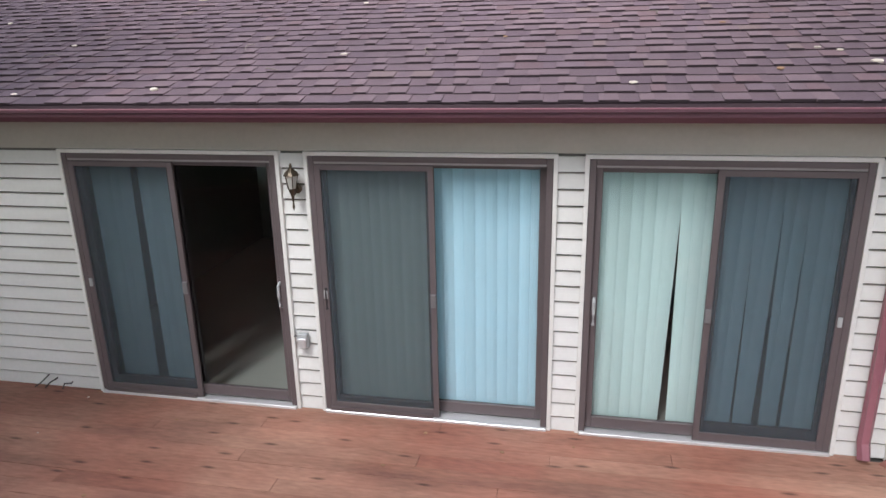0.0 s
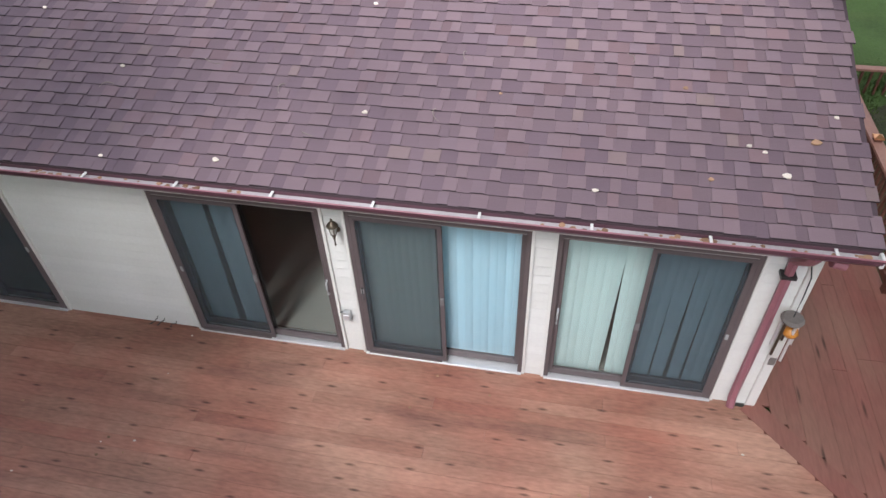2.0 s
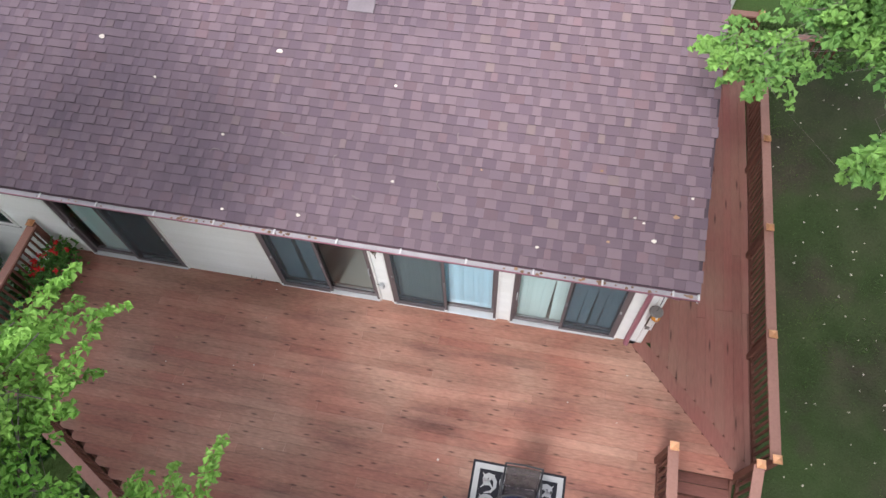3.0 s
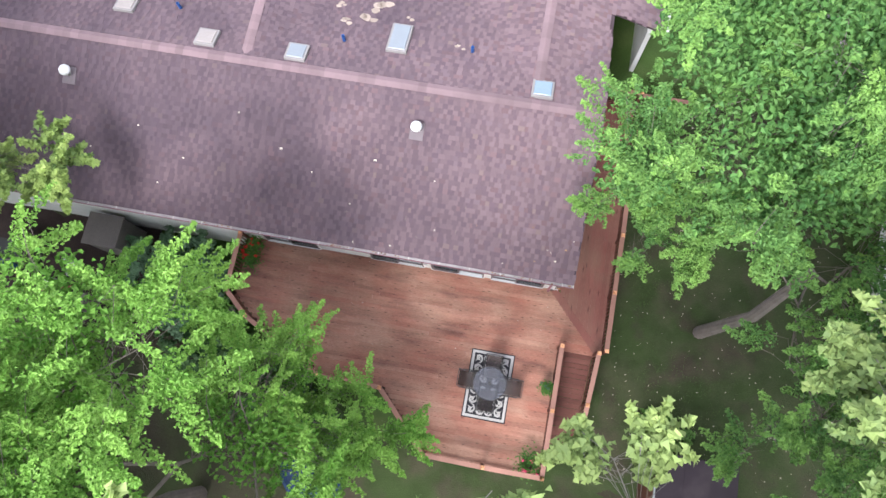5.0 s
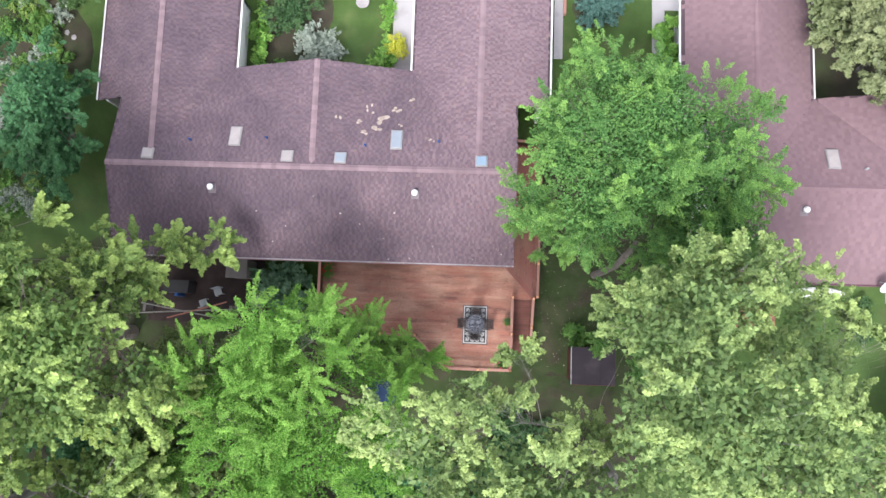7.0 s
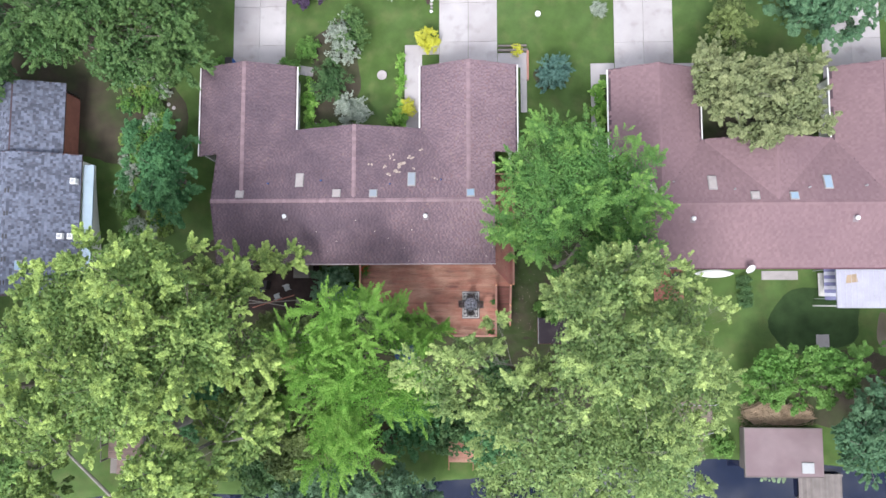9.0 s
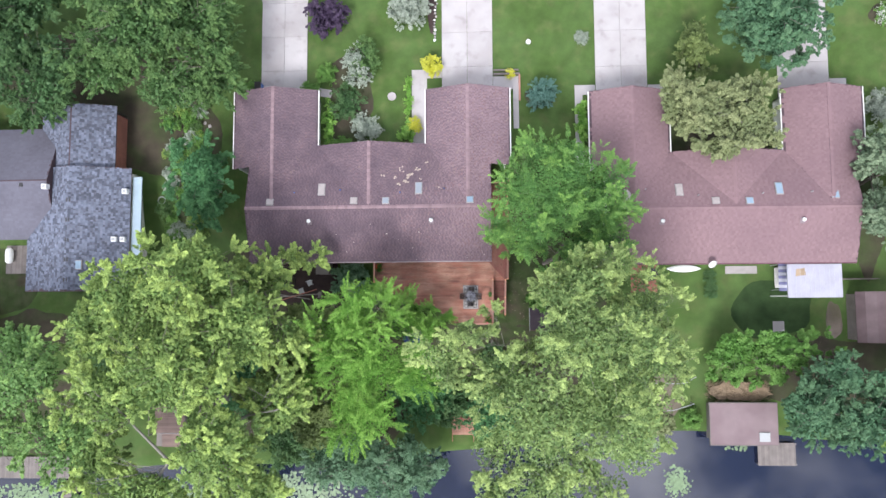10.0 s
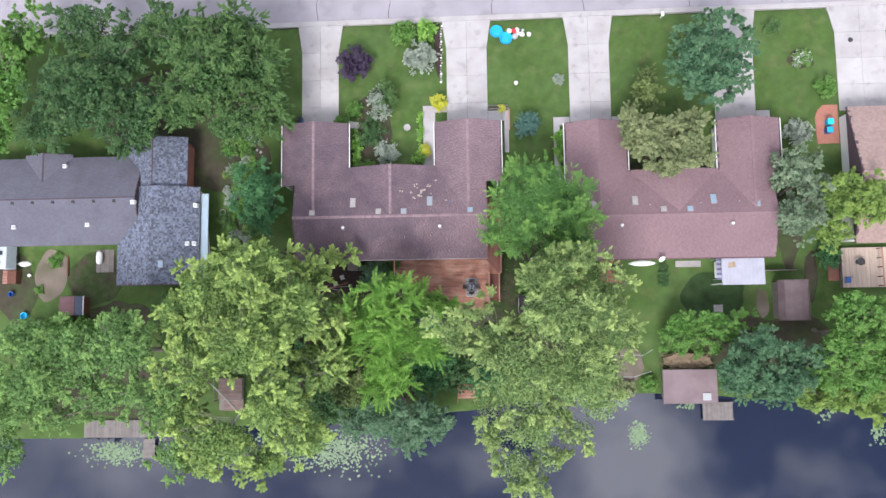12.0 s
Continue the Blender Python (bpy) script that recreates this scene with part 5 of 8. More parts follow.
railing([(-8.05, 4.9), (-8.05, 3.03)])
railing([(-8.05, 3.03), (-7.25, 2.33), (-4.6, 0.95), (-2.68, 0.94)])
railing([(-2.68, 0.94), (-1.04, -0.73), (0.74, -0.75), (2.48, -0.74)])
railing([(2.48, -0.74), (2.5, 1.2), (2.52, 3.15)])
railing([(3.85, 3.22), (3.865, 5.03), (3.89, 6.88), (3.91, 8.69), (3.92, 10.48)])
railing([(3.92, 11.8), (2.3, 11.8)])
railing([(3.64, 3.12), (3.64, 1.58), (3.64, 0.02)], [0.0, 0.83, 1.66], "sloping stair railing of stained wood")

stairs = thing("deck_stairs", "stained wooden stairs down from the deck", "stairs")
for i in range(10):
    yt, zt = 3.13 - i * 0.31, -0.17 * (i + 1)
    board(stairs, 2.58, 3.58, yt - 0.325, yt - 0.168, STAIR, zt)
    board(stairs, 2.58, 3.58, yt - 0.156, yt - 0.012, STAIR, zt)
    part("riser", box(2.58, 3.58, yt - 0.008, yt + 0.01, zt - 0.0, zt + 0.14), RAIL_DARK, stairs)
for sx in (2.56, 3.6):
    bm = bmesh.new()
    vs = [bm.verts.new((sx + dx, yy, zz)) for dx in (-0.02, 0.02) for yy, zz in ((3.15, -0.05), (3.15, -0.4), (0.0, -2.1), (0.0, -1.7))]
    bm.faces.new(vs[:4])
    bm.faces.new(vs[4:][::-1])
    for i in range(4):
        j2 = (i + 1) % 4
        bm.faces.new((vs[i], vs[j2], vs[4 + j2], vs[4 + i]))
    part("stringer", bm, RAIL_DARK, stairs)

# side landing and steps on the far end of the walkway
landing = thing("side_steps", "low wooden side landing with spaced slats", "steps")
for k in range(9):
    board(landing, 4.3 + k * 0.15, 4.43 + k * 0.15, 10.7, 12.0, DECK, -0.55)
part("frame", box(4.28, 5.7, 10.65, 10.7, -0.75, -0.5), RAIL_DARK, landing)
part("frame", box(4.28, 5.7, 12.0, 12.05, -0.75, -0.5), RAIL_DARK, landing)
for px, py in ((4.35, 10.7), (5.65, 10.7), (4.35, 12.0), (5.65, 12.0)):
    part("leg", box(px - 0.05, px + 0.05, py - 0.05, py + 0.05, -1.6, -0.6), RAIL_DARK, landing)
part("hand_rail", box(4.0, 5.9, 12.02, 12.16, 0.2, 0.24), RAIL, landing)
for k in range(11):
    part("baluster", box(4.2 + k * 0.15, 4.235 + k * 0.15, 12.06, 12.1, -0.5, 0.2), RAIL_DARK, landing)

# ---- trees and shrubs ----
# plan line of the camera's low path; foliage is shaped to leave it free
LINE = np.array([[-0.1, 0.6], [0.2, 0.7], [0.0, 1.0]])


def off_camera_path(p):
    """Drops foliage within 0.9 m of the camera's path, so the camera passes clear."""
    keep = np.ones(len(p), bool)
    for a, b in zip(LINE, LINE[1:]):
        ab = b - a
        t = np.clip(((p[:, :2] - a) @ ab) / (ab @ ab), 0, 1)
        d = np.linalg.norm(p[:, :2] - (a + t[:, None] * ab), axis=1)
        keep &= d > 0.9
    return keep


def crown(name, parent, lobes, material, clumps, leaves, size, seed, spread=0.75, flat=0.6, spray=0.0, inner=0.45, top_bias=0.25, fill=0.2):
    """Small leaves on pointed sprays, the sprays gathered on boughs over several lobes. spray: how far a spray is drawn out; fill: share of large leaves deep inside. Returns the spray bases."""
    g = np.random.default_rng(seed)
    vol = np.array([l[3] * l[4] * l[5] for l in lobes]) ** 0.5 + 0.25 * (len(lobes) > 1)
    boughs = max(clumps // 9, 2 * len(lobes))
    pick = g.choice(len(lobes), boughs, p=vol / vol.sum())
    L = np.array(lobes)[pick]
    d0 = unit(g.normal(size=(boughs, 3)) + np.array([0, 0, top_bias]))
    b = L[:, :3] + d0 * (g.uniform(inner, 1.0, boughs) ** 0.6)[:, None] * L[:, 3:]
    reach = np.minimum(spread * 2.1, L[:, 3:].min(1) * 0.7) * g.uniform(0.6, 1.3, boughs)
    on = g.integers(0, boughs, clumps)
    d = unit(g.normal(size=(clumps, 3)) + d0[on] * 0.8 + np.array([0, 0, 0.4]))
    c = b[on] + d * (reach[on] * g.uniform(0.2, 1.0, clumps))[:, None] * np.array([1, 1, 0.8])
    sz = np.minimum(spread * g.uniform(0.5, 1.25, clumps), L[on][:, 3:].min(1) * 0.85 + 0.12)
    per = g.multinomial(leaves, sz ** 2 / (sz ** 2).sum())
    who = np.repeat(np.arange(clumps), per)
    n = len(who)
    out = unit(d * np.array([1, 1, 0.4]) + d0[on] * np.array([0.5, 0.5, 0.15]) + np.array([0, 0, 0.1]) + g.normal(size=(clumps, 3)) * 0.3)
    t = g.uniform(0, 1, n) ** 0.9
    off = unit(g.normal(size=(n, 3))) * g.uniform(0.1, 1.0, (n, 1)) ** 0.6
    off[:, 2] *= flat
    wide = sz[who] * (0.52 * (1 - t) ** 0.6 + 0.1) / (1 + 0.45 * max(spray - 1.0, 0))
    pos = c[who] + out[who] * ((t - 0.35) * (0.8 + 0.6 * spray) * sz[who])[:, None] + off * wide[:, None]
    pos[:, 2] -= 0.14 * (0.6 + spray) * sz[who] * t * t
    nrm = unit(off * 0.55 + out[who] * 0.25 + np.array([0, 0, 0.7]) + g.normal(size=(n, 3)) * 0.45)
    big = size * g.uniform(0.6, 1.35, n)
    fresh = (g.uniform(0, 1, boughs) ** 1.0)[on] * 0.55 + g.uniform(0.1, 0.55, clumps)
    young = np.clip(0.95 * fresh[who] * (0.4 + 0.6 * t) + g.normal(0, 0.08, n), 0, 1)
    # deep leaves get the dark tone, so the gaps' shade is in their colour
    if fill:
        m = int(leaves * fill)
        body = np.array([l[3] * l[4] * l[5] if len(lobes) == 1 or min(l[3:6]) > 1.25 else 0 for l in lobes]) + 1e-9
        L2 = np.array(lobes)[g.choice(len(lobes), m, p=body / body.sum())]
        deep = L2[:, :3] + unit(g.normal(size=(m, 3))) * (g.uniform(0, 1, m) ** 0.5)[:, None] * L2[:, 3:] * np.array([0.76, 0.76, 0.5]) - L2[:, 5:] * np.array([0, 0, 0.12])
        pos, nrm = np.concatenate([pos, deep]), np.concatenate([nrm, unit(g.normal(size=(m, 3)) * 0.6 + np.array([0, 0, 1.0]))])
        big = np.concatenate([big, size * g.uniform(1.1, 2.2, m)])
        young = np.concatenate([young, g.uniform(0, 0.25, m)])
    keep = off_camera_path(pos)
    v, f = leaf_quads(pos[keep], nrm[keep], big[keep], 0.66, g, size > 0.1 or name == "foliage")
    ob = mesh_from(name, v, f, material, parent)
    ob.data.attributes.new("leaf_tone", "FLOAT", "FACE").data.foreach_set("value", young[keep].astype(np.float32))
    ob["kind"] = "stuff"
    return c


def tree(label, base, fork, lobes, material, bark, clumps, leaves, size, seed, girth=0.3, spread=0.8, spray=0.0, flat=0.6, limbs=26, inner=0.45, category="tree", top_bias=0.25):
    """A tapered trunk, limbs into each lobe, twigs to the clumps, and the leaves."""
    g = np.random.default_rng(seed + 100)
    ob = thing("tree", label, category, base)
    inv = Vector(base)
    bm = bmesh.new()
    f = Vector(fork) - inv
    mid = f * 0.5 + Vector((g.normal(0, 0.15), g.normal(0, 0.15), 0))
    add_tube(bm, [(0, 0, -0.4), (0, 0, 0.1), mid, f], [girth * 1.35, girth, girth * 0.82, girth * 0.65], 10)
    part("trunk", bm, bark, ob, smooth=False)
    rel = [(l[0] - inv.x, l[1] - inv.y, l[2] - inv.z, *l[3:]) for l in lobes]
    path_line = LINE - np.array([inv.x, inv.y])
    centres = crown_at(ob, rel, material, clumps, leaves, size, seed, spread, flat, spray, inner, inv, top_bias)
    forks = [(f * 0.7, 1.0), (f * 0.85, 1.0), (f, 1.0)]
    for l in sorted(rel, key=lambda q: (Vector(q[:3]) - f).length):
        bm = bmesh.new()
        c = Vector(l[:3]) + Vector((0, 0, -0.25 * l[5]))
        s, stout = min(forks, key=lambda q: (q[0] - c).length + 0.9 * max(q[0].z - c.z + 0.4, 0))
        k = min(stout, (l[3] * l[4] * l[5]) ** (1 / 3) / 3.2)
        m1 = s.lerp(c, 0.5) + Vector((g.normal(0, 0.3), g.normal(0, 0.3), 0.25 * (c - s).length * 0.3))
        add_tube(bm, [s, m1, c, c + Vector((0, 0, 0.5 * l[5]))], [girth * 0.5 * k, girth * 0.36 * k, girth * 0.22 * k, girth * 0.07 * k], 7)
        forks += [(m1, k * 0.75), (c, k * 0.5)]
        near = [q for q in centres if (Vector(q) - Vector(l[:3])).length < max(l[3:6]) * 1.1]
        g.shuffle(near)
        for q in near[: limbs]:
            q = Vector(q)
            s2 = m1.lerp(c, g.uniform(0.1, 1)) if g.uniform() < 0.7 else c
            m2 = s2.lerp(q, 0.55) + Vector((0, 0, 0.1 * (q - s2).length)) + Vector(g.normal(0, 0.15, 3))
            add_tube(bm, [s2, m2, q], [girth * 0.12 * k, girth * 0.08 * k, 0.008], 5, False)
        part("limb", bm, bark, ob)
    return ob


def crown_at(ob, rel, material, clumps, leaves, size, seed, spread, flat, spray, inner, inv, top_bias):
    """The crown in its tree's own frame, cut back along the camera's path."""
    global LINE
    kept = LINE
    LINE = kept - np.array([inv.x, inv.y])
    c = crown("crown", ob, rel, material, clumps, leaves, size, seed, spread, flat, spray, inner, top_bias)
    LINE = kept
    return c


def gz(x, y):
    return float(ground_z(x, y))


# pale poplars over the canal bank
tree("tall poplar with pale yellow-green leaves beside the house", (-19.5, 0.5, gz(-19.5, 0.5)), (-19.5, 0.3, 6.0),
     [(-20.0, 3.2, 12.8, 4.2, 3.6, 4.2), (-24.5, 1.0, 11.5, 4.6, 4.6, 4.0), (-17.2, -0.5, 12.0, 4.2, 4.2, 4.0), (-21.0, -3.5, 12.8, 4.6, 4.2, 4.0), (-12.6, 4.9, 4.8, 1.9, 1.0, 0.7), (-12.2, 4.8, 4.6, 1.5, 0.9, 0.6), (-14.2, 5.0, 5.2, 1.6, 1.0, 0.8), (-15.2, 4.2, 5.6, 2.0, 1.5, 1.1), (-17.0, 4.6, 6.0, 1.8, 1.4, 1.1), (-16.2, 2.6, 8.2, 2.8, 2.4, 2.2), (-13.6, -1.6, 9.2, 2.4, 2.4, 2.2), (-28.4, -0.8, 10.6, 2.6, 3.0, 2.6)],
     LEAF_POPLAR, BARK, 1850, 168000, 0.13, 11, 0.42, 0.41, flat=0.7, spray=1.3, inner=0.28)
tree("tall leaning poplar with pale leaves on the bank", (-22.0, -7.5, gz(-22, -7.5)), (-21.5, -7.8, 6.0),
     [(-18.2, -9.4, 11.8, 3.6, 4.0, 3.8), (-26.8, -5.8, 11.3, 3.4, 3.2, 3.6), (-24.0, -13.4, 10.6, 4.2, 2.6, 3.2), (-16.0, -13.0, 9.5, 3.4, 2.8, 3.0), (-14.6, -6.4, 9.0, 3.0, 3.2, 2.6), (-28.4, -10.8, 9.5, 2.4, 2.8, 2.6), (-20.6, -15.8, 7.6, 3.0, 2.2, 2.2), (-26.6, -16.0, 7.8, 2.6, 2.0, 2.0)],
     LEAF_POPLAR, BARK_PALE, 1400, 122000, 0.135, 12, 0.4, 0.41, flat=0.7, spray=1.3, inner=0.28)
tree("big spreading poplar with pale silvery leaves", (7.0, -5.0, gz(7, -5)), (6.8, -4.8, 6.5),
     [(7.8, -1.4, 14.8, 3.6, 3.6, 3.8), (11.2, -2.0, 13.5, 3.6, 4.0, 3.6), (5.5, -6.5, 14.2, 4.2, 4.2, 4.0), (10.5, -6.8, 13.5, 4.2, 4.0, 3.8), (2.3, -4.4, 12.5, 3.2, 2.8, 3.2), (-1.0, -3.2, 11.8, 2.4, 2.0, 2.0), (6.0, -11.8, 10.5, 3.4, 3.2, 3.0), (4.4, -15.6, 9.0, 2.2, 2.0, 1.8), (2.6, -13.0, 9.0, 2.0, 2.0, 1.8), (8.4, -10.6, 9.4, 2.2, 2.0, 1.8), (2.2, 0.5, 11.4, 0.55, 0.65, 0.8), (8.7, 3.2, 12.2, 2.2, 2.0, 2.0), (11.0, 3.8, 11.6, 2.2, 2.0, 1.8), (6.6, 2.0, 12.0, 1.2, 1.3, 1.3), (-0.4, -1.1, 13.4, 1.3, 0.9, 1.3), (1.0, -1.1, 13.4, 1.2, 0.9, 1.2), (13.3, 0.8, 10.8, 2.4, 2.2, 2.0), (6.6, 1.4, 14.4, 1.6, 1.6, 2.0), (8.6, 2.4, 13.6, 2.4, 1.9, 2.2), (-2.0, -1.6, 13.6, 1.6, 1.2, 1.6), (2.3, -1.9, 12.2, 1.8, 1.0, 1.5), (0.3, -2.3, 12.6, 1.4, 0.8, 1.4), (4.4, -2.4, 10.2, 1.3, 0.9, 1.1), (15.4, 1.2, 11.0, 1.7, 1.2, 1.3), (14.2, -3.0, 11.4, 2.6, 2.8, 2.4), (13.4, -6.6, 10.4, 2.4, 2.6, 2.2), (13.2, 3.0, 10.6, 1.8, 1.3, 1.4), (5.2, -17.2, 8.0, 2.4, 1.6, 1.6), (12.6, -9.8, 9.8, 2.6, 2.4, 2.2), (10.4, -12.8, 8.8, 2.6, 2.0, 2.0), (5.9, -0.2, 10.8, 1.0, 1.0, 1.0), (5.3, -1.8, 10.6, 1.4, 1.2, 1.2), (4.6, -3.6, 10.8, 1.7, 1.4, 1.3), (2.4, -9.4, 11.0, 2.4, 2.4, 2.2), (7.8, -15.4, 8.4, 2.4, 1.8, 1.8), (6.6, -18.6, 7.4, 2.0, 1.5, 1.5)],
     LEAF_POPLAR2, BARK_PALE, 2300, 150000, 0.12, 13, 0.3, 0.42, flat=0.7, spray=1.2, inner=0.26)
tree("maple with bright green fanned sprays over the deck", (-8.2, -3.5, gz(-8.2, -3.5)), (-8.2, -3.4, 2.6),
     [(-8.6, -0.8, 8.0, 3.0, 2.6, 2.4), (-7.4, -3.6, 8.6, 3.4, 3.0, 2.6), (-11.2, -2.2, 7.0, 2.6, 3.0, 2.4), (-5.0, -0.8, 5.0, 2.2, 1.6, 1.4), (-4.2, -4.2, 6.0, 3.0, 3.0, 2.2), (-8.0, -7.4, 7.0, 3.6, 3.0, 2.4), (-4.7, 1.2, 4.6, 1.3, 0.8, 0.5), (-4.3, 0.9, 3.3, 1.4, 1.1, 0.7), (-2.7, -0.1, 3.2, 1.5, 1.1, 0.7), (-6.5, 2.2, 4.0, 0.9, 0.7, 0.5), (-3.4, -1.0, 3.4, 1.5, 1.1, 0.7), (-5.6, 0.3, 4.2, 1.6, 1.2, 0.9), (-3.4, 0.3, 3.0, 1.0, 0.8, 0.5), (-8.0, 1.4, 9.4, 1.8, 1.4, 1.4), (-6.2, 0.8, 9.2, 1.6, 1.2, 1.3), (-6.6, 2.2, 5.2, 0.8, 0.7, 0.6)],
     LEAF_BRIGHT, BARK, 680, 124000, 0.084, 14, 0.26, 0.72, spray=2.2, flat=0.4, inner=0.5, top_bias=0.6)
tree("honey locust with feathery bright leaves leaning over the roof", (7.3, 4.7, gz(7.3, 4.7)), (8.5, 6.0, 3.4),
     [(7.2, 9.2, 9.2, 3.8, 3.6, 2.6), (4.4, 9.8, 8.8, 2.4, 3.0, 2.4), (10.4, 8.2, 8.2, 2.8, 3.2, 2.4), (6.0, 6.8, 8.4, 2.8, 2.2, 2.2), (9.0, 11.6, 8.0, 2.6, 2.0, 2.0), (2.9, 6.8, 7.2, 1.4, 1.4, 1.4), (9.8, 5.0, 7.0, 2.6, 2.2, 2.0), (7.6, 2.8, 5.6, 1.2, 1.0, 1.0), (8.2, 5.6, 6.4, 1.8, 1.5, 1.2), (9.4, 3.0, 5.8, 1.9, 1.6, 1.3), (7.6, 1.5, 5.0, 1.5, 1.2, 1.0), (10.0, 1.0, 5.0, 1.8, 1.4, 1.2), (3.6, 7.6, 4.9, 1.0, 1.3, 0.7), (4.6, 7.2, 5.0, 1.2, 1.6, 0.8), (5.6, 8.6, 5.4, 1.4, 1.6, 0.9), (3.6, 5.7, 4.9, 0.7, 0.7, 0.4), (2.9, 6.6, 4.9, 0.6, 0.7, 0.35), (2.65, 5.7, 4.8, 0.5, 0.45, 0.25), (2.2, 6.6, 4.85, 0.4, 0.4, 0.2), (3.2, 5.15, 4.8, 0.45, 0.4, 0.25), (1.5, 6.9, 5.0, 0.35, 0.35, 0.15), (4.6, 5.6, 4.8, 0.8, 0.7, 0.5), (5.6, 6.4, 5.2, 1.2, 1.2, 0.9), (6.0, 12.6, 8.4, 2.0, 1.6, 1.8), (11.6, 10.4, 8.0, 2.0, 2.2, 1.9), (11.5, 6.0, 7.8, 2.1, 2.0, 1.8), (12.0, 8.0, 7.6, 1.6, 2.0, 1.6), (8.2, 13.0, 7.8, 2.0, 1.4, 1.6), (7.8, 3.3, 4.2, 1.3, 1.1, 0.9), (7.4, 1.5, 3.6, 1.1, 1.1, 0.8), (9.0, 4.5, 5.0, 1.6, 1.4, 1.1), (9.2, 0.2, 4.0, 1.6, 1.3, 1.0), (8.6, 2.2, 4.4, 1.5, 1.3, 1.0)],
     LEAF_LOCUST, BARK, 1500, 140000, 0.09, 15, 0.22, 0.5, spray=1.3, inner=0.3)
tree("blue-green willow at the water's edge", (-7.5, -11.0, gz(-7.5, -11)), (-7.5, -11.2, 1.2),
     [(-8.6, -12.2, 3.2, 3.8, 3.0, 2.2), (-5.0, -12.4, 2.8, 3.0, 2.8, 2.0), (-11.4, -12.2, 2.4, 2.4, 2.4, 1.8), (-6.4, -14.6, 1.8, 2.8, 1.9, 1.5), (-3.4, -13.4, 1.8, 1.8, 1.8, 1.3)], LEAF_WILLOW, BARK, 520, 52000, 0.13, 16, 0.24, 0.4, spray=0.8)
tree("tall poplar with pale leaves near the wooden dock", (-36.0, -5.0, gz(-36, -5)), (-36, -5, 5),
     [(-34.0, -4.0, 11, 4.2, 4.2, 4.0), (-39.5, -5.0, 10, 4.4, 4.2, 4.0), (-36.8, -9.0, 9, 3.8, 2.4, 3.0), (-31.0, -9.5, 9.5, 3.2, 3.2, 3.0), (-44.0, -8.0, 9, 4.0, 4.0, 3.4), (-46.0, -3.5, 8, 4.0, 3.2, 3.0), (-49.5, -10.0, 8, 4.2, 4.4, 3.0), (-29.6, -15.2, 7.5, 2.6, 2.6, 2.4), (-48.6, -15.4, 6.8, 3.0, 2.6, 2.2), (-42.2, -11.4, 7.6, 2.4, 1.6, 2.0)], LEAF_BANK, BARK, 1900, 115000, 0.145, 17, 0.3, 0.37, flat=0.75, spray=1.2)
tree("olive understory trees with bare inner branches beside the patio", (-13.4, -4.0, gz(-13.4, -4.0)), (-13.2, -3.6, 2.0),
     [(-13.2, -2.0, 5.6, 2.4, 2.4, 1.6), (-13.6, -5.6, 5.8, 2.6, 2.6, 1.8), (-12.4, -9.2, 4.6, 2.6, 2.4, 1.8), (-16.0, -6.0, 5.0, 2.2, 2.6, 1.6), (-11.4, -6.2, 4.2, 1.8, 2.2, 1.4), (-13.0, 0.4, 4.6, 1.8, 1.2, 1.0)], LEAF_OLIVE, BARK_PALE, 260, 42000, 0.14, 31, 0.2, 0.7, spray=0.9)
# front yard trees
tree("broad green maple in the front yard", (-26.0, 24.5, gz(-26, 24.5)), (-26, 24.6, 3.5),
     [(-26.4, 25.0, 8.8, 5.0, 5.0, 3.6), (-21.8, 24.6, 7.2, 3.2, 4.4, 3.0), (-30.0, 28.5, 7.6, 3.8, 3.6, 3.0), (-24.8, 29.4, 7.2, 4.2, 3.2, 3.0), (-30.4, 22.0, 7.0, 3.8, 3.6, 2.8), (-24.6, 19.6, 6.4, 4.0, 2.8, 2.6), (-20.9, 20.8, 5.6, 2.3, 2.6, 2.2)], LEAF_MAPLE, BARK, 2100, 125000, 0.155, 18, 0.28, 0.4, spray=2.0)
tree("dark grey-green ash beside the maple", (-39.6, 22.0, gz(-39.6, 22)), (-39.6, 22, 3.5),
     [(-39.6, 22.6, 8.4, 4.6, 5.0, 3.6), (-35.2, 21.0, 7.2, 3.4, 4.2, 3.0), (-43.4, 24.0, 7.4, 3.8, 4.2, 3.0), (-37.6, 27.0, 7.2, 4.0, 3.2, 2.8), (-36.8, 18.6, 5.6, 3.4, 2.0, 2.2), (-45.4, 20.0, 6.6, 3.4, 3.2, 2.6), (-33.6, 30.0, 6.6, 3.4, 3.0, 2.6), (-41.6, 31.0, 7.0, 4.0, 3.0, 2.6)], LEAF_DARK, BARK, 1900, 100000, 0.165, 19, 0.28, 0.38, spray=1.5)
tree("yellow-green tree at the edge of the front yard", (-51, 25, gz(-51, 25)), (-51, 25, 3), [(-51, 25, 6.5, 4.2, 5.0, 3.0), (-49, 30, 6, 3.4, 3.2, 2.4), (-53, 20.0, 5, 3.4, 3.2, 2.4)], LEAF_SHRUB, BARK, 260, 22000, 0.22, 20, 0.3, 0.6, spray=1.0)
tree("bushy green arborvitae between the houses", (-22.7, 11.6, gz(-22.7, 11.6)), (-22.7, 11.6, 1.6), [(-22.7, 12.2, 4.2, 2.3, 3.2, 3.6), (-22.6, 9.8, 2.8, 2.0, 1.5, 2.2)], LEAF_ARBOR, BARK, 300, 30000, 0.13, 21, 0.2, 0.42, spray=0.9, inner=0.85)
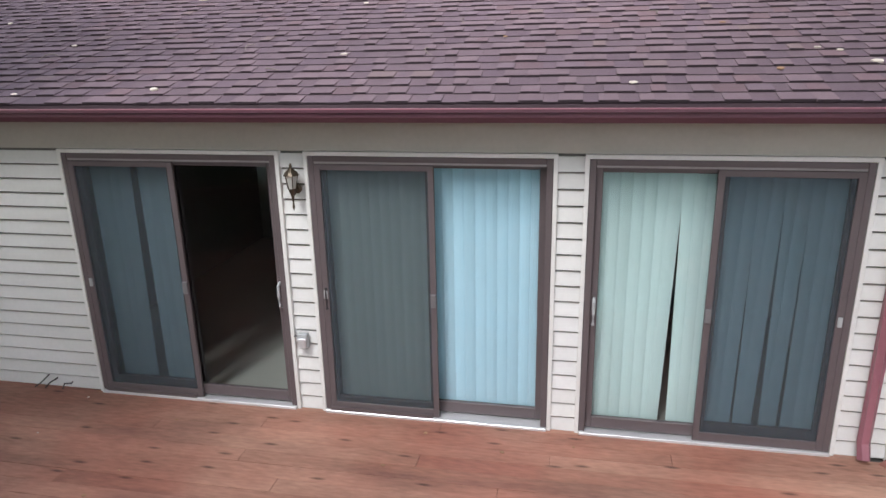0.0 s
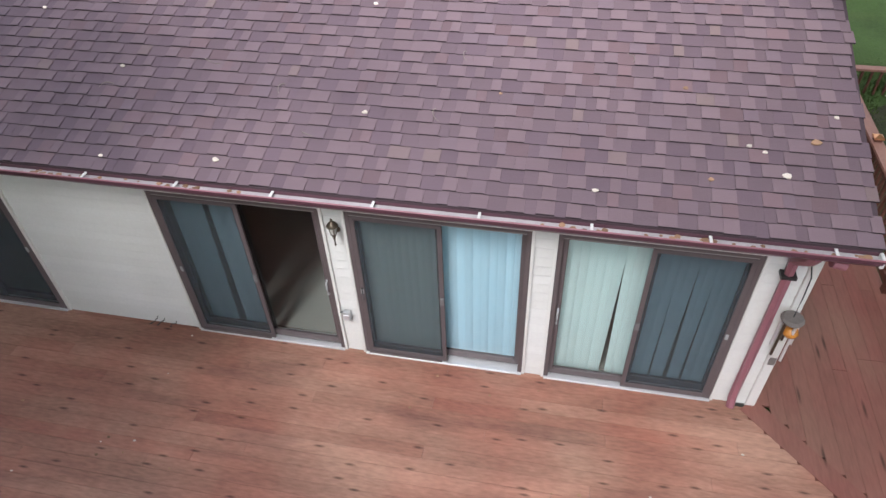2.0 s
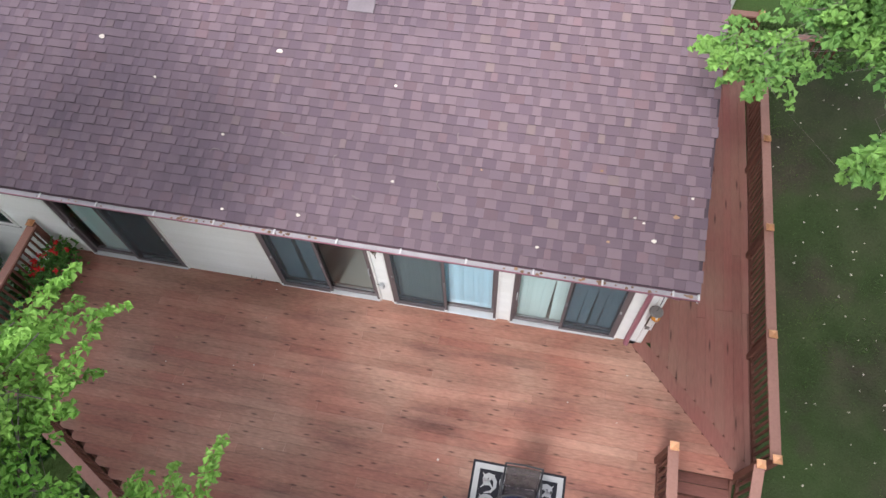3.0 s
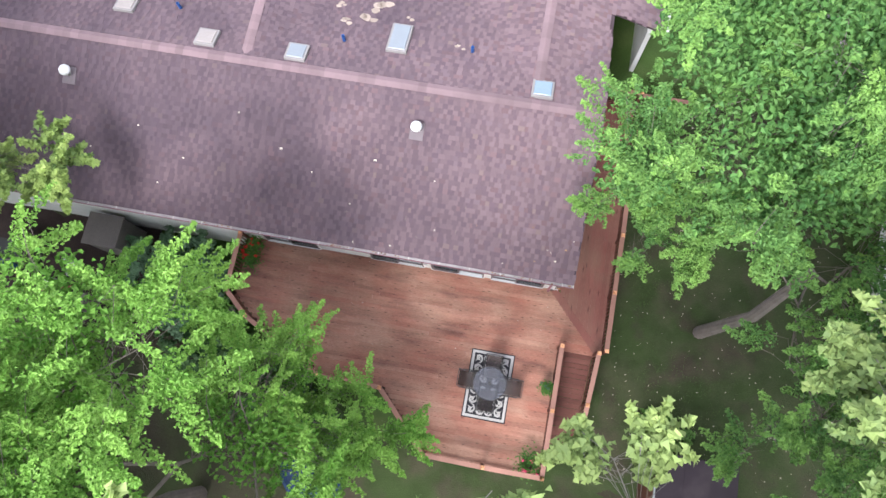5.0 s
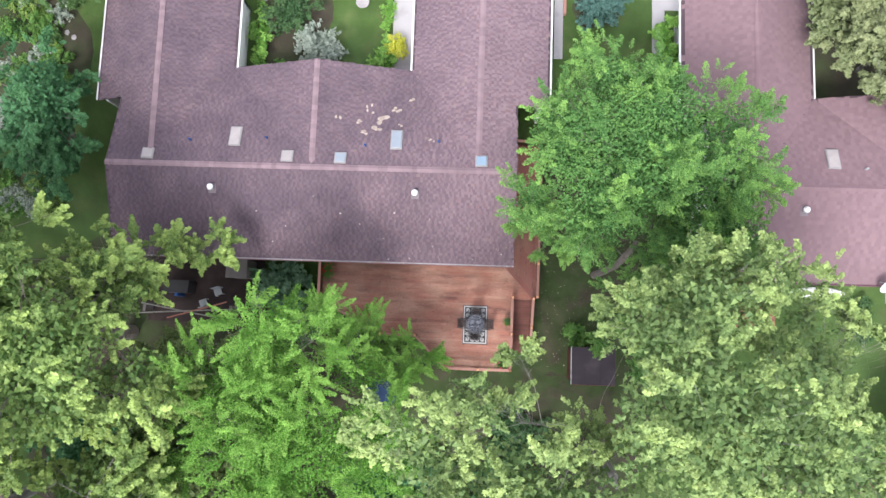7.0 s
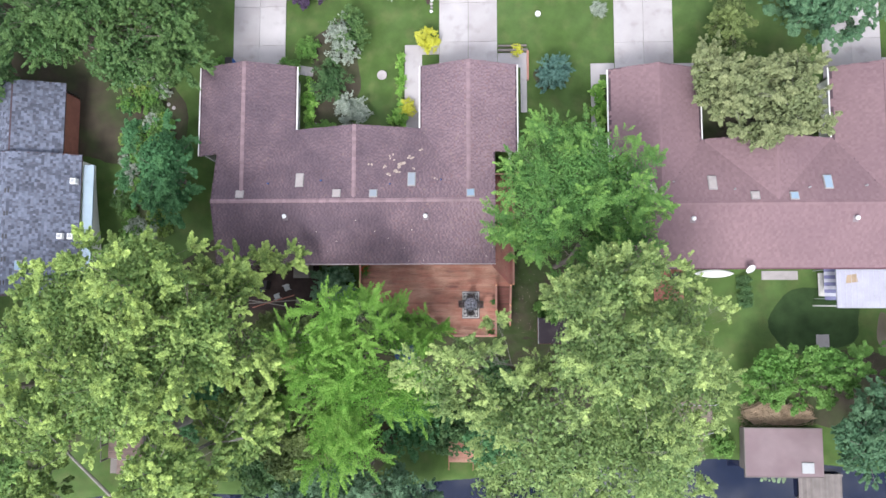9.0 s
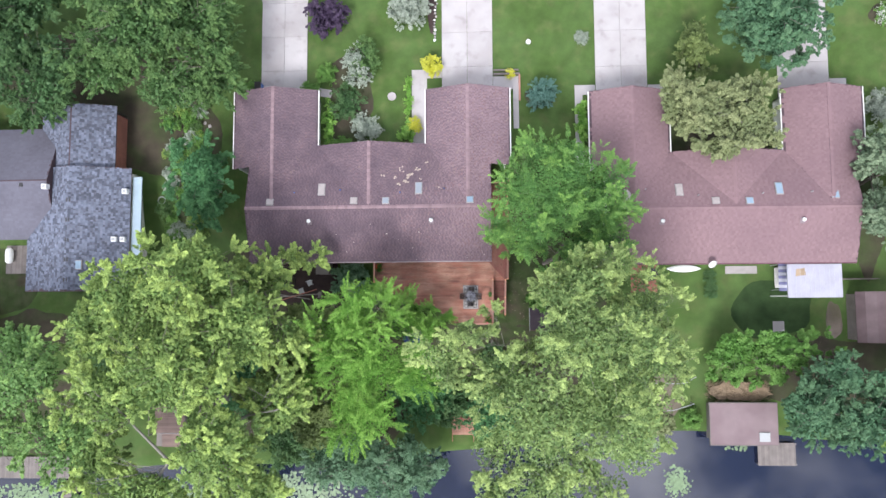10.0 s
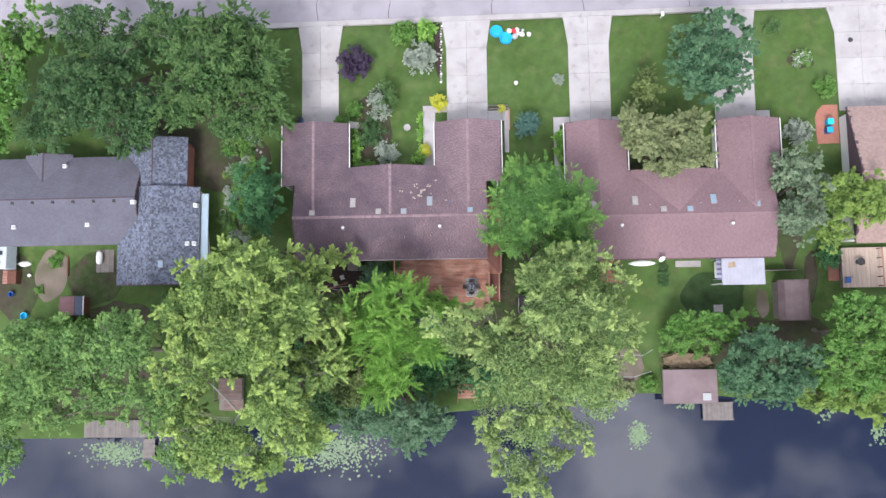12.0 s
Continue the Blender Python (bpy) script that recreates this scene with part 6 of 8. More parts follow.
tree("pale olive courtyard tree in front of the pink roof", (21.6, 16.6, gz(21.6, 16.6)), (21.6, 16.6, 2.4), [(20.0, 16.8, 5.2, 2.6, 2.6, 2.0), (23.4, 15.6, 5.2, 2.4, 2.6, 1.9), (18.0, 18.2, 4.8, 1.9, 2.2, 1.7), (21.6, 13.8, 4.8, 1.9, 1.5, 1.4), (24.2, 18.4, 4.4, 1.5, 1.8, 1.3)], LEAF_GREY, BARK_PALE, 620, 42000, 0.15, 22, 0.18, 0.45, spray=0.8)
tree("dense round blue-green maple on the lawn", (26.6, 25.6, gz(26.6, 25.6)), (26.6, 25.6, 2.2), [(26.6, 25.6, 4.6, 4.4, 4.8, 3.2)], LEAF_ROUND, BARK, 900, 60000, 0.16, 23, 0.24, 0.4, inner=0.85)
tree("small olive ornamental tree beside the round maple", (20.4, 24.0, gz(20.4, 24)), (20.4, 24.0, 1.3), [(20.2, 23.6, 2.9, 1.5, 2.3, 1.5), (20.8, 21.6, 2.2, 1.1, 1.2, 1.0)], LEAF_OLIVE, BARK, 240, 12000, 0.12, 24, 0.12, 0.32, spray=0.9)
tree("grey-green tree between the driveways", (34.6, 11.5, gz(34.6, 11.5)), (34.6, 11.5, 2.2), [(34.6, 13.2, 4.4, 2.7, 2.4, 2.0), (34.6, 8.4, 4.0, 2.7, 2.8, 2.0), (37.6, 11.6, 3.6, 1.8, 2.0, 1.6)], LEAF_PEWTER, BARK, 700, 34000, 0.14, 25, 0.2, 0.34, inner=0.7)
tree("pale yellow-green tree by the tan roof", (39.4, 9.6, gz(39.4, 9.6)), (39.4, 9.6, 2.2), [(39.6, 10.2, 4.4, 2.8, 3.0, 2.0), (42.4, 9.8, 4.6, 2.6, 3.0, 2.0), (38.6, 6.6, 3.0, 2.0, 1.6, 1.4)], LEAF_LEMON, BARK_PALE, 600, 30000, 0.14, 26, 0.2, 0.36)
tree("low grape-leaved tree above the boathouse", (25.6, -3.2, gz(25.6, -3.2)), (25.6, -3.2, 0.0), [(23.2, -3.0, 1.4, 2.2, 1.9, 1.3), (26.6, -2.9, 1.8, 2.4, 1.9, 1.4), (23.6, -5.0, 0.8, 1.8, 1.1, 1.2), (28.6, -4.0, 1.8, 1.6, 1.6, 1.2), (25.0, -4.6, 1.4, 1.9, 1.6, 1.2), (30.2, -3.0, 1.6, 1.8, 1.6, 1.2), (22.2, -4.2, 0.8, 1.4, 1.6, 1.0), (27.0, -5.2, 1.0, 1.6, 1.0, 1.0)], LEAF_SHRUB, BARK, 420, 27000, 0.17, 27, 0.16, 0.45)
tree("dark waterside tree beside the boathouse", (29.6, -8.0, gz(29.6, -8.0)), (29.6, -8.0, 1.5), [(28.0, -7.8, 4.2, 2.8, 2.8, 2.2), (32.0, -8.8, 4.2, 3.2, 2.6, 2.2), (30.4, -5.0, 4.0, 2.6, 2.0, 2.0), (34.6, -7.0, 3.6, 2.4, 2.2, 1.9)], LEAF_ROUND, BARK, 900, 44000, 0.15, 28, 0.24, 0.34, spray=0.8)
tree("broad green waterside tree", (38.4, -3.6, gz(38.4, -3.6)), (38.4, -3.6, 1.8), [(39.2, -1.4, 5.2, 2.8, 2.6, 2.2), (38.4, -5.0, 4.8, 3.0, 2.6, 2.2), (42.4, -3.0, 4.6, 2.6, 2.6, 2.0), (43.6, -6.8, 4.2, 3.0, 2.8, 2.0), (46.5, -3.5, 4.2, 2.8, 3.2, 2.0), (40.8, -8.4, 4.0, 2.6, 2.2, 1.8), (45.6, -8.6, 4.2, 2.8, 2.6, 1.8), (36.8, -8.2, 3.8, 2.2, 2.0, 1.7)], LEAF_SHRUB, BARK, 1300, 66000, 0.15, 29, 0.26, 0.36, spray=0.8)
tree("pale yellow-green tree leaning over the canal", (38.6, -10.6, gz(38.6, -10.6)), (38.6, -10.8, 0.6), [(38.2, -10.6, 2.6, 2.4, 1.8, 1.5), (41.8, -11.0, 2.6, 2.4, 1.9, 1.5), (35.4, -10.6, 2.2, 1.6, 1.5, 1.3)], LEAF_LEMON, BARK, 200, 20000, 0.16, 33, 0.2, 0.42)


def shrub(label, x, y, r, h, material, leaves, size=0.1, ry=None, lift=0.0, seed=None, z=None, spray=0.0, spread=0.3, category="shrub", dense=0.7):
    """A bush: a few stems and a full uneven crown."""
    z = gz(x, y) if z is None else z
    seed = int(abs(x * 13 + y * 29)) + 40 if seed is None else seed
    ob = thing("shrub", label, category, (x, y, z))
    bm = bmesh.new()
    for k in range(4):
        a = k * 1.6 + x
        add_tube(bm, [(0.05 * math.cos(a), 0.05 * math.sin(a), -0.1), (0.3 * r * math.cos(a), 0.3 * r * math.sin(a), h * 0.4), (0.5 * r * math.cos(a), 0.5 * r * math.sin(a), h * 0.75)], [0.03, 0.02, 0.008], 5)
    part("stem", bm, BARK, ob)
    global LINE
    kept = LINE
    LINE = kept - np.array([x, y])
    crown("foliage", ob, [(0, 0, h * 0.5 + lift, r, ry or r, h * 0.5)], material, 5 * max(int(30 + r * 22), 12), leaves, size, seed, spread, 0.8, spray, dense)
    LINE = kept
    return ob


shrub("teal-green shrub beside the deck", -10.6, 3.2, 1.5, 2.1, LEAF_WILLOW, 7000, 0.13)
shrub("dark green shrub below the deck railing", -9.0, 1.6, 1.3, 1.4, LEAF_DARK, 5000, 0.12)
shrub("dark low shrub below the deck", -5.8, -0.4, 1.6, 1.0, LEAF_DARK, 4500, 0.12)
shrub("dark purple-leaved round shrub on the lawn", -12.46, 27.7, 1.75, 2.6, LEAF_PURPLE, 8000, 0.14)
shrub("silvery round shrub on the lawn", -5.06, 28.0, 1.65, 2.2, LEAF_SILVER, 9000, 0.11, dense=0.85)
shrub("bright green shrub at the kerb", -6.8, 31.2, 1.25, 1.6, LEAF_SHRUB, 5000, 0.12)
shrub("bright green leafy shrub at the kerb", -4.2, 31.4, 1.1, 1.5, LEAF_BRIGHT, 4200, 0.12)
shrub("clipped yellow ball shrub beside the walk", -2.85, 22.8, 0.75, 1.1, LEAF_YELLOW, 4200, 0.08, dense=0.9)
shrub("clipped round green shrub", -12.5, 22.3, 0.8, 1.0, LEAF_SHRUB, 4000, 0.07, dense=0.92)
shrub("dark clipped oval shrub in the courtyard", -10.7, 19.5, 1.35, 1.4, LEAF_DARK, 8000, 0.08, ry=1.7, dense=0.92)
shrub("grey-green upright shrub in the courtyard", -9.7, 22.9, 1.2, 1.8, LEAF_SILVER, 5000, 0.1, ry=1.8)
shrub("green upright juniper in the courtyard", -8.9, 23.6, 0.9, 2.2, LEAF_MAPLE, 4500, 0.1, ry=1.8)
shrub("spiky grey-green shrub below the eave", -8.9, 17.3, 1.2, 1.2, LEAF_SILVER, 4500, 0.12, spray=1.0)
shrub("yellow-green shrub beside the front walk", -4.5, 17.4, 0.55, 0.7, LEAF_YELLOW, 1800, 0.08)
shrub("yellow-green hosta beside the front walk", -5.2, 16.6, 0.7, 0.6, LEAF_BRIGHT, 1800, 0.12)
shrub("green shrub at the garage corner", -14.2, 20.9, 0.75, 0.9, LEAF_SHRUB, 2600, 0.09)
shrub("green shrub before the garage", -19.9, 21.0, 0.7, 0.9, LEAF_SHRUB, 2400, 0.09)
shrub("row of low green shrubs beside the garage", -12.35, 17.8, 0.45, 0.9, LEAF_BRIGHT, 3000, 0.09, ry=2.0)
shrub("low green groundcover below the eave", -11.6, 15.9, 1.3, 0.5, LEAF_SHRUB, 2600, 0.1, ry=0.5)
shrub("thin green hedge along the walk", -5.0, 20.0, 0.3, 0.6, LEAF_BRIGHT, 2400, 0.08, ry=2.4)
shrub("blue-green young spruce on the lawn", 7.1, 20.0, 1.1, 1.9, LEAF_SPRUCE, 7000, 0.1, spray=0.9, category="spruce")
shrub("yellow flowering clump by the wooden edging", 4.3, 22.1, 0.4, 0.4, LEAF_YELLOW, 900, 0.07)
shrub("white-flowering vine along the neighbouring garage", 10.75, 17.2, 0.5, 1.5, LEAF_BRIGHT, 5200, 0.11, ry=2.6)
shrub("green bush with white flowers in a round lawn bed", 38.0, 26.7, 1.0, 0.8, LEAF_SHRUB, 2600, 0.1)
shrub("white flower heads on the round bush", 38.0, 26.7, 0.95, 0.84, PETAL_WHITE, 420, 0.1, seed=77, category="flowers")
shrub("green shrub on the far lawn", 40.2, 23.2, 1.1, 1.2, LEAF_SHRUB, 4000, 0.11)
shrub("white-flowering shrub beside the garage", 36.9, 18.2, 1.3, 1.5, LEAF_SILVER, 4500, 0.12)
shrub("bare-looking shrub on the far lawn", 34.9, 30.6, 1.0, 0.8, LEAF_MAPLE, 1500, 0.1)
shrub("small pale shrub on the lawn's edge", 10.9, 25.2, 0.6, 0.5, LEAF_SILVER, 900, 0.09)
shrub("green bushes below the poplar", 3.0, -4.5, 1.8, 1.2, LEAF_DARK, 6000, 0.14)
shrub("dark green bushes along the bank", -1.5, -8.0, 2.2, 1.6, LEAF_DARK, 7000, 0.15)
shrub("dark green thicket between the trees", -4.2, -7.6, 2.6, 2.2, LEAF_ARBOR, 8000, 0.14, spread=0.45)
shrub("dark green thicket beside the bank steps", 2.4, -8.6, 2.4, 2.0, LEAF_ARBOR, 7000, 0.14, spread=0.45)
shrub("shaded green thicket on the bank", -16.4, -11.4, 2.6, 1.8, LEAF_DARK, 7000, 0.15, spread=0.45)
shrub("leafy green thicket under the tall poplars", -21.5, -6.2, 3.0, 1.8, LEAF_ARBOR, 8000, 0.15, spread=0.5)
gk = np.random.default_rng(81)
for k in range(64):
    shrub(("weedy green tuft in the side garden", "pale flowering weed in the side garden", "grey-green weed in the side garden")[k % 3], float(gk.uniform(-28.0, -24.2)), float(gk.uniform(7.5, 21.5)), float(gk.uniform(0.35, 0.85)), float(gk.uniform(0.3, 0.9)), (LEAF_SHRUB, LEAF_LEMON, LEAF_SILVER, LEAF_ARBOR, LEAF_MAPLE)[k % 5], 620, 0.11, spread=0.25, category="weeds")
shrub("leafy green bush behind the dark shed", 6.4, 1.3, 0.7, 0.6, LEAF_SHRUB, 1800, 0.1)
shrub("dark bushes below the tall poplar", -15.0, -7.0, 2.6, 1.8, LEAF_DARK, 8000, 0.16)
shrub("dense dark bushes on the bank", -12.5, -11.0, 2.4, 1.8, LEAF_DARK, 7000, 0.16)
shrub("weedy green plants in the side garden", -25.2, 16.0, 1.6, 0.7, LEAF_SHRUB, 3600, 0.12, ry=3.0)
shrub("tall green hedge behind the grey house", -47.0, -3.6, 6.0, 3.2, LEAF_SHRUB, 16000, 0.16, ry=1.8, spread=0.6)
shrub("green bushes behind the grey house", -33.5, -1.5, 3.0, 2.2, LEAF_DARK, 8000, 0.18, spread=0.6)
shrub("reedy grass at the waterline", 17.5, -10.0, 1.6, 0.8, LEAF_GREY, 3000, 0.16, ry=0.8)
shrub("green shrub at the boathouse wall", 20.2, -9.4, 0.8, 0.9, LEAF_SHRUB, 2200, 0.12)
for k in range(4):
    shrub("dark clipped hedge plant in a garden row", 22.15, 3.6 - k * 0.62, 0.5, 0.55, LEAF_DARK, 1300, 0.07, ry=0.22, seed=60 + k, category="hedge")
shrub("green shrubs beside the east deck", 40.0, 4.7, 0.9, 2.2, LEAF_ARBOR, 5000, 0.12, ry=1.3)
shrub("green bush below the east deck", 43.6, -2.6, 2.2, 1.6, LEAF_SHRUB, 6000, 0.16)

# lawn blades near the deck
gb = np.random.default_rng(50)
n = 60000
tx, ty = gb.uniform(4.0, 12.5, 2600), gb.uniform(-1.5, 13.0, 2600)
tuft = gb.integers(0, 2600, n)
bx, by = np.maximum(tx[tuft] + gb.normal(0, 0.09, n), 4.0), ty[tuft] + gb.normal(0, 0.09, n)
bzv = ground_z(bx, by) + 0.03 * np.sin(bx * 0.9 + 1.7 * np.sin(by * 0.5)) * np.sin(by * 0.8)
hgt, ang, wid = gb.uniform(0.04, 0.1, n), gb.uniform(0, math.tau, n), gb.uniform(0.008, 0.018, n)
lean = gb.normal(0, 0.06, (n, 2))
root = np.stack([bx, by, bzv - 0.005], -1)
ca, sa = np.cos(ang) * wid, np.sin(ang) * wid
v = np.stack([root + np.stack([ca, sa, 0 * ca], -1), root - np.stack([ca, sa, 0 * ca], -1), root + np.stack([lean[:, 0], lean[:, 1], hgt], -1)], 1).reshape(-1, 3)
grass = mesh_from("grass", v, np.arange(3 * n).reshape(n, 3), BLADE)
tagged(grass, "short green grass beside the deck", "grass", kind="stuff")
n = 420
lx, ly = gb.uniform(4.1, 12, n), gb.uniform(-1, 12, n)
v, f = leaf_quads(np.stack([lx, ly, ground_z(lx, ly) + 0.06], -1), np.tile([[0, 0, 1.0]], (n, 1)) + gb.normal(0, 0.2, (n, 3)), gb.uniform(0.03, 0.075, n), 0.6, gb)
tagged(mesh_from("leaf_litter", v, f, PALE_LEAF), "pale fallen leaves scattered on the grass", "leaves", kind="stuff")

# lily pads
gw = np.random.default_rng(51)
vs, fs = [], []
for cx, cy, sx, sy, m in ((19.0, -15.2, 0.8, 1.0, 260), (-15.5, -16.6, 4.2, 2.0, 900), (-41.4, -17.0, 3.0, 1.2, 460), (-27.0, -17.0, 5.0, 1.4, 460), (15.0, -12.6, 1.0, 0.7, 60), (24.6, -11.9, 0.8, 0.4, 40), (39.5, -13.0, 0.7, 0.6, 20), (45, -15.0, 0.6, 1.0, 60), (8.0, -14.5, 3.0, 1.2, 90), (17.3, -11.8, 0.8, 0.5, 40)):
    for k in range(m):
        x, y, r = gw.normal(cx, sx * 0.6), gw.normal(cy, sy * 0.6), gw.uniform(0.06, 0.16)
        if y > shore_y(x) - 0.6:
            continue
        b = len(vs)
        a0 = gw.uniform(0, 6.28)
        zz = WATER_Z + 0.006 + gw.uniform(0, 0.012)
        vs += [(x + r * math.cos(a0 + j * math.tau / 8.6), y + r * math.sin(a0 + j * math.tau / 8.6), zz) for j in range(8)]
        fs.append(tuple(range(b, b + 8)))
tagged(mesh_from("lily_pads", vs, fs, LILY), "pale green lily pads floating on the canal", "lily pads", kind="stuff")

# ---- rug, table and chairs on the deck ----
rug = thing("rug", "black and cream patterned outdoor rug on the deck", "rug", (0.548, 1.618, 0.004))
RW, RL = 0.685, 1.065
part("rug_base", box(-RW, RW, -RL, RL, 0, 0.008), BLACK, rug)
for a, b, c, d in ((-RW + 0.035, RW - 0.035, RL - 0.115, RL - 0.035), (-RW + 0.035, RW - 0.035, -RL + 0.035, -RL + 0.115), (-RW + 0.035, -RW + 0.115, -RL + 0.115, RL - 0.115), (RW - 0.115, RW - 0.035, -RL + 0.115, RL - 0.115)):
    part("border", box(a, b, c, d, 0.008, 0.012), WHITE, rug, "cream rug border")


def ribbon(pts, w, z=0.009):
    bm = bmesh.new()
    row = []
    for i, (x, y) in enumerate(pts):
        ax, ay = pts[max(i - 1, 0)]
        bx_, by_ = pts[min(i + 1, len(pts) - 1)]
        d = Vector((bx_ - ax, by_ - ay)).normalized()
        ww = w * math.sin(math.pi * (0.12 + 0.8 * i / (len(pts) - 1)))
        row.append((bm.verts.new((x - d.y * ww, y + d.x * ww, z)), bm.verts.new((x + d.y * ww, y - d.x * ww, z))))
    for p0, p1 in zip(row, row[1:]):
        bm.faces.new((p0[0], p0[1], p1[1], p1[0]))
    bmesh.ops.recalc_face_normals(bm, faces=bm.faces)
    for f in bm.faces:
        if f.normal.z < 0:
            f.normal_flip()
    return bm


for sx in (-1, 1):
    for sy in (-1, 1):
        for qx in (0, 1):
            for qy in (0, 1, 2):
                cx, cy = sx * (0.16 + qx * 0.27), sy * (0.17 + qy * 0.31)
                for k in range(3):
                    r0 = 0.05 + 0.035 * k
                    a0 = k * 2.1 + qx * 1.3 + qy
                    pts = [(cx + sx * r0 * (0.4 + 0.18 * j) * math.cos(a0 + 0.62 * j) * 0.95, cy + sy * r0 * (0.4 + 0.18 * j) * math.sin(a0 + 0.62 * j)) for j in range(7)]
                    part("scroll", ribbon(pts, 0.026), WHITE, rug)
                for k in range(2):
                    a = k * 1.57 + 0.8
                    pts = [(cx + sx * 0.13 * t * math.cos(a), cy + sy * 0.15 * t * math.sin(a)) for t in (-1, -0.5, 0, 0.5, 1)]
                    part("scroll", ribbon(pts, 0.018, 0.0095), WHITE, rug)

table = thing("patio_table", "round smoked-glass patio table with black metal frame", "table", (0.56, 1.66, 0.012))
part("tabletop", moved(lathe([(0.5, 0.7), (0.505, 0.706), (0.5, 0.712)], 36), Matrix.Identity(4)), GLASS_DARK, table, "smoked glass top")
ring = bmesh.new()
add_tube(ring, [(0.505 * math.cos(a), 0.505 * math.sin(a), 0.7) for a in np.linspace(0, math.tau, 33)], [0.014] * 33, 6, False)
part("rim", ring, BLACKMETAL, table)
for k in range(4):
    a = math.tau * k / 4 + 0.78
    part("leg", tube([(0.42 * math.cos(a), 0.42 * math.sin(a), 0.0), (0.24 * math.cos(a), 0.24 * math.sin(a), 0.36), (0.4 * math.cos(a), 0.4 * math.sin(a), 0.69)], [0.016] * 3, 7), BLACKMETAL, table)
part("umbrella_collar", moved(lathe([(0.05, 0.71), (0.05, 0.735), (0.028, 0.735), (0.028, 0.7)], 14), Matrix.Identity(4)), BLACKMETAL, table)

chair = thing("patio_chair", "black sling patio chair tucked under the glass table", "chair", (-0.12, 1.68, 0.006), group="chairs round the table", rz=0)


def sling(pts, half):
    bm = bmesh.new()
    row = [(bm.verts.new((x, -half, z)), bm.verts.new((x, half, z)), bm.verts.new((x, half, z - 0.012)), bm.verts.new((x, -half, z - 0.012))) for x, z in pts]
    for a, b in zip(row, row[1:]):
        for i in range(4):
            j2 = (i + 1) % 4
            bm.faces.new((a[i], a[j2], b[j2], b[i]))
    bm.faces.new(row[0])
    bm.faces.new(row[-1][::-1])
    bmesh.ops.recalc_face_normals(bm, faces=bm.faces)
    return bm


part("seat", sling([(0.38, 0.42), (0.2, 0.4), (0.0, 0.39), (-0.1, 0.41)], 0.23), SLING, chair)
part("backrest", sling([(-0.1, 0.43), (-0.15, 0.55), (-0.2, 0.75), (-0.27, 0.93)], 0.23), SLING, chair)
for s in (-1, 1):
    part("side_frame", tube([(0.4, s * 0.25, 0.42), (0.0, s * 0.25, 0.39), (-0.12, s * 0.25, 0.44), (-0.21, s * 0.25, 0.75), (-0.29, s * 0.25, 0.95)], [0.013] * 5, 7), BLACKMETAL, chair)
    part("arm_rest", tube([(0.36, s * 0.27, 0.42), (0.34, s * 0.28, 0.62), (0.1, s * 0.28, 0.64), (-0.18, s * 0.27, 0.64)], [0.016] * 4, 7), BLACKMETAL, chair)
    part("leg", tube([(0.38, s * 0.25, 0.42), (0.42, s * 0.26, 0.0)], [0.013] * 2, 7), BLACKMETAL, chair)
    part("leg", tube([(-0.1, s * 0.25, 0.43), (-0.24, s * 0.26, 0.0)], [0.013] * 2, 7), BLACKMETAL, chair)
part("top_bar", tube([(-0.29, -0.25, 0.95), (-0.3, 0, 0.96), (-0.29, 0.25, 0.95)], [0.013] * 3, 7), BLACKMETAL, chair)
copy_thing(chair, pose(1.24, 1.66, 0.006, 0, 0, 180))
copy_thing(chair, pose(0.58, 2.22, 0.02, 0, 0, 270))
copy_thing(chair, pose(0.54, 1.1, 0.02, 0, 0, 90))


def flower_pot(label, x, y, petal, r=0.16, seed=1):
    ob = thing("flower_pot", label, "potted plant", (x, y, 0.0))
    g = np.random.default_rng(seed)
    part("pot", lathe([(r * 0.7, 0), (r, 0.26), (r * 1.08, 0.27), (r * 1.08, 0.3), (r * 0.9, 0.3), (r * 0.88, 0.24)], 16), TERRA, ob)
    p = g.normal(0, 1, (420, 3)) * np.array([r * 0.95, r * 0.95, 0.09]) + np.array([0, 0, 0.4])
    v, f = leaf_quads(p, g.normal(0, 0.5, (420, 3)) + np.array([0, 0, 1]), g.uniform(0.05, 0.09, 420), 0.7, g)
    mesh_from("leaves", v, f, LEAF_SHRUB, ob)["kind"] = "stuff"
    for k in range(7):
        q = Vector((g.normal(0, r * 0.8), g.normal(0, r * 0.8), 0.5 + g.uniform(0, 0.08)))
        c = np.array(q) + g.normal(0, 0.022, (26, 3))
        v, f = leaf_quads(c, c - np.array(q) + np.array([0, 0, 0.02]), g.uniform(0.03, 0.05, 26), 0.9, g)
        mesh_from("bloom", v, f, petal, ob)
    return ob


flower_pot("potted plant with red flowers on the deck", -7.75, 4.2, PETAL_RED, 0.2, 3)
flower_pot("potted plant with pink flowers in the deck corner", 2.1, -0.42, PETAL_PINK, 0.2, 4)
flower_pot("potted red geranium at the deck's west end", -7.72, 4.65, PETAL_RED, 0.15, 5)
plant = flower_pot("small green plant beside the stair railing", 2.33, 1.85, LEAF_WILLOW, 0.1, 6)

